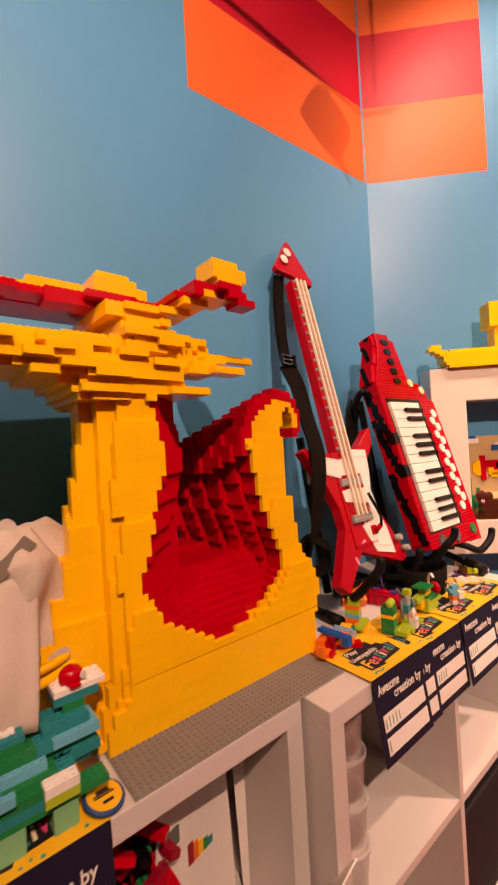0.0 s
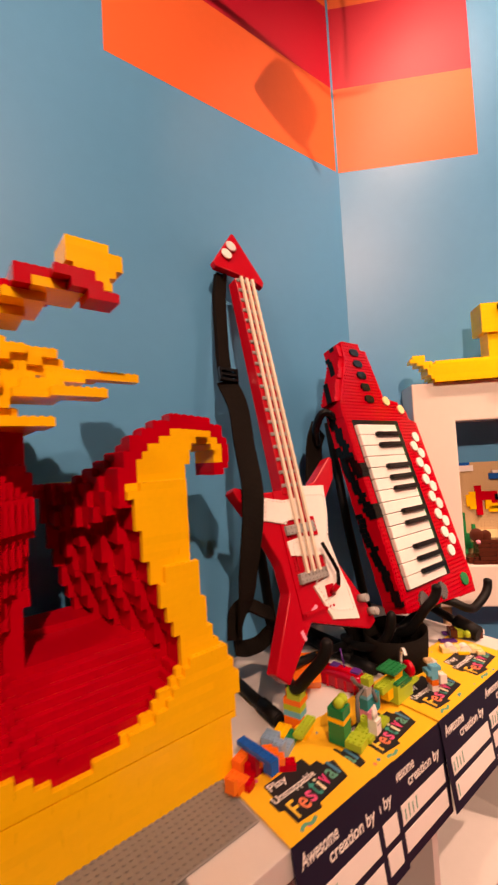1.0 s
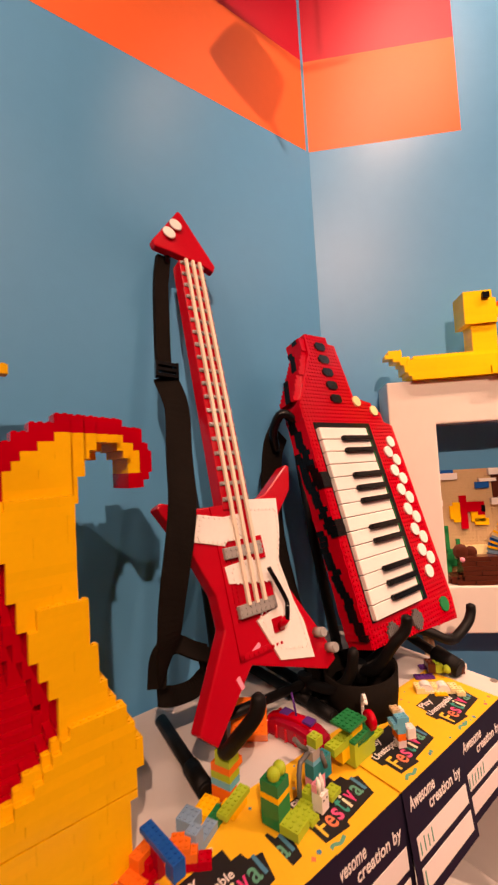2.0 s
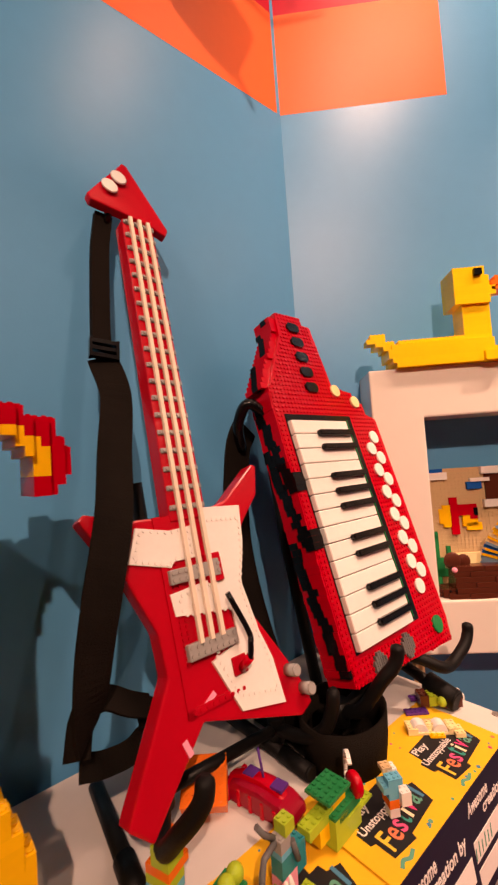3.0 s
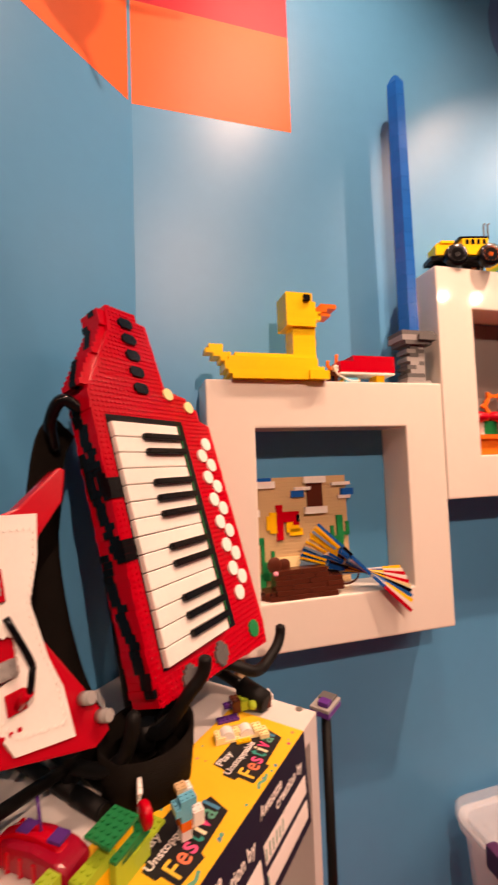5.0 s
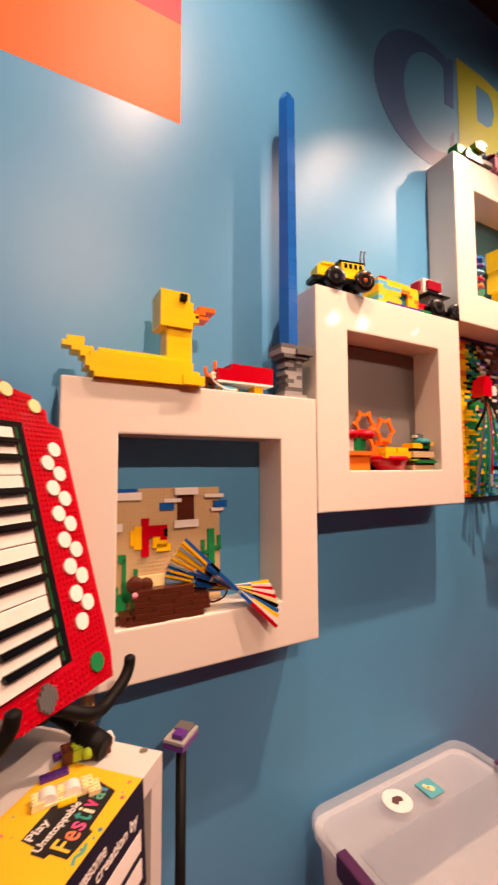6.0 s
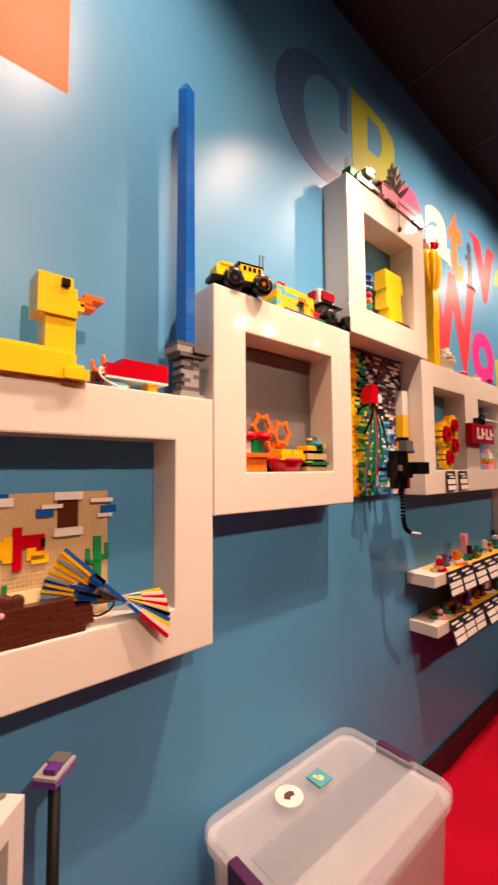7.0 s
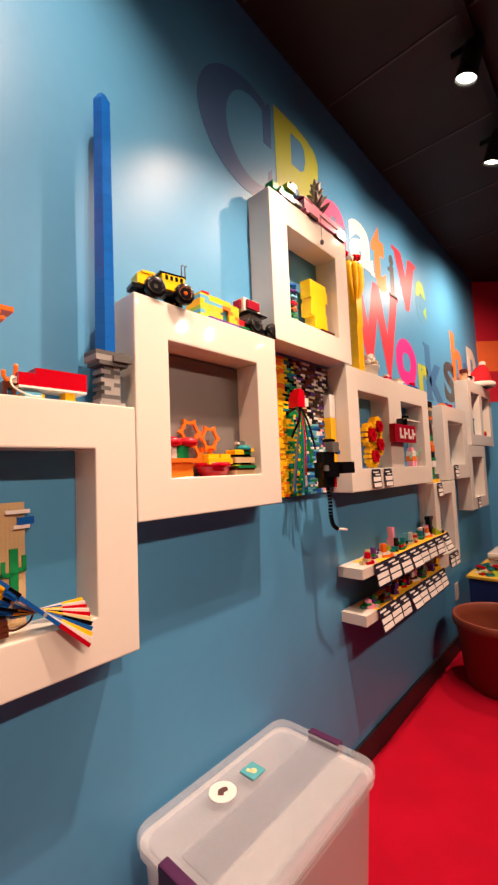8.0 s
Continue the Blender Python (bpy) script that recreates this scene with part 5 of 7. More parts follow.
def cup_stack(u, n, z, count, r=0.034):
    ob = thing("cup_stack", lw(u, n, z), "stack of clear plastic cups in the white shelf", "cups", "stacks of clear cups")
    for k in range(count):
        bm = bmesh.new()
        z0 = k * 0.073
        lathe(bm, [(r * 0.82, z0), (r * 0.98, z0 + 0.06), (r * 1.06, z0 + 0.062), (r * 1.06, z0 + 0.068), (r * 1.0, z0 + 0.071), (r * 0.94, z0 + 0.062), (r * 0.78, z0 + 0.003)], 24)
        part("cup", bm, CUP, ob)


cup_stack(-0.632, 0.325, 0.5755, 4)
cup_stack(-0.572, 0.27, 0.5755, 3)
cup_stack(-0.50, 0.20, 0.5755, 3)
ob = thing("storage_box", lw(-0.18, 0.2, 0.2405), "black fabric storage box with toy bricks in the shelf", "storage box")
bm = box(-0.14, 0.14, -0.15, 0.15, 0.0, 0.24, 0.006)
part("body", bm, mat("black_fabric", (0.015, 0.014, 0.014), 0.85, bump=0.4, bump_scale=300), ob)
rnd = random.Random(11)
for k in range(40):
    c = rnd.choice(("red", "yellow", "green", "blue", "white", "orange"))
    b = new("brick", brick_mesh(rnd.choice((2, 3, 4)), 2, 3, c))
    b.parent = ob
    b.matrix_local = pose(rnd.uniform(-0.12, 0.1), rnd.uniform(-0.13, 0.1), 0.24 + rnd.uniform(0, 0.006), rnd.uniform(-15, 15), rnd.uniform(-15, 15), rnd.uniform(0, 180))

# white leaflets and red parts in the sculpture's shelf
ob = thing("paper_box", lw(-0.845, 0.235, 0.5755, 0, 0, 12) @ Matrix.Scale(1.18, 4), "opened white cardboard box with a small rainbow print", "box")
PAPER = mat("white_card", (0.75, 0.71, 0.67), 0.7, vary=0.06, scale=10)
for pts in ([(-0.09, 0.0), (0.05, 0.0), (0.04, 0.19), (-0.07, 0.20)], [(0.052, 0.0), (0.115, 0.0), (0.115, 0.17), (0.042, 0.245)]):
    o = part("panel", slab(pts, -0.001, 0.001), PAPER, ob)
    if pts[0][0] > 0:
        o.rotation_euler = (0, 0, radians(-35))
        o.location = (0.022, 0.03, 0)
o = part("flap", slab([(-0.09, 0.0), (0.06, 0.0), (0.09, 0.12), (-0.05, 0.12)], -0.001, 0.001), PAPER, ob)
o.rotation_euler = (radians(38), 0, 0)
o.location = (0.0, -0.085, 0.02)
for k, c in enumerate(("darkred", "orange", "yellow", "green", "teal")):
    part("print", box(-0.03 + 0.008 * k, -0.022 + 0.008 * k, -0.0022, -0.0008, 0.11, 0.135 - 0.004 * k), plastic(c), ob)
part("print", box(-0.06, -0.042, -0.0022, -0.0008, 0.15, 0.17), plastic("darkgrey"), ob)
ob = thing("red_parts_heap", lw(-0.945, 0.235, 0.5755), "heap of red and green toy bricks in the shelf", "toy bricks")
for k in range(130):
    b = new("brick", brick_mesh(rnd.choice((4, 6, 8)), 2, 3, rnd.choice(("red", "red", "darkred", "darkred", "green", "black")), k % 3 > 0))
    b.parent = ob
    b.matrix_local = pose(rnd.uniform(-0.09, 0.04), rnd.uniform(-0.06, 0.08), k * 0.0018, rnd.uniform(-25, 25), rnd.uniform(-25, 25), rnd.uniform(0, 180))

# purple gadget on a black post, and a wooden dowel, beside the shelf
ob = thing("post_with_gadget", pose(0.362, -0.116, 0), "purple and grey brick gadget on top of a slim black post", "post")
bm = bmesh.new()
cyl(bm, (0, 0, 0.012), (0, 0, 0.829), 0.0095, seg=16)
part("post", bm, BLACK_METAL, ob)
bm = bmesh.new()
lathe(bm, [(0.09, 0.0), (0.09, 0.006), (0.03, 0.014), (0.013, 0.03)], 24)
part("base", bm, BLACK_METAL, ob)
g = part("gadget", box(-0.028, 0.028, -0.02, 0.02, 0.838, 0.844, 0.001), plastic("grey"), ob, "grey and purple brick gadget")
g.rotation_euler = (0, 0, radians(40))
part("base_plate", box(-0.028, 0.028, -0.02, 0.02, 0.828, 0.8375, 0.001), plastic("purple"), g)
part("button", box(-0.022, -0.002, -0.015, 0.006, 0.844, 0.853, 0.0015), plastic("purple"), g)
part("grille", box(0.002, 0.026, -0.014, 0.016, 0.844, 0.849, 0.001), plastic("darkgrey"), g)
bm = bmesh.new()
cyl(bm, (0.0, 0.0, 0.0), (-0.035, 0.03, 1.0), 0.012, seg=14)
single("wooden_dowel", bm, WOOD, pose(0.245, -0.05, 0.0), "pale wooden dowel leaning between shelf and wall", "dowel")


# ---- painted words on the wall ----
PAINTS = {n: mat("sign_paint_" + n, c, 0.4, vary=0.05, scale=4) for n, c in (("navy", (0.055, 0.14, 0.34)), ("lime", (0.45, 0.52, 0.05)), ("pink", (0.80, 0.10, 0.26)), ("white", (0.78, 0.74, 0.66)), ("orange", (0.82, 0.20, 0.05)), ("grey", (0.06, 0.065, 0.075)), ("red", (0.76, 0.04, 0.07)), ("green", (0.28, 0.50, 0.09)), ("magenta", (0.78, 0.03, 0.28)), ("blue", (0.05, 0.17, 0.38)))}
WORDS = [("e", "pink", 1.78, 2.015, 2.36, 2.62), ("a", "white", 2.05, 2.32, 2.385, 2.635), ("t", "orange", 2.31, 2.49, 2.33, 2.72), ("i", "grey", 2.555, 2.615, 2.34, 2.61),
         ("v", "red", 2.63, 2.985, 2.32, 2.685), ("e", "green", 2.975, 3.175, 2.305, 2.605), ("W", "red", 2.03, 2.64, 1.83, 2.35), ("o", "magenta", 2.565, 2.90, 1.82, 2.115), ("r", "lime", 2.93, 3.12, 1.78, 2.0), ("k", "blue", 3.08, 3.43, 1.77, 2.165),
         ("S", "grey", 3.48, 3.76, 1.80, 2.125), ("h", "orange", 3.72, 4.01, 1.98, 2.40), ("o", "navy", 4.03, 4.2, 1.98, 2.2), ("p", "white", 4.2, 4.5, 1.92, 2.37)]
words = tagged(new("wall_lettering"), "multicoloured words painted on the blue wall", "wall lettering", kind="structure")
for ch, c, x0, x1, z0, z1 in WORDS:
    letters(ch, PAINTS[c], words, x0, x1, YW + 0.001, z0, z1, 0.0022, "letter", c + " painted letter", bold=0.04)
# the large C: a thick left side, thin arms and upright end strokes
big_c = [(1.285 + 0.256 * math.cos(radians(a)), 2.58 + 0.226 * math.sin(radians(a))) for a in range(68, 301, 8)]
big_c += [(1.414, 2.40), (1.418, 2.44), (1.418, 2.524), (1.398, 2.50)]
big_c += [(1.315 + 0.152 * math.cos(radians(a)), 2.588 + 0.172 * math.sin(radians(a))) for a in range(300, 67, -8)]
big_c += [(1.374, 2.612), (1.42, 2.612), (1.426, 2.797), (1.404, 2.797), (1.396, 2.775)]
part("letter", slab(big_c, YW - 0.0012, YW + 0.001), PAINTS["navy"], words, "navy painted letter")
# the R with its wide eye
bm = slab([(1.559, 2.822), (1.60, 2.822), (1.70, 2.808), (1.755, 2.78), (1.776, 2.735), (1.768, 2.66), (1.735, 2.615), (1.70, 2.59), (1.79, 2.31), (1.67, 2.31), (1.60, 2.53), (1.559, 2.53), (1.559, 2.625), (1.625, 2.625), (1.655, 2.645), (1.671, 2.70), (1.66, 2.75), (1.635, 2.77), (1.559, 2.77)], YW - 0.0012, YW + 0.001)
bx(bm, 1.448, 1.5592, YW - 0.0012, YW + 0.001, 2.31, 2.822)
part("letter", bm, PAINTS["lime"], words, "lime painted letter")
# slab feet and tops of the letters
for c, x0, x1, z0, z1 in (("grey", 2.53, 2.64, 2.338, 2.362), ("grey", 2.53, 2.57, 2.495, 2.52), ("red", 2.606, 2.72, 2.664, 2.69), ("red", 2.90, 3.005, 2.664, 2.69), ("red", 2.015, 2.13, 2.325, 2.352), ("red", 2.54, 2.65, 2.325, 2.352),
                          ("white", 2.29, 2.335, 2.385, 2.408), ("blue", 3.07, 3.20, 1.768, 1.788), ("blue", 3.06, 3.12, 2.145, 2.167), ("orange", 3.705, 3.80, 2.38, 2.402), ("lime", 2.915, 3.03, 1.776, 1.796)):
    part("serif", box(x0, x1, YW - 0.0015, YW + 0.001, z0, z1), PAINTS[c], words)

# ---- on and in the first cube ----
ZT = 1.486


def duck():
    ob = thing("brick_duck", pose(0.188, -0.102, ZT) @ Matrix.Scale(0.93, 4), "yellow brick-built duck with an orange beak on the white cube", "toy duck")
    spec = []
    for k in range(6):
        e = (2, 1, 0, 0, 1, 3)[k]
        spec.append(("lemon", e, 1 if k < 5 else 2, k * 3, 29 - e - (2 if k > 2 else 0), 8 if k < 5 else 6, 3))
    spec += [("lemon", 24, 0, 0, 6, 10, 6), ("lemon", -1, 2, 12, 4, 6, 3), ("lemon", -3, 2, 15, 5, 6, 3), ("lemon", -5, 3, 18, 5, 4, 3), ("lemon", -4, 3, 21, 4, 4, 3)]
    for k in range(7):
        spec.append(("lemon", 20, 2, 18 + 3 * k, 7, 6, 3))
    for k in range(8):
        spec.append(("lemon", 18, 1, 38 + 3 * k, 9 if k < 6 else 8, 8, 3))
    spec += [("lemon", 27, 2, 44, 2, 6, 6), ("orange", 28, 2, 50, 3, 6, 3), ("orange", 29, 2, 53, 5, 5, 3), ("orange", 28, 2, 47, 4, 5, 2), ("black", 23, 0, 56, 2, 1, 4), ("black", 23, 9, 56, 2, 1, 4)]
    bricks(ob, spec)


duck()
ob = thing("brick_deer", pose(0.435, -0.045, ZT), "small brown brick deer with orange antlers", "toy model")
bricks(ob, [("brown", 0, 0, 0, 1, 3, 6), ("brown", 2, 0, 0, 1, 3, 6), ("brown", 0, 0, 6, 4, 3, 4)])
for sx in (-1, 1):
    bm = bmesh.new()
    tube(bm, smooth_path([(0.014, 0.01, 0.03), (0.014 + 0.01 * sx, 0.008, 0.045), (0.014 + 0.011 * sx, 0.004, 0.07 if sx > 0 else 0.055)], 4), 0.0042, 8)
    part("antler", bm, plastic("orange"), ob, "orange antler")
ob = thing("brick_train", pose(0.458, -0.062, ZT) @ Matrix.Scale(1.33, 4), "red and white brick engine on yellow blocks", "toy train")
bricks(ob, [("yellow", 1, 1, 0, 4, 4, 3), ("azure", 1, 0, 0, 3, 1, 3, False), ("yellow", 9, 1, 0, 2, 3, 5), ("white", 0, 0, 5, 13, 5, 1), ("red", 0, 0, 6, 13, 5, 6, False), ("red", 3, 0, 12, 10, 5, 3, False), ("white", -1, 1, 7, 1, 3, 3)])
bm = bmesh.new()
tube(bm, smooth_path([(0.0, 0.01, 0.03), (-0.012, -0.004, 0.025), (-0.01, -0.01, 0.012), (0.012, -0.008, 0.003), (0.03, -0.006, 0.003)], 5), 0.0014, 6)
part("string", bm, plastic("white"), ob, "thin white string")


def brick_sword():
    ob = thing("brick_column_sword", pose(0.652, -0.042, ZT), "grey brick column carrying a tall blue brick blade", "toy sword")
    spec = [("grey", -4, -4, 0, 8, 7, 2), ("grey", -3, -3, 2, 6, 5, 3)]
    for k in range(8):
        c = ("darkgrey", "grey", "darkgrey", "grey", "grey", "darkgrey", "grey", "darkgrey")[k]
        spec.append((c, -3 + (k % 2), -3, 5 + 3 * k, 3, 5, 3))
        spec.append(("grey" if k % 3 else "darkgrey", 0 + (k % 2), -3, 5 + 3 * k, 2 + (1 - k % 2), 5, 3))
    spec += [("darkgrey", -4, -4, 29, 9, 7, 3), ("grey", -5, -4, 32, 5, 7, 4), ("darkgrey", 0, -5, 32, 6, 8, 4), ("darkgrey", -5, -4, 36, 11, 7, 3)]
    bricks(ob, spec)
    # the blade: hexagonal lengths stacked end to end
    n = 18
    for k in range(n):
        bm = bmesh.new()
        z0, z1 = 0.125 + k * 0.0348, 0.125 + (k + 1) * 0.0348 - 0.0006
        cyl(bm, (0.0, -0.002, z0), (0.0, -0.002, z1), 0.0255 - 0.0002 * k, seg=6)
        part("blade_length", bm, mat("plastic_blade_blue", (0.008, 0.11, 0.46), 0.15, vary=0.1, scale=20, rand=0.3), ob)
    bm = bmesh.new()
    cyl(bm, (0.0, -0.002, 0.125 + n * 0.0348), (0.0, -0.002, 0.148 + n * 0.0348), 0.0216, 0.009, 6)
    part("blade_tip", bm, mat("plastic_blade_blue", (0.008, 0.11, 0.46), 0.15), ob)


brick_sword()

ZB = 1.031      # floor of the first cube


def desert_picture():
    ob = thing("brick_picture", pose(0.245, 0.004, ZB, -2.5) @ Matrix.Scale(0.97, 4), "tan studded plate picture with a red fish and green cacti", "brick picture")
    bm = box(0, 0.256, -0.003, 0.0, 0, 0.256)
    part("plate", bm, plastic("tan"), ob, "tan studded plate")
    used = set()
    spec = []

    def put(color, c0, c1, r0, r1, t=0.0032):
        spec.append((color, c0, c1, r0, r1, t))
        for c in range(int(c0), int(math.ceil(c1))):
            for r in range(int(r0), int(math.ceil(r1))):
                used.add((c, r))
    put("white", 2, 9, 1, 3, 0.008)
    put("blue", 0, 8, 0, 1, 0.006)
    put("white", 18, 25, 0, 2, 0.011)
    put("brown", 19, 24, 2, 9, 0.004)
    put("white", 18, 25, 9, 11, 0.011)
    put("blue", 14, 18, 4, 6, 0.006)
    put("white", 15, 20, 3, 4, 0.01)
    put("white", 27, 33, 2, 3, 0.01)
    put("blue", 30, 34, 4, 6, 0.01)
    put("white", 29, 33, 6, 7, 0.008)
    put("white", 0, 4, 9, 11, 0.01)
    for a in ((6, 7, 11, 15), (7, 9, 10, 16), (12, 16, 12, 16), (13, 17, 15, 17)):
        put("yellow", *a, 0.0064)
    for a in ((9, 11, 8, 18), (11, 14, 10, 13), (14, 16, 10, 14)):
        put("red", *a, 0.0075)
    put("black", 15, 16, 11, 13, 0.0105)
    for a in ((3, 5, 17, 19), (4, 5, 18, 25), (7, 8, 21, 26), (0, 1, 23, 27), (2, 3, 25, 29), (4, 6, 24, 29), (1, 7, 27, 29), (2, 5, 29, 31), (26, 27, 15, 19), (28, 30, 12, 23), (30, 32, 17, 18), (31, 32, 14, 18), (26, 29, 18, 19)):
        put("green", *a, 0.0075)
    for a in ((8, 19, 23, 26), (9, 17, 26, 29), (20, 25, 27, 32), (0, 3, 30, 32)):
        put("cream", *a, 0.006)
    for color, c0, c1, r0, r1, t in spec:
        part("tile", box(c0 * S8 + 0.0001, c1 * S8 - 0.0001, -0.003 - t, -0.003, 0.256 - r1 * S8, 0.256 - r0 * S8), plastic(color), ob)
    bm = bmesh.new()
    stud_field(bm, 0, 0, 32, 32, -0.003, 6, S8, lambda i, j: (i, 31 - j) in used, "y")
    part("studs", bm, plastic("tan"), ob, "rows of tan studs", "stuff")


desert_picture()


def mouse():
    ob = thing("brick_mouse", pose(0.262, -0.074, ZB), "brown brick-built mouse with ribbed back and thin tail", "toy mouse")
    spec = []
    for k in range(6):
        spec.append(("brown", 3 - (k == 0) * 2, 0 + k * 0.35, k * 3, 19 if k < 4 else 15, 6 - k * 0.6, 3, False))
    for c, x, y, z, w, l, h, *_ in spec:
        for q in range(4):
            part("slope", box((x + q * w / 4) * S8 + 0.0003, (x + (q + 1) * w / 4) * S8 - 0.0003, y * S8 - 0.0022 * ((q + int(z)) % 2), (y + l) * S8, z * PL, (z + h) * PL - 0.0007), plastic("brown"), ob)
    bricks(ob, [("brown", 0, 1, 0, 4, 5, 5, False), ("brown", -1, 2, 0, 1, 3, 3, False), ("pink", -2, 3, 1, 1, 1, 2, False)])
    bm = bmesh.new()
    bmesh.ops.create_uvsphere(bm, u_segments=16, v_segments=12, radius=0.017, matrix=pose(0.03, 0.03, 0.066) @ Matrix.Diagonal((1, 0.45, 1, 1)))
    part("ear", bm, plastic("brown"), ob, "round brown ear")
    bm = bmesh.new()
    bmesh.ops.create_uvsphere(bm, u_segments=16, v_segments=12, radius=0.014, matrix=pose(0.052, 0.032, 0.064) @ Matrix.Diagonal((1, 0.45, 1, 1)))
    part("ear", bm, plastic("brown"), ob, "round brown ear")
    bm = bmesh.new()
    bmesh.ops.create_uvsphere(bm, u_segments=10, v_segments=8, radius=0.0055, matrix=pose(0.026, 0.012, 0.052))
    part("flower", bm, plastic("pink"), ob)
    for x in (0.012, 0.024):
        bm = bmesh.new()
        cyl(bm, (x, 0.006, 0.014), (x, 0.0035, 0.014), 0.0024, seg=10)
        part("eye", bm, plastic("black"), ob)
    bm = bmesh.new()
    tube(bm, smooth_path([(0.174, 0.02, 0.018), (0.195, 0.024, 0.012), (0.222, 0.03, 0.02), (0.232, 0.045, 0.038), (0.215, 0.06, 0.045)], 6), 0.0022, 8)
    part("tail", bm, plastic("brown"), ob, "thin brown tail")


mouse()


def fan():
    ob = thing("brick_fan", pose(0.500, -0.068, ZB + 0.036, 0, 0, -14), "fan of thin multicoloured brick rods in the white cube", "toy fan")
    rnd = random.Random(15)
    cols = ["blue", "yellow", "white", "black", "sandblue", "cream", "blue", "yellow", "darkgrey"]
    ends = ["red", "white", "yellow", "blue", "black", "cream", "red", "white"]
    for k in range(11):
        a = 136 + 4.8 * k
        rot = pose(0, -0.02 + 0.004 * k, 0) @ pose(0, 0, 0, 0, -a, 0)
        cuts = [0.0, 0.04 + rnd.uniform(0, 0.02), 0.085 + rnd.uniform(0, 0.02), 0.158 - 0.0008 * k]
        bm = bmesh.new()
        bx(bm, -0.035, cuts[1], -0.0019, 0.0019, -0.0036, 0.0036, rot)
        rod = part("rod", bm, plastic(cols[(k * 2) % 9]), ob)
        for q in (1, 2):
            bm = bmesh.new()
            bx(bm, cuts[q] + 0.0004, cuts[q + 1], -0.0019, 0.0019, -0.0062, 0.0004, rot)
            part("rod_sleeve", bm, plastic(cols[(k * 2 + q * (3 + k % 2)) % 9]), rod)
            bm = bmesh.new()
            bx(bm, cuts[q] + 0.006, cuts[q + 1] - 0.002 * (k % 3), -0.0019, 0.0019, 0.0006, 0.0058, rot)
            part("rod_sleeve", bm, plastic(cols[(k * 3 + q * 4 + 2) % 9]), rod)
        bm = bmesh.new()
        bx(bm, -0.112 + 0.0036 * k, -0.0354, -0.0019, 0.0019, -0.0038, 0.0038, rot)
        part("rod_end", bm, plastic(ends[k % 8]), rod)
    bm = bmesh.new()
    cyl(bm, (0, -0.022, 0), (0, 0.02, 0), 0.004, seg=12)
    part("pivot", bm, plastic("grey"), ob)


fan()

# ---- on and in the second cube ----
ZT2 = 1.7705


def wheel(parent, x, y, z, r, w, hub):
    bm = bmesh.new()
    prof = [(r * 0.62, -w / 2), (r * 0.92, -w / 2), (r, -w * 0.3), (r, w * 0.3), (r * 0.92, w / 2), (r * 0.62, w / 2)]
    lathe(bm, prof, 28)
    for v in bm.verts:
        if math.hypot(v.co.x, v.co.y) > r * 0.96 and int(round(math.atan2(v.co.y, v.co.x) / (2 * math.pi / 28))) % 2:
            v.co.x, v.co.y = v.co.x * 0.93, v.co.y * 0.93
    bmesh.ops.transform(bm, matrix=pose(x, y, z, 90, 0, 0), verts=bm.verts[:])
    wh = part("wheel", bm, plastic("black"), parent, "chunky black tyre")
    bm = bmesh.new()
    lathe(bm, [(r * 0.2, -w * 0.56), (r * 0.55, -w * 0.5), (r * 0.62, -w * 0.52), (r * 0.62, w * 0.52), (r * 0.55, w * 0.4), (r * 0.2, w * 0.5)], 16)
    bmesh.ops.transform(bm, matrix=pose(x, y, z, 90, 0, 0), verts=bm.verts[:])
    part("rim", bm, plastic(hub), wh)


ob = thing("brick_tractor", pose(0.735, -0.06, ZT2, 0, 0, -12) @ Matrix.Scale(0.86, 4), "yellow brick tractor with big black tyres on the white cube", "toy tractor")
bricks(ob, [("black", 1, 1, 10, 20, 6, 3, False), ("lemon", 0, 1, 15, 8, 6, 9), ("lemon", 8, 1, 15, 12, 6, 6, False), ("lemon", 10, 1, 21, 9, 6, 3, False), ("black", 9, 1, 30, 11, 6, 2, False), ("lemon", 10, 1, 24, 9.5, 6, 6, False), ("lemon", 1, 2, 24, 4, 4, 3), ("lemon", 2, 1, 26, 5, 2, 2), ("black", -2, 1, 10, 3, 6, 4, False), ("red", 20, 2, 15, 1, 4, 4, False), *[("black", 11.1 + 2.1 * k, 0.9, 24.6, 1.3, 1, 4.6, False) for k in range(4)]])
for x in (0.045, 0.142):
    for y in (-0.012, 0.07):
        wheel(ob, x, y, 0.034, 0.0332, 0.022, "darkgrey" if x < 0.1 else "orange")
for x in (0.148, 0.16):
    bm = bmesh.new()
    tube(bm, smooth_path([(x, 0.012, 0.095), (x, 0.012, 0.136), (x + 0.006, 0.012, 0.14)], 4), 0.0022, 8)
    part("exhaust", bm, plastic("darkgrey"), ob)

ob = thing("brick_house", pose(0.935, -0.066, ZT2) @ Matrix.Scale(1.12, 4), "multicoloured brick house with a teal window", "toy house")
rnd = random.Random(21)
spec = [("darkgrey", -2, 0, 0, 22, 7, 1), ("purple", 3, -1, 0, 15, 1, 2, False)]
for k in range(6):
    x = 0
    while x < 18:
        w = min(rnd.choice((2, 3, 4)), 18 - x)
        if 8 <= x < 13 and k < 4:
            x += 1
            continue
        spec.append((rnd.choice(("yellow", "yellow", "yellow", "lime", "lime", "orange", "azure")), x, 0, 1 + 3 * k, w, 7, 3))
        x += w
spec += [("teal", 8, 1, 1, 6, 5, 12, False), ("yellow", 1, 1, 19, 14, 5, 3), ("red", 2, 1, 22, 3, 4, 2), ("lime", 8, 2, 22, 3, 3, 2)]
bricks(ob, spec)

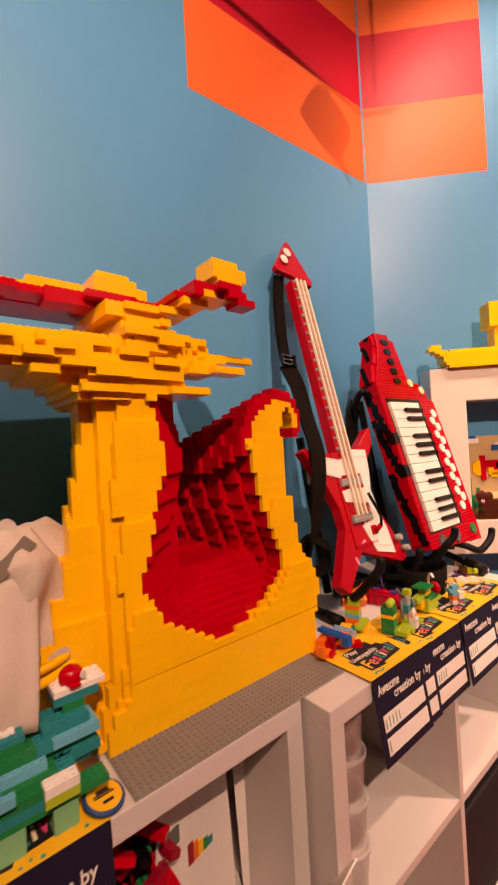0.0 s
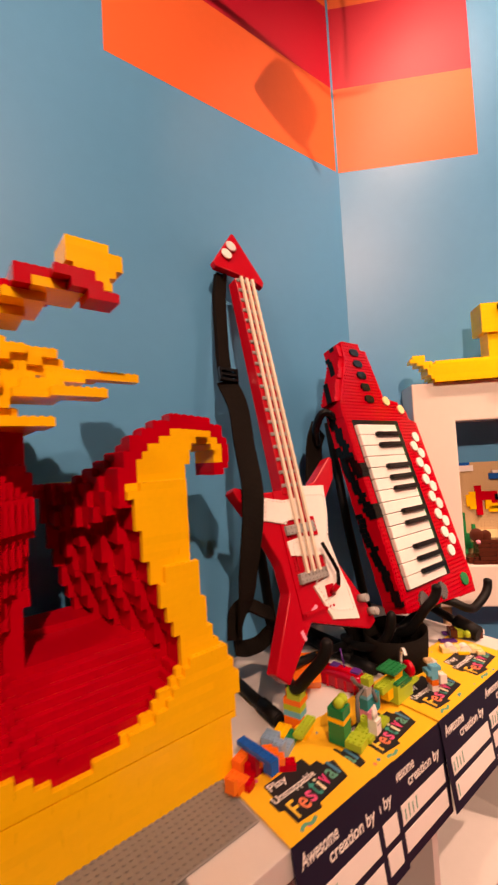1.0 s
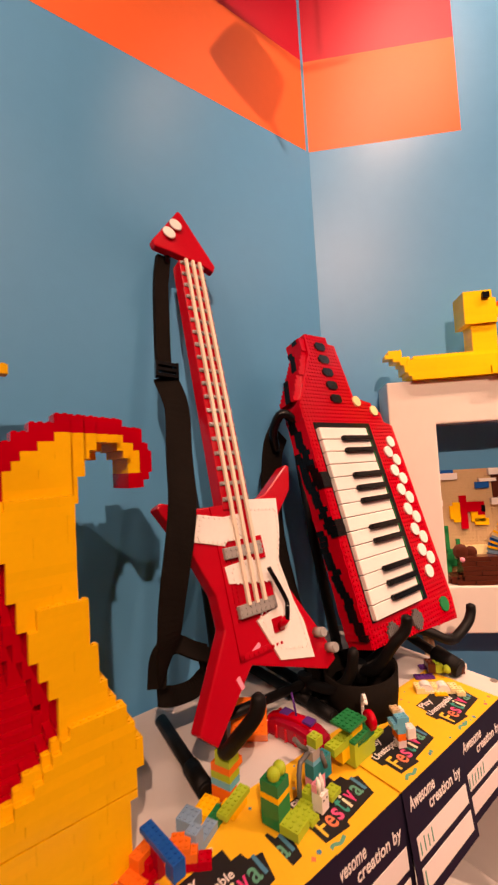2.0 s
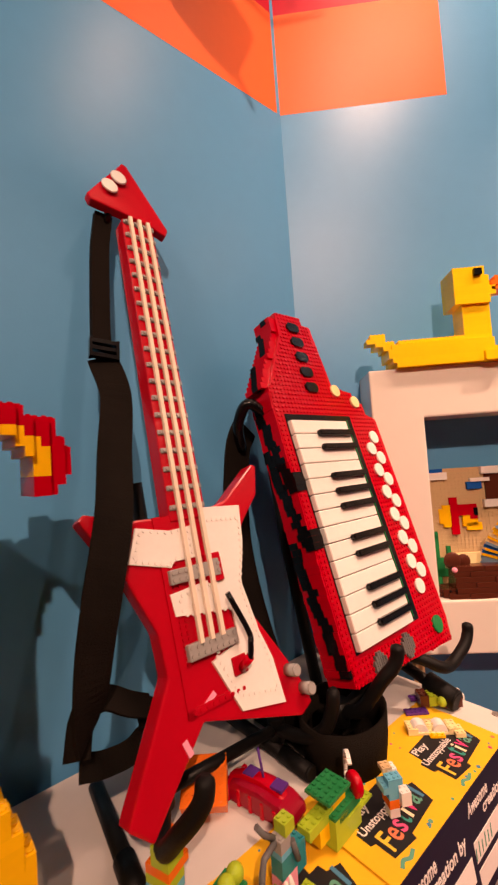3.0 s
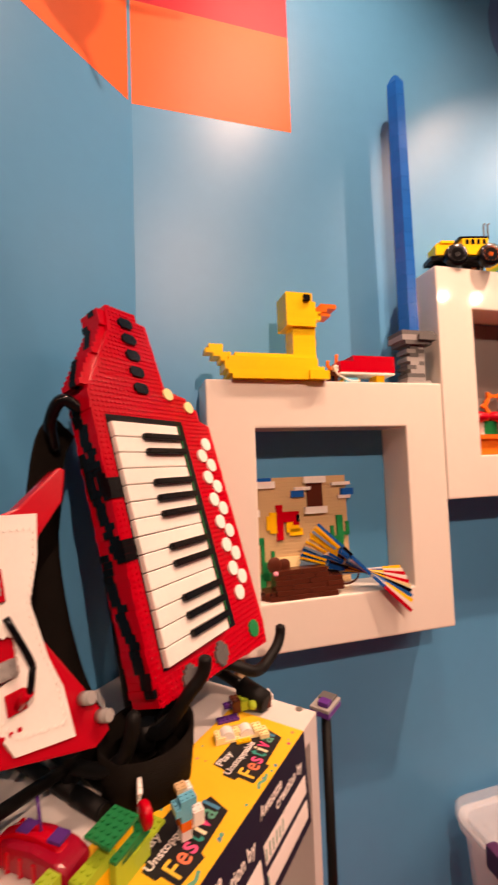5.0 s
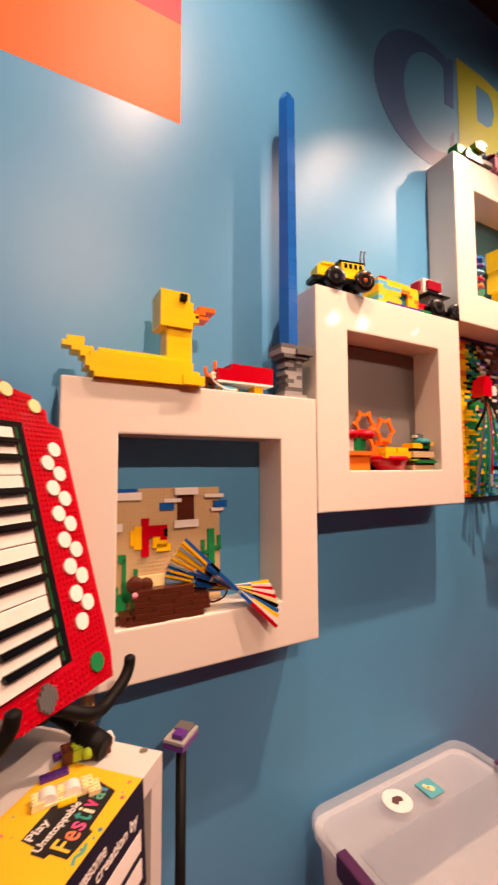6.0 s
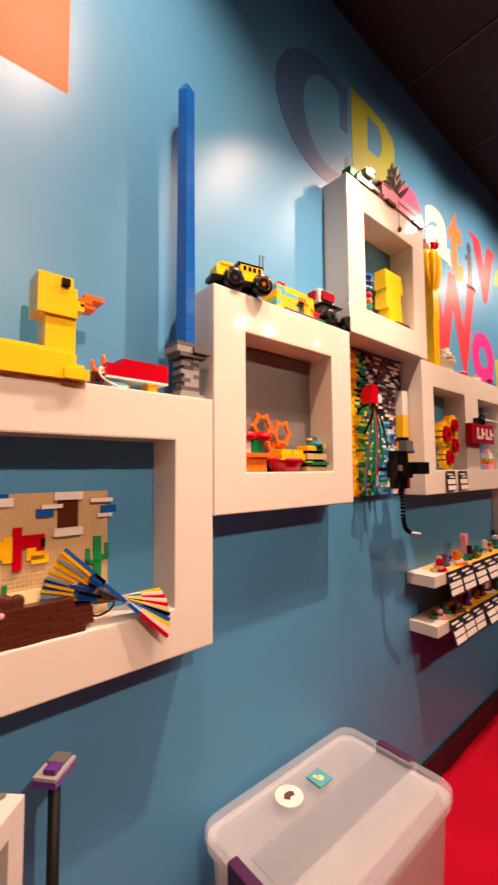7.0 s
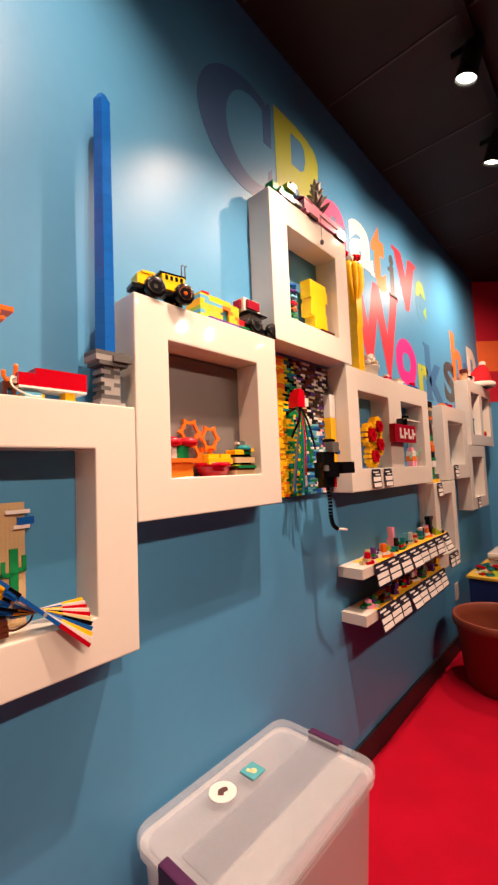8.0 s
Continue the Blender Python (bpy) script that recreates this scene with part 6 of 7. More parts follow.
ob = thing("brick_car", pose(1.108, -0.07, ZT2) @ Matrix.Scale(1.22, 4), "black brick buggy with white cab on the cube", "toy car")
bricks(ob, [("green", -1, 0, 2, 5, 6, 1), ("red", -1, 1, 3, 4, 5, 6), ("black", 2, 1, 4, 14, 5, 4, False), ("darkgrey", 4, 1, 8, 8, 5, 5, False), ("black", 3, 0, 18, 10, 7, 1, False), ("grey", 5, 1, 13, 6, 5, 5, False), ("white", 2, 1, 19, 8, 5, 11, False), ("darkred", 1, 2, 21, 1, 3, 7, False), ("darkred", 3, 0, 21, 6, 1, 7, False)])
for x in (0.05, 0.122):
    for y in (0.0, 0.056):
        wheel(ob, x, y, 0.023, 0.0225, 0.016, "grey")

ZB2 = 1.3155
bm = box(0.81, 1.157, 0.008, 0.017, 1.317, 1.665)
single("baseplate", bm, mat("plastic_backplate_grey", (0.20, 0.185, 0.18), 0.4, vary=0.06, scale=6), None, "grey baseplate standing as back of the white cube", "baseplate")
ob = thing("brick_tables", pose(0.82, -0.072, ZB2), "orange and red brick tables in the white cube", "toy furniture")
bricks(ob, [("orange", 0, 1, 0, 9, 6, 12), ("orange", -1, 0, 12, 13, 7, 3), ("green", 3, 2, 15, 5, 3, 11, False), ("white", 1, 2, 15, 2, 3, 11, False)])
for x in (0.016, 0.072):
    bm = bmesh.new()
    lathe(bm, [(0.008, 0.080), (0.026, 0.084), (0.029, 0.092), (0.026, 0.102), (0.008, 0.108)], 18, (x, 0.028))
    part("stool_top", bm, plastic("red"), ob, "round red top")
ob = thing("brick_bowl", pose(0.99, -0.04, ZB2), "red brick bowl heaped with yellow bricks", "toy bowl")
bm = bmesh.new()
lathe(bm, [(0.044, 0.0), (0.046, 0.010), (0.051, 0.012), (0.051, 0.022), (0.058, 0.024), (0.058, 0.037), (0.05, 0.038), (0.046, 0.03)], 12)
bmesh.ops.scale(bm, vec=(1.1, 0.7, 1), verts=bm.verts[:])
part("bowl", bm, plastic("red"), ob)
bricks(ob, [("yellow", -6, -4, 10, 12, 7, 5), ("yellow", -5, -3, 15, 5, 4, 4), ("yellow", 1, -3, 15, 5, 4, 4)])


def gear(x, z, r, y):
    bm = bmesh.new()
    seg, teeth = 48, 6
    rings = []
    for k in range(seg):
        a = 2 * math.pi * k / seg
        rr = r * (0.94 + 0.36 * max(0, math.cos(a * teeth)) ** 2)
        for rad in (rr, r * (0.72 + 0.06 * math.cos(a * teeth))):
            rings.append((x + rad * math.cos(a), z + rad * math.sin(a)))
    o = [bm.verts.new((rings[2 * k][0], y, rings[2 * k][1])) for k in range(seg)]
    i = [bm.verts.new((rings[2 * k + 1][0], y, rings[2 * k + 1][1])) for k in range(seg)]
    ob_ = [bm.verts.new((rings[2 * k][0], y + 0.008, rings[2 * k][1])) for k in range(seg)]
    ib = [bm.verts.new((rings[2 * k + 1][0], y + 0.008, rings[2 * k + 1][1])) for k in range(seg)]
    for k in range(seg):
        n = (k + 1) % seg
        bm.faces.new((o[k], o[n], i[n], i[k]))
        bm.faces.new((ob_[k], ib[k], ib[n], ob_[n]))
        bm.faces.new((o[k], ob_[k], ob_[n], o[n]))
        bm.faces.new((i[k], i[n], ib[n], ib[k]))
    bmesh.ops.recalc_face_normals(bm, faces=bm.faces[:])
    return bm


ob = thing("brick_gears", pose(0.965, -0.012, ZB2), "orange toy gear rings stacked in the white cube", "toy gears")
for x, z, r in ((-0.032, 0.128, 0.0335), (0.038, 0.112, 0.033), (-0.038, 0.06, 0.034), (0.03, 0.0475, 0.034)):
    part("gear", gear(x, z, r, -0.004 + 0.0085 * ((x > 0) != (z > 0.08))), plastic("orange"), ob)
ob = thing("brick_burger", pose(1.10, -0.045, ZB2), "tan and green layered brick burger with a small car", "toy burger")
bricks(ob, [("tan", -6, -3, 0, 5, 6, 4), ("tan", -1, -3, 0, 6, 6, 4), ("brown", -6, -3, 4, 11, 6, 2), ("green", -5, -4, 6, 10, 6, 2), ("lime", -6, -3, 8, 3, 5, 1), ("brown", -3, -3, 8, 8, 5, 1), ("black", -5, -2, 9, 9, 5, 2), ("tan", -6, -3, 11, 4, 6, 5), ("tan", -2, -3, 11, 4, 6, 5), ("tan", 2, -3, 11, 3, 6, 5), ("black", -5, -2, 16, 9, 4, 3), ("yellow", -6, -3, 19, 5, 5, 4), ("green", -1, -3, 19, 4, 4, 3), ("yellow", 1, -2, 22, 5, 4, 3), ("green", -4, -2, 23, 3, 4, 1), ("darkgrey", -1, -1, 28, 3, 2, 4), ("white", -2, -1, 29, 1, 2, 2)])
bm = bmesh.new()
lathe(bm, [(0.003, 0.092), (0.016, 0.090), (0.024, 0.084), (0.027, 0.074)], 16, (0.008, -0.006))
part("dome", bm, plastic("teal"), ob, "round teal dome of the small car")
bm = slab([(0, 0.018), (0.006, 0.005), (0.02, 0.006), (0.01, -0.004), (0.014, -0.02), (0, -0.01), (-0.014, -0.02), (-0.01, -0.004), (-0.02, 0.006), (-0.006, 0.005)], -0.004, 0.0)
single("star_piece", bm, plastic("pink"), pose(0.825, 0.007, 1.59), "small pink star piece on the grey plate", "star")

# ---- on and in the third cube ----
ZT3 = 2.3255
ob = thing("brick_frog_car", pose(1.32, -0.085, ZT3) @ Matrix.Scale(1.5, 4), "dark green and yellow brick creature on the cube", "toy model")
bricks(ob, [("darkgrey", 0, 0, 0, 8, 6, 4), ("green", 1, 0, 4, 6, 5, 3), ("lime", 3, -1, 7, 4, 4, 4), ("black", 5, -1, 11, 3, 2, 3), ("green", -2, 1, 3, 3, 3, 6), ("darkgrey", 8, 0, 2, 4, 4, 3)])
ob = thing("brick_pink_car", pose(1.48, -0.085, ZT3) @ Matrix.Scale(1.25, 4), "long pink brick car with dark bumpers on the cube", "toy car")
bricks(ob, [("pink", 1, 0, 2, 30, 8, 3, False), ("pink", 0, 0, 5, 32, 8, 9, False), ("pink", 6, 1, 14, 24, 6, 5, False), ("darkred", 0, 0, 14, 6, 6, 3), ("pink", 0, 1, 17, 4, 4, 2), ("darkgrey", 12, 0, 8, 14, 1, 2, False), ("brown", 23, -0.5, 0, 8, 2, 3, False), ("brown", 3, -0.5, 0, 6, 2, 3, False)])
bm = bmesh.new()
tube(bm, [Vector((0.085, -0.004, 0.03)), Vector((0.085, -0.005, -0.058))], 0.0007, 6)
cord = part("cord", bm, plastic("darkgrey"), ob, "thin hanging cord")
bm = bmesh.new()
lathe(bm, [(0.002, -0.058), (0.006, -0.062), (0.0065, -0.07), (0.002, -0.075)], 10, (0.085, -0.006))
part("weight", bm, plastic("darkgrey"), cord, "small grey weight")
ob = thing("brick_shell", pose(1.63, -0.05, ZT3 + 0.056) @ Matrix.Scale(1.25, 4), "spiky grey brick shell standing on the pink car", "toy shell")
rnd = random.Random(5)
for k in range(26):
    a, z = k * 2.4, 0.01 + 0.0042 * k
    r = 0.04 * (1 - k / 34)
    bm = bmesh.new()
    cyl(bm, (0.3 * r * math.cos(a), 0.3 * r * math.sin(a), z), (r * 1.25 * math.cos(a), r * 1.25 * math.sin(a), z + 0.018), 0.012, 0.003, 6)
    part("spike", bm, plastic("stone"), ob)
ZB3 = 1.8745
ob = thing("brick_flowers", pose(1.43, -0.035, ZB3), "stack of multicoloured brick flowers in the cube", "toy flowers")
for k, c in enumerate(("lime", "green", "orange", "red", "azure", "purple", "blue")):
    for q in range(5):
        a = q * 2 * math.pi / 5 + k
        bm = bmesh.new()
        cyl(bm, (0.016 * math.cos(a), 0.016 * math.sin(a), 0.01 + 0.023 * k), (0.016 * math.cos(a), 0.016 * math.sin(a), 0.018 + 0.023 * k), 0.011, 0.008, 8)
        part("petal", bm, plastic(c), ob)
bm = bmesh.new()
cyl(bm, (0, 0, 0), (0, 0, 0.165), 0.004, seg=8)
part("stem", bm, plastic("green"), ob)
ob = thing("brick_bust", pose(1.545, -0.05, ZB3), "yellow brick head with a stepped face on a brown base", "toy model")
bricks(ob, [("brown", 6, 0, 0, 14, 7, 3, False), ("brown", 8, -1, 3, 13, 8, 4, False), ("lemon", 3, 0, 7, 12, 6, 15, False), ("lemon", 0, 0, 22, 14, 6, 17, False), ("lemon", 14, 1, 25, 3, 4, 5, False), ("lemon", 1, 0, 39, 13, 6, 6, False), ("brown", 14, 0.5, 39, 1, 5, 6, False), ("lemon", 0, 0, 45, 16, 6, 15, False), ("lemon", 0, 0, 60, 15, 6, 8, False)])

# ---- mosaic panel, parrot and black machine ----
def mosaic():
    ob = thing("brick_mosaic", pose(1.265, 0.018, 1.222), "rainbow mosaic panel of small brick tiles on the wall", "brick mosaic")
    part("plate", box(0, 0.48, -0.004, 0.0, 0, 0.54), plastic("black"), ob)
    rnd = random.Random(9)

    def tone(i, j):
        i = max(0, i - 5 + rnd.uniform(-1.0, 1.0))
        if i < 4:
            return rnd.choice(("yellow", "yellow", "yellow", "orange", "lemon"))
        if j > 30 + rnd.uniform(-4, 4):
            return rnd.choice(("green", "teal", "green", "black", "lime") if i < 8 else ("brown", "black", "darkgrey", "white", "tan", "purple", "brown", "black"))
        if i < 10:
            return rnd.choice(("lime", "green", "green", "yellow", "teal"))
        if i < 19:
            return rnd.choice(("teal", "blue", "white", "azure", "green", "blue"))
        return rnd.choice(("azure", "white", "pink", "purple", "blue", "black"))
    w, th = 0.016, 0.0096
    bms = {}
    for j in range(56):
        i = 0
        while i < 30:
            run = min(rnd.choice((1, 1, 2, 2, 3)), 30 - i)
            c = tone(i, j)
            t = rnd.choice((0.002, 0.0024, 0.0028, 0.0045))
            x0, z0 = i * w, j * th
            if i < 12 and j % 3 == 0:
                part("tile", box(x0 + 0.0002, x0 + run * w - 0.0002, -0.004 - t, -0.004, z0 + 0.0003, z0 + th - 0.0002), plastic(c), ob)
            else:
                bms.setdefault(c, bmesh.new())
                bx(bms[c], x0 + 0.0002, x0 + run * w - 0.0002, -0.004 - t, -0.004, z0 + 0.0003, z0 + th - 0.0002)
            i += run
    for c, bm in bms.items():
        part("tiles", bm, plastic(c), ob, c + " mosaic tiles", "stuff")


mosaic()
bm = box(1.70, 1.742, -0.02, 0.018, 1.30, 1.54)
bar = single("yellow_bar", bm, plastic("yellow"), None, "yellow and white upright bar beside the mosaic", "toy bar")
part("cap_block", box(1.70, 1.742, -0.02, 0.018, 1.5405, 1.64), plastic("white"), bar, "white upper block")


def parrot():
    ob = thing("brick_parrot_figure", pose(1.43, -0.04, 1.24), "red and white brick parrot with long trailing feathers", "toy parrot")
    bm = bmesh.new()
    cyl(bm, (0.0, 0.05, 0.30), (0.0, 0.0, 0.32), 0.006, seg=10)
    part("peg", bm, plastic("black"), ob)
    bricks(ob, [("red", -4, -3, 98, 6, 5, 12), ("red", -3, -3, 110, 5, 5, 6), ("white", 2, -3, 100, 3, 4, 9), ("red", -2, -3, 116, 3, 4, 3), ("white", 1, -2, 109, 2, 4, 6)])
    ends = [((-0.06, -0.01, 0.20), "black"), ((-0.05, 0.0, 0.02), "darkgrey"), ((-0.02, -0.01, 0.03), "green"), ((0.0, -0.01, 0.0), "teal"), ((0.02, -0.01, 0.06), "red"), ((0.035, 0.0, 0.02), "white"), ((0.06, -0.01, 0.12), "green"), ((0.085, -0.015, 0.16), "black"), ((-0.035, 0.005, 0.0), "blue")]
    for (x, y, z), c in ends:
        bm = bmesh.new()
        mid = Vector((x * 0.35, y - 0.01, 0.2 + z * 0.35))
        band(bm, smooth_path([(0.0, -0.01, 0.325), mid, (x, y, z)], 6), 0.011, 0.004, (0.2, -1, 0))
        part("feather", bm, plastic(c), ob)


parrot()


def machine():
    ob = thing("brick_machine", pose(1.47, -0.115, 1.25), "black brick machine with a hanging chain beside the mosaic", "toy machine")
    bricks(ob, [("black", 0, 0, 12, 14, 5, 18, False), ("black", 2, 1, 30, 10, 4, 12), ("darkgrey", 9, 0, 42, 6, 4, 12), ("black", 10, 2, 54, 5, 4, 4), ("black", 14, -2, 16, 12, 6, 14, False), ("darkgrey", 0, -1, 20, 3, 2, 6), ("blue", 14, 0, 40, 2, 2, 4), ("red", 11, 1, 0, 2, 4, 28, False), ("black", 4, 1, 0, 7, 5, 12, False)])
    bm = bmesh.new()
    cyl(bm, (0.05, 0.03, 0.07), (0.05, 0.13, 0.07), 0.008, seg=10)
    part("wall_peg", bm, plastic("black"), ob)
    pts = smooth_path([(0.055, 0.02, 0.0), (0.06, 0.016, -0.05), (0.056, 0.014, -0.1), (0.066, 0.012, -0.14), (0.09, 0.008, -0.158)], 4)
    for p, q in zip(pts, pts[1:]):
        bm = bmesh.new()
        d = (q - p)
        cyl(bm, p + d * 0.08, p + d * 0.85, 0.0085, seg=8)
        part("link", bm, plastic("black"), ob)
    bm = bmesh.new()
    tube(bm, [Vector((0.09, 0.008, -0.158)), Vector((0.135, -0.006, -0.166))], 0.0045, 8)
    part("chain_end", bm, plastic("white"), ob)


machine()

# ---- fourth cube, with sign and flowers ----
ZB4 = 1.3155
ob = thing("brick_sunflower", pose(2.0, -0.04, ZB4), "yellow and red brick flower heads in the white cube", "toy flower")
rnd = random.Random(8)
for cx, cz, r in ((0.0, 0.055, 0.045), (-0.02, 0.155, 0.05), (0.06, 0.2, 0.04), (0.06, 0.11, 0.045)):
    for k in range(12):
        a = k * math.pi / 6
        part("petal", box(cx + r * math.cos(a) - 0.012, cx + r * math.cos(a) + 0.012, -0.03, 0.0, cz + r * math.sin(a) - 0.0085, cz + r * math.sin(a) + 0.0085), plastic("yellow"), ob)
    for k in range(6):
        a = k * math.pi / 3
        part("centre", box(cx + 0.45 * r * math.cos(a) - 0.012, cx + 0.45 * r * math.cos(a) + 0.012, -0.042, -0.001, cz + 0.45 * r * math.sin(a) - 0.01, cz + 0.45 * r * math.sin(a) + 0.01), plastic("red"), ob)
bm = bmesh.new()
cyl(bm, (0, -0.01, 0), (0, -0.01, 0.05), 0.008, seg=8)
part("stem", bm, plastic("green"), ob)

ob = thing("red_brick_sign", pose(2.15, -0.084, 1.44), "red brick sign with pale bar-shaped marks on the cube", "sign")
part("board", box(0, 0.28, -0.03, 0.0, 0, 0.092, 0.001, 1), plastic("darkred"), ob)
for k, x in enumerate((0.06, 0.115, 0.17, 0.225)):
    part("mark", box(x, x + 0.014, -0.033, -0.029, 0.02, 0.072), plastic("white"), ob)
    part("mark", box(x + 0.016, x + 0.038, -0.033, -0.029, 0.02 + 0.02 * (k % 2), 0.034 + 0.02 * (k % 2)), plastic("white"), ob)
for x in (0.10, 0.15):
    part("ear", box(x, x + 0.018, -0.03, 0.0, 0.094, 0.124), plastic("black"), ob)
ob = thing("brick_doll", pose(2.56, -0.05, ZB4), "small pink and orange brick creature in the cube", "toy model")
bricks(ob, [("pink", -3, 0, 0, 3, 4, 9), ("pink", 2, 0, 0, 3, 4, 9), ("orange", -3, 0, 9, 8, 5, 9), ("white", -2, 0, 18, 6, 5, 9), ("pink", -2, 1, 27, 5, 3, 6)])
for sx in (-1, 1):
    bm = bmesh.new()
    tube(bm, smooth_path([(0.0, 0.01, 0.05), (0.05 * sx, 0.0, 0.06), (0.085 * sx, -0.01, 0.095 if sx > 0 else 0.04)], 4), 0.005, 8)
    part("arm", bm, plastic("palegreen"), ob, "thin green arm")
single("cube_ledge", box(2.375, 2.655, -0.06, 0.019, 1.572, 1.58, 0.001), WHITE_LAM, None, "thin white ledge inside the cube", "ledge")
ob = thing("brick_boat_small", pose(2.48, -0.045, 1.5805), "small dark brick boat on the ledge", "toy boat")
bricks(ob, [("darkgrey", 0, 0, 0, 12, 5, 3), ("black", 3, 1, 3, 6, 3, 5), ("grey", 5, 1, 8, 3, 2, 3)])

# on top of the fourth cube
ZT4 = 1.7665
ob = thing("brick_trophy", pose(1.955, -0.03, ZT4), "tall yellow brick hand holding red and white flowers", "toy trophy")
spec = []
for k in range(16):
    spec.append(("yellow", -3 + (k // 8), -3, k * 9, 7, 6, 9, False))
bricks(ob, spec)
for k in range(9):
    bm = bmesh.new()
    a = k * 0.7
    tube(bm, smooth_path([(0.0, 0.0, 0.34), (0.045 * math.cos(a), 0.022 * math.sin(a), 0.40), (0.062 * math.cos(a), 0.032 * math.sin(a), 0.46), (0.058 * math.cos(a), 0.03 * math.sin(a), 0.525)], 4), 0.018, 8)
    part("finger", bm, plastic("yellow"), ob)
for k in range(10):
    a = k * 0.63
    bm = bmesh.new()
    bmesh.ops.create_icosphere(bm, subdivisions=1, radius=0.019, matrix=pose(0.055 * math.cos(a), 0.028 * math.sin(a), 0.545 + 0.012 * (k % 3)))
    part("flower", bm, plastic("red" if k % 3 else "white"), ob)
ob = thing("brick_cupcake", pose(2.09, -0.03, ZT4), "white and pink brick cupcake on the white cube", "toy cake")
bm = bmesh.new()
lathe(bm, [(0.035, 0.0), (0.048, 0.05), (0.05, 0.055), (0.03, 0.06)], 14)
part("cup", bm, plastic("white"), ob)
for k in range(16):
    a = k * 2.4
    bm = bmesh.new()
    bmesh.ops.create_icosphere(bm, subdivisions=1, radius=0.016, matrix=pose(0.035 * (1 - k / 20) * math.cos(a), 0.035 * (1 - k / 20) * math.sin(a), 0.062 + 0.003 * k))
    part("icing", bm, plastic(("white", "pink", "tan", "white")[k % 4]), ob)
for nm, x, spec, lab in (("brick_cake", 2.23, [("pink", 0, 0, 0, 9, 6, 5), ("red", 1, 0, 5, 7, 5, 3), ("white", 3, 1, 8, 4, 3, 4)], "small pink and red brick cake"),
                         ("brick_pram", 2.37, [("white", 0, 0, 2, 10, 6, 5), ("tan", 2, 0, 7, 6, 5, 4), ("red", -1, 1, 0, 3, 3, 3), ("white", 8, 0, 7, 5, 2, 2)], "small white and tan brick cart"),
                         ("brick_bird", 2.6, [("blue", 0, 0, 0, 10, 5, 5), ("blue", -5, 1, 5, 18, 2, 3), ("red", 4, 1, 8, 4, 3, 7), ("blue", 10, 1, 3, 6, 3, 2)], "blue and red brick bird")):
    o = thing(nm, pose(x, -0.055, ZT4), lab, "toy model")
    bricks(o, spec)
for nm, x, z, spec, lab in (("brick_cactus", 3.08, 1.312 + 0.0, [("green", 0, 0, 0, 4, 4, 12), ("yellow", 0, 0, 12, 4, 4, 9), ("green", 0, 0, 21, 3, 3, 12)], "green and yellow brick figure in the cube"),
                            ("brick_hats", 3.14, 1.7155, [("orange", 0, 0, 0, 9, 5, 6), ("red", 14, 0, 0, 12, 6, 8), ("blue", 10, 0, 0, 3, 4, 9)], "orange and red brick hats on the cube"),
                            ("brick_dog", 3.8, 1.9855, [("tan", 0, 0, 0, 5, 5, 20), ("brown", -1, 0, 20, 8, 6, 10), ("white", 12, 0, 0, 18, 7, 12), ("black", 15, -1, 12, 6, 5, 6), ("white", 24, 0, 12, 8, 6, 9)], "white, tan and black brick dog on the cube"),
                            ("brick_lamp", 3.88, 1.5505, [("purple", 0, 0, 0, 6, 4, 9), ("green", 1, 0, 9, 4, 4, 27), ("blue", 0, 0, 36, 8, 4, 6)], "green and blue brick lamp in the cube"),
                            ("brick_gift", 4.3, 1.5505, [("red", 0, 0, 0, 6, 5, 12), ("yellow", 2, 0, 12, 2, 5, 3)], "small red brick gift in the cube")):
    o = thing(nm, pose(x, -0.06, z), lab, "toy model")
    bricks(o, spec)
# Santa hat on the far cube
ob = thing("santa_hat", pose(4.32, -0.04, 1.9855), "red felt hat with a white fur brim and bobble", "hat")
bm = bmesh.new()
lathe(bm, [(0.10, 0.03), (0.098, 0.08), (0.08, 0.15), (0.05, 0.21), (0.02, 0.245)], 20)
for v in bm.verts:
    v.co.x += 0.9 * max(0, v.co.z - 0.1) ** 1.5 * 3
part("crown", bm, mat("felt_red", (0.5, 0.008, 0.015), 0.9, bump=0.4), ob)
bm = bmesh.new()
tube(bm, [Vector((0.105 * math.cos(a * math.pi / 10), 0.105 * math.sin(a * math.pi / 10), 0.028)) for a in range(21)], 0.026, 10)
FUR = mat("white_fur", (0.75, 0.70, 0.64), 0.95, bump=1.0, bump_scale=200)
part("brim", bm, FUR, ob)
bm = bmesh.new()
bmesh.ops.create_icosphere(bm, subdivisions=2, radius=0.032, matrix=pose(0.16, 0, 0.255))
part("bobble", bm, FUR, ob)

# hanging chain of small figures between the cubes
ob = thing("figure_chain", pose(2.86, -0.04, 1.2085), "stacked column of small mixed-colour brick figures", "toy figures")
rnd = random.Random(17)
z = 0
k = 0
while z < 150:
    w, h = rnd.choice((4, 6, 8)), rnd.choice((6, 9, 12))
    bricks(ob, [(rnd.choice(("brown", "orange", "green", "blue", "tan", "darkgrey", "white", "purple", "black")), -w // 2, rnd.choice((-3, -2)), z, w, 5, h)])
    z += h
ob = thing("brick_bottle", pose(2.82, -0.06, 1.2085), "green brick bottle with yellow label on the cube", "toy bottle")
bricks(ob, [("yellow", 0, 0, 0, 7, 4, 6), ("green", 0, 0, 6, 6, 4, 15), ("green", 2, 0, 21, 3, 3, 12), ("yellow", 12, 0, 0, 5, 4, 6), ("darkgrey", 13, 0, 6, 3, 3, 9)])


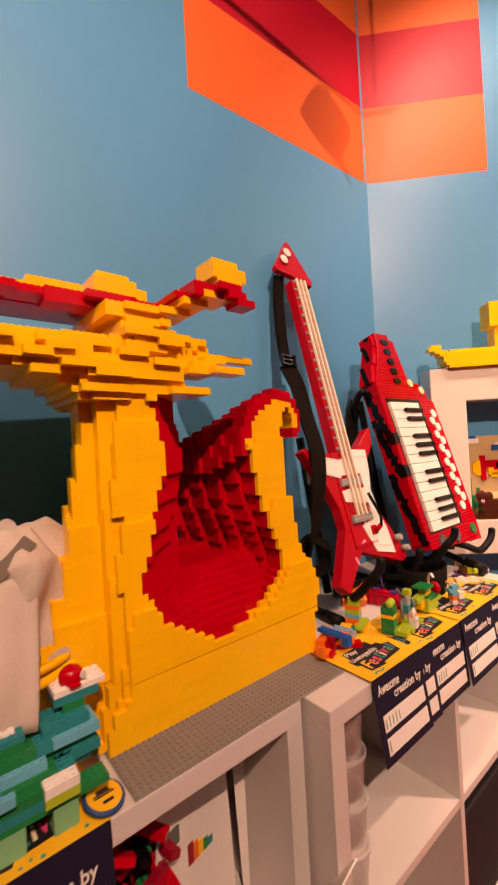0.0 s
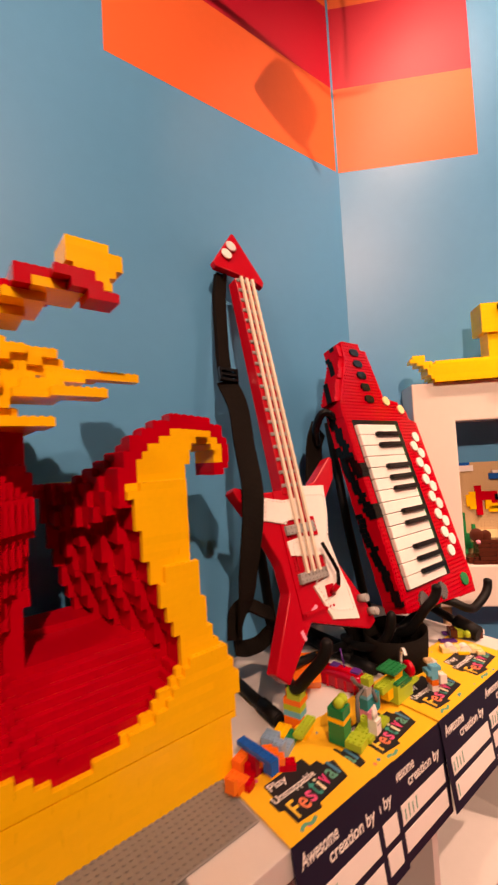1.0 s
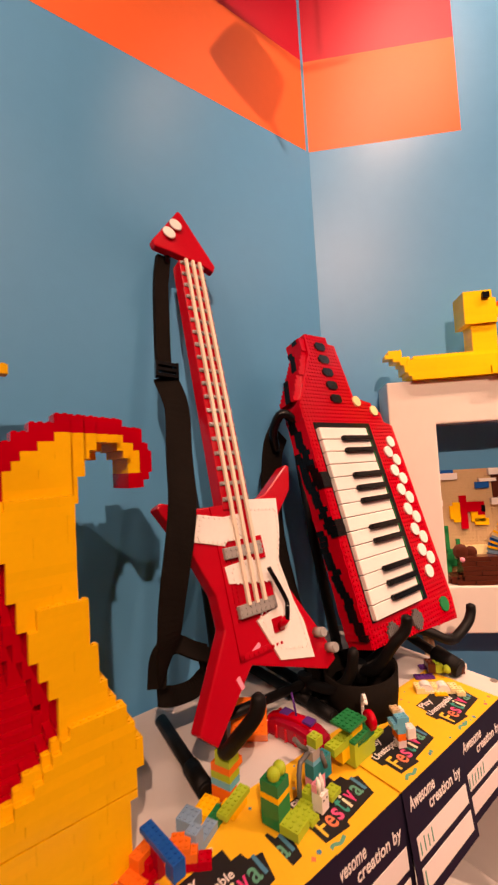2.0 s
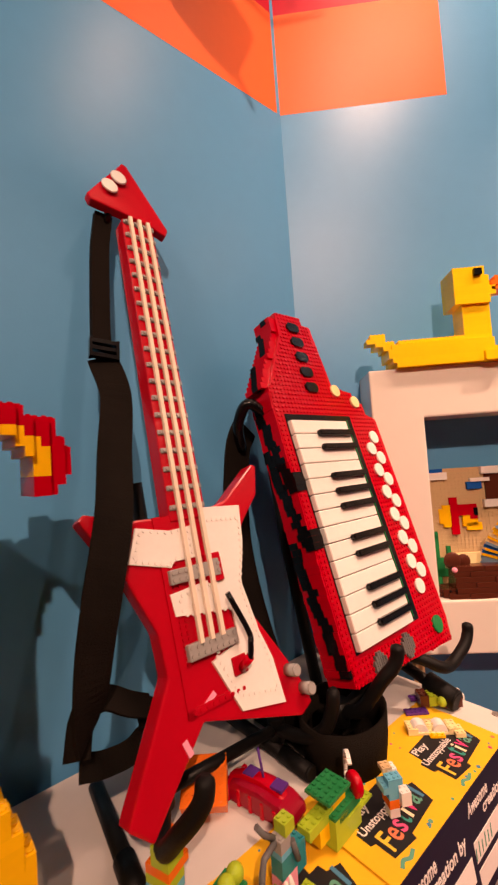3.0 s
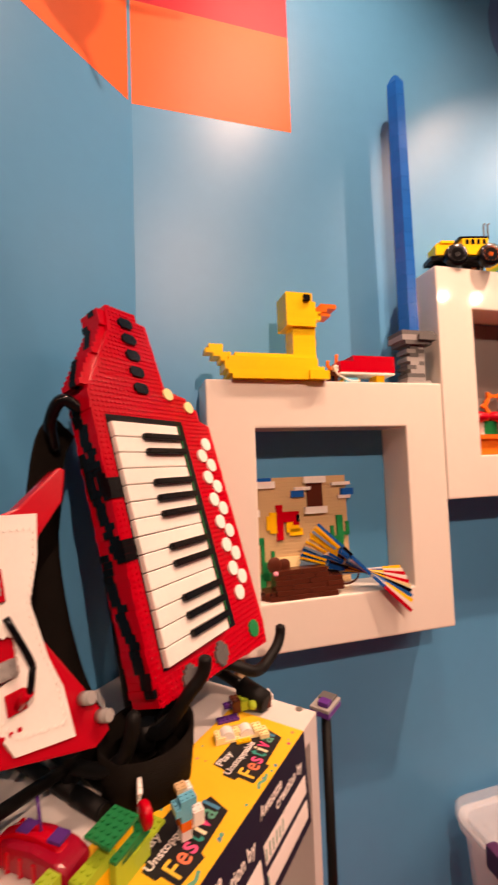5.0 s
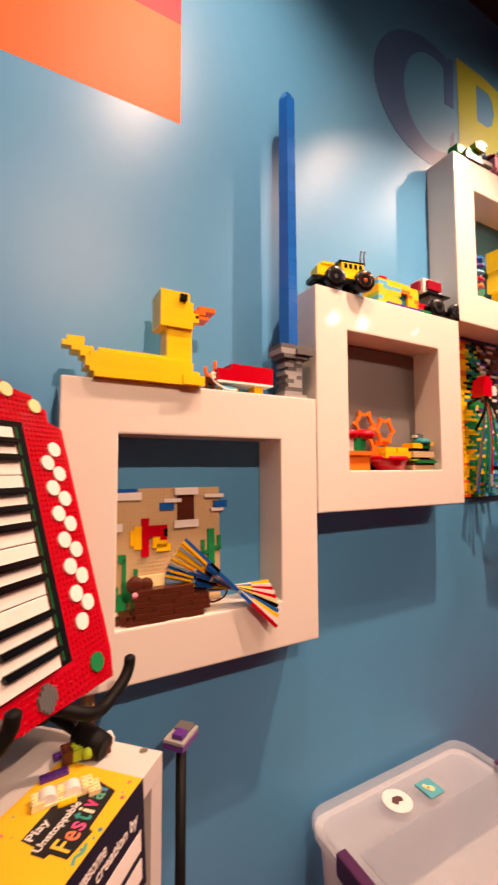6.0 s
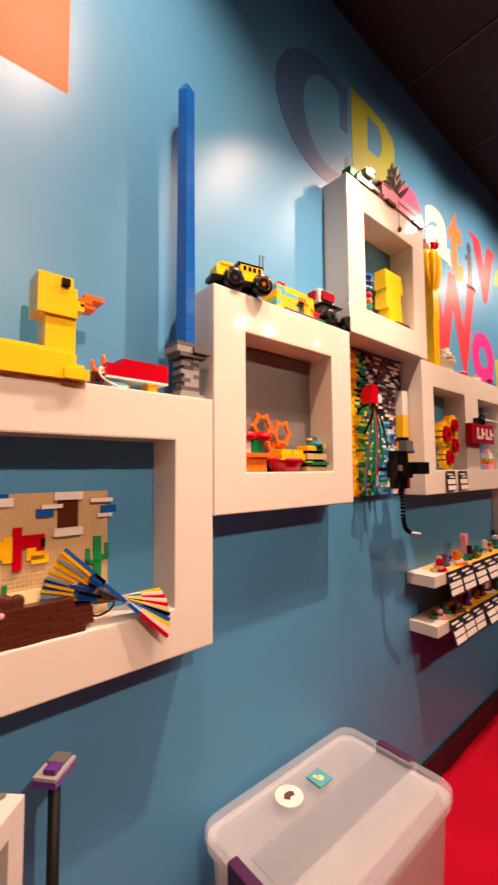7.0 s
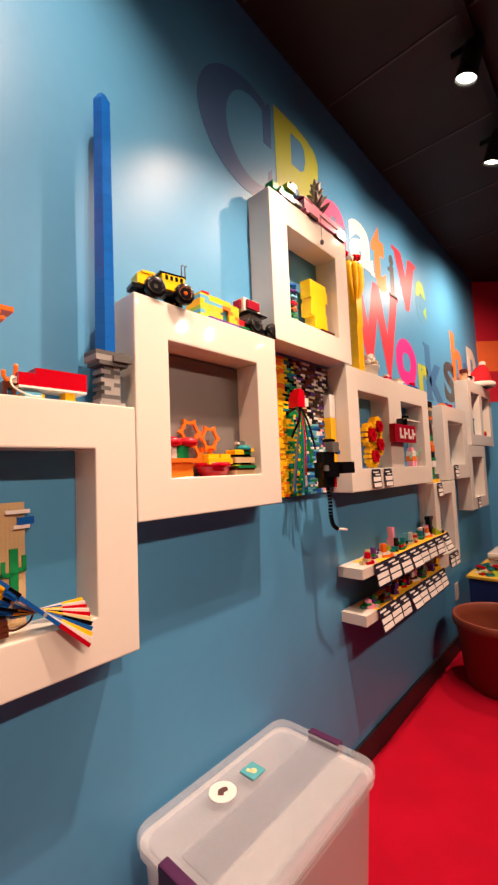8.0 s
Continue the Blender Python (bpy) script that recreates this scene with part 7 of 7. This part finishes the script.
def hanging_tag(x, y, z, tilt=12, w=0.09, h=0.085):
    ob = thing("name_tag", pose(x, y, z, -tilt), "small navy name tag with white fields", "name tag", "hanging name tags")
    part("card", box(0, w, -0.0008, 0, -h, 0), CARD_NAVY, ob)
    part("field", box(0.006, w - 0.006, -0.0016, -0.0006, -h * 0.66, -h * 0.42), CARD_WHITE, ob)
    part("field", box(0.006, w - 0.006, -0.0016, -0.0006, -h * 0.96, -h * 0.74), CARD_WHITE, ob)
    part("heading", box(0.012, w * 0.7, -0.0016, -0.0006, -h * 0.2, -h * 0.13), CARD_WHITE, ob)
    part("heading", box(w * 0.35, w - 0.01, -0.0016, -0.0006, -h * 0.34, -h * 0.27), CARD_WHITE, ob)


for x in (1.93, 2.06):
    hanging_tag(x, -0.083, 1.31, 5)
hanging_tag(2.82, -0.083, 1.205, 5)
hanging_tag(3.2, -0.083, 1.31, 5)
hanging_tag(3.75, -0.083, 1.05, 5)


# ---- two narrow shelves with small models ----
def narrow_shelf(x0, x1, z, seed):
    single("wall_shelf", box(x0, x1, -0.097, YW, z - 0.045, z, 0.002), WHITE_LAM, None, "narrow white wall shelf lined with small models", "wall shelf", "narrow wall shelves")
    rnd = random.Random(seed)
    n = 8
    for k in range(n):
        xa = x0 + 0.1 + k * (x1 - x0 - 0.12) / n
        ob = thing("name_card_small", pose(xa, -0.098, z + 0.0003 * (k % 2 + 1)), "yellow and navy name card on the narrow shelf", "name card", "shelf name cards")
        w = (x1 - x0 - 0.12) / n * 0.99
        part("top_flap", box(0, w, -0.002, 0.1, 0, 0.0008), CARD_YELLOW, ob)
        t = rnd.uniform(10, 24)
        f = part("front_flap", box(0, w, -0.0008, 0, -0.1, 0), CARD_NAVY, ob)
        f.location = (0, -0.002, 0)
        f.rotation_euler = (radians(-t), 0, 0)
        part("field", box(0.008, w - 0.008, -0.0018, -0.0006, -0.066, -0.045), CARD_WHITE, f)
        part("field", box(0.008, w - 0.008, -0.0018, -0.0006, -0.094, -0.072), CARD_WHITE, f)
        part("heading", box(0.012, w * 0.65, -0.0018, -0.0006, -0.02, -0.012), CARD_WHITE, f)
        part("heading", box(w * 0.35, w - 0.012, -0.0018, -0.0006, -0.036, -0.028), CARD_WHITE, f)
    return x0, x1, z


def small_models(x0, x1, z, seed, colors):
    rnd = random.Random(seed)
    x = x0 + 0.08
    k = 0
    while x < x1 - 0.06:
        ob = thing("brick_figure", pose(x, -0.085 + rnd.uniform(0.0, 0.03), z + 0.0016, 0, 0, rnd.uniform(-30, 30)) @ Matrix.Scale(1.3, 4), "small %s brick model on a name card" % colors[k % len(colors)], "toy model", "shelf figures")
        c = colors[k % len(colors)]
        c2 = colors[(k * 3 + 1) % len(colors)]
        w = rnd.choice((3, 4, 6))
        spec = [(c, 0, 0, 0, w, 3, 3), (c2, 0, 0, 3, max(2, w - 2), 3, 3), (c, rnd.choice((0, 1)), 0, 6, 2, 2, rnd.choice((3, 6, 9)))]
        if rnd.random() < 0.6:
            spec += [(rnd.choice(("white", "black", "yellow", "green")), w, 0, 0, 2, 2, 2), (c2, -2, 1, 0, 2, 2, 3)]
        bricks(ob, spec)
        x += rnd.uniform(0.048, 0.07)
        k += 1


a = narrow_shelf(1.76, 2.92, 0.898, 31)
small_models(*a, 32, ["red", "tan", "purple", "orange", "pink", "lime", "black", "green", "teal", "azure", "white"])
b = narrow_shelf(1.77, 2.80, 0.705, 41)
small_models(*b, 42, ["pink", "green", "darkgrey", "darkred", "purple", "yellow", "red", "brown", "white"])
ob = thing("pink_brick_giraffe", pose(2.17, -0.06, 0.8996), "tall pink brick animal on the narrow shelf", "toy model")
bricks(ob, [("pink", 0, 0, 0, 6, 4, 9), ("pink", 0, 0, 9, 4, 4, 9), ("pink", 0, 0, 18, 3, 3, 12), ("pink", -1, 0, 30, 4, 3, 6)])
ob = thing("black_brick_dragon", pose(2.72, -0.06, 0.8996), "black brick dragon with a red base on the narrow shelf", "toy model")
bricks(ob, [("red", 0, 0, 0, 12, 5, 4), ("black", 1, 0, 4, 8, 4, 10), ("black", 0, 0, 14, 4, 4, 14), ("black", -1, 0, 28, 10, 4, 6), ("darkgrey", 5, 1, 14, 6, 2, 8)])
ob = thing("teal_brick_robot", pose(2.55, -0.065, 0.8996), "teal and white brick robot on the narrow shelf", "toy model")
bricks(ob, [("azure", 0, 0, 0, 6, 4, 6), ("teal", 0, 0, 6, 6, 4, 9), ("white", 1, 0, 15, 4, 3, 5)])
for x in (2.95, 3.05):
    hanging_tag(x, -0.083, 0.75, 8)


# ---- clear storage bin with lid ----
BIN = clear_plastic("clear_bin_plastic", (0.86, 0.86, 0.87), 0.3, 0.40)
LID = clear_plastic("clear_lid_plastic", (0.70, 0.78, 0.86), 0.26, 0.25)


def storage_bin():
    ob = thing("storage_bin", pose(1.01, -0.175, 0), "large clear plastic storage bin with lid and purple latches", "storage bin")
    w, d, h = 0.29, 0.18, 0.49

    def loop(bm, x, y, z, r=0.045, n=5):
        pts = []
        for cx, cy, a0 in ((x - r, y - r, 0), (-x + r, y - r, 90), (-x + r, -y + r, 180), (x - r, -y + r, 270)):
            for k in range(n + 1):
                a = radians(a0 + 90 * k / n)
                pts.append(bm.verts.new((cx + r * math.cos(a), cy + r * math.sin(a), z)))
        return pts

    def skin(levels, close=True):
        bm = bmesh.new()
        ls = [loop(bm, *l) for l in levels]
        for a, b in zip(ls, ls[1:]):
            for k in range(len(a)):
                bm.faces.new((a[k], a[(k + 1) % len(a)], b[(k + 1) % len(a)], b[k])).smooth = False
        if close:
            bm.faces.new(ls[0][::-1])
            bm.faces.new(ls[-1])
        bmesh.ops.recalc_face_normals(bm, faces=bm.faces[:])
        return bm
    part("tub", skin([(w * 0.84, d * 0.80, 0.004), (w * 0.86, d * 0.82, 0.02), (w * 0.95, d * 0.93, h - 0.05), (w * 0.985, d * 0.975, h - 0.045), (w * 0.985, d * 0.975, h - 0.025), (w * 0.935, d * 0.91, h - 0.03), (w * 0.83, d * 0.79, 0.012)]), BIN, ob)
    part("lid", skin([(w * 0.97, d * 0.95, h - 0.03), (w, d, h - 0.026), (w, d, h - 0.006), (w * 0.985, d * 0.975, h), (w * 0.90, d * 0.85, h), (w * 0.885, d * 0.83, h - 0.008)]), LID, ob, "clear lid with raised rim")
    part("lid_panel", box(-w * 0.86, w * 0.86, -d * 0.36, d * 0.2, h - 0.0075, h - 0.0045, 0.001, 1), clear_plastic("clear_lid_panel", (0.40, 0.43, 0.5), 0.2, 0.25), ob)
    part("lid_flap", box(-w * 0.87, w * 0.87, -d * 0.86, -d * 0.37, h - 0.0065, h + 0.003, 0.004, 2), clear_plastic("clear_lid_flap", (0.80, 0.81, 0.84), 0.3, 0.17), ob, "raised milky flap of the lid")
    for x in (-1, 1):
        part("latch", box(x * w - 0.018 if x > 0 else x * w - 0.01, x * w + 0.01 if x > 0 else x * w + 0.018, -0.055, 0.055, h - 0.045, h + 0.004, 0.006), mat("latch_purple", (0.075, 0.018, 0.07), 0.35), ob, "dark purple latch")
    rnd = random.Random(12)
    bm = bmesh.new()
    for k in range(90):
        m = pose(rnd.uniform(-0.2, 0.2), rnd.uniform(-0.1, 0.1), 0.03 + 0.09 * rnd.random(), rnd.uniform(0, 180), rnd.uniform(0, 180), rnd.uniform(0, 180))
        bx(bm, -0.022, 0.022, -0.012, 0.012, -0.008, 0.008, m)
    part("contents", bm, mat("pale_pink_parts", (0.55, 0.32, 0.33), 0.5, vary=0.3, scale=12), ob, "heap of pale pink toy parts", "stuff")
    bm = bmesh.new()
    cyl(bm, (-0.062, 0.098, h - 0.008), (-0.062, 0.098, h - 0.0062), 0.037, seg=30)
    s = part("sticker", bm, CARD_WHITE, ob, "round white sticker")
    bm = slab([(-0.018, 0), (-0.006, 0.012), (0.01, 0.010), (0.018, 0.002), (0.012, -0.009), (0.0, -0.005), (-0.008, -0.012)], -0.0005, 0.0)
    bmesh.ops.transform(bm, matrix=pose(-0.062, 0.098, h - 0.0058, -90, 0, 0), verts=bm.verts[:])
    part("print", bm, mat("ink_brown", (0.10, 0.05, 0.045), 0.6), s)
    s = part("tile", box(0.016, 0.068, 0.058, 0.110, h - 0.008, h - 0.0025, 0.001, 1), mat("plastic_pale_teal", (0.10, 0.40, 0.46), 0.25), ob, "teal tile with a yellow drop")
    bm = bmesh.new()
    cyl(bm, (0.042, 0.080, h - 0.003), (0.042, 0.080, h - 0.0015), 0.010, 0.009, 12)
    bx(bm, 0.037, 0.047, 0.082, 0.099, h - 0.003, h - 0.0015, pose(0.012, -0.008, 0, 0, 0, 12))
    part("drop", bm, plastic("cream"), s)


storage_bin()

# ---- far end: tub, tote, outlet ----
ob = thing("round_tub", pose(3.02, -0.33, 0), "large round terracotta-coloured plastic tub on the carpet", "tub")
TERRA = mat("terracotta_plastic", (0.22, 0.05, 0.025), 0.45, vary=0.12, scale=5, bump=0.05)
bm = bmesh.new()
lathe(bm, [(0.195, 0.0), (0.21, 0.01), (0.245, 0.345), (0.262, 0.35), (0.268, 0.365), (0.265, 0.40), (0.255, 0.405), (0.245, 0.395), (0.235, 0.34), (0.2, 0.03)], 40)
part("shell", bm, TERRA, ob)
ob = thing("blue_tote", pose(3.42, -0.62, 0), "dark blue storage tote heaped with mixed toy bricks", "storage tote")
bm = box(0, 0.62, 0, 0.56, 0, 0.5, 0.012)
part("body", bm, mat("tote_blue", (0.012, 0.03, 0.14), 0.45, vary=0.1), ob)
part("rim", box(-0.012, 0.632, -0.012, 0.572, 0.5, 0.52, 0.004), mat("tote_rim", (0.75, 0.5, 0.05), 0.45), ob, "yellow rim")
rnd = random.Random(14)
for k in range(90):
    b = new("brick", brick_mesh(rnd.choice((2, 3, 4, 6)), rnd.choice((2, 4)), 3, rnd.choice(("red", "yellow", "green", "blue", "white", "orange", "teal", "lime", "pink"))))
    b.parent = ob
    b.matrix_local = Matrix.Translation((rnd.uniform(0.02, 0.58), rnd.uniform(0.02, 0.52), 0.512 + rnd.uniform(0, 0.05))) @ pose(0, 0, 0, rnd.uniform(-25, 25), rnd.uniform(-25, 25), rnd.uniform(0, 180)) @ Matrix.Scale(1.6, 4)
ob = thing("white_tray", pose(3.72, -0.35, 0.565), "white plastic tray of clear parts on the tote", "tray")
bm = box(-0.16, 0.16, -0.18, 0.18, 0, 0.05, 0.01)
part("tray", bm, BIN, ob)
part("lid", box(-0.17, 0.17, -0.19, 0.19, 0.052, 0.10, 0.02), WHITE_LAM, ob)
ob = thing("wall_outlet", pose(3.4, YW, 0.40), "white electrical outlet plate on the blue wall", "outlet")
part("plate", box(-0.036, 0.036, -0.006, 0, -0.058, 0.058, 0.002), WHITE_LAM, ob)
for z in (-0.02, 0.02):
    part("socket", box(-0.016, 0.016, -0.0075, -0.005, z - 0.014, z + 0.014, 0.001), WHITE_SHELF, ob)
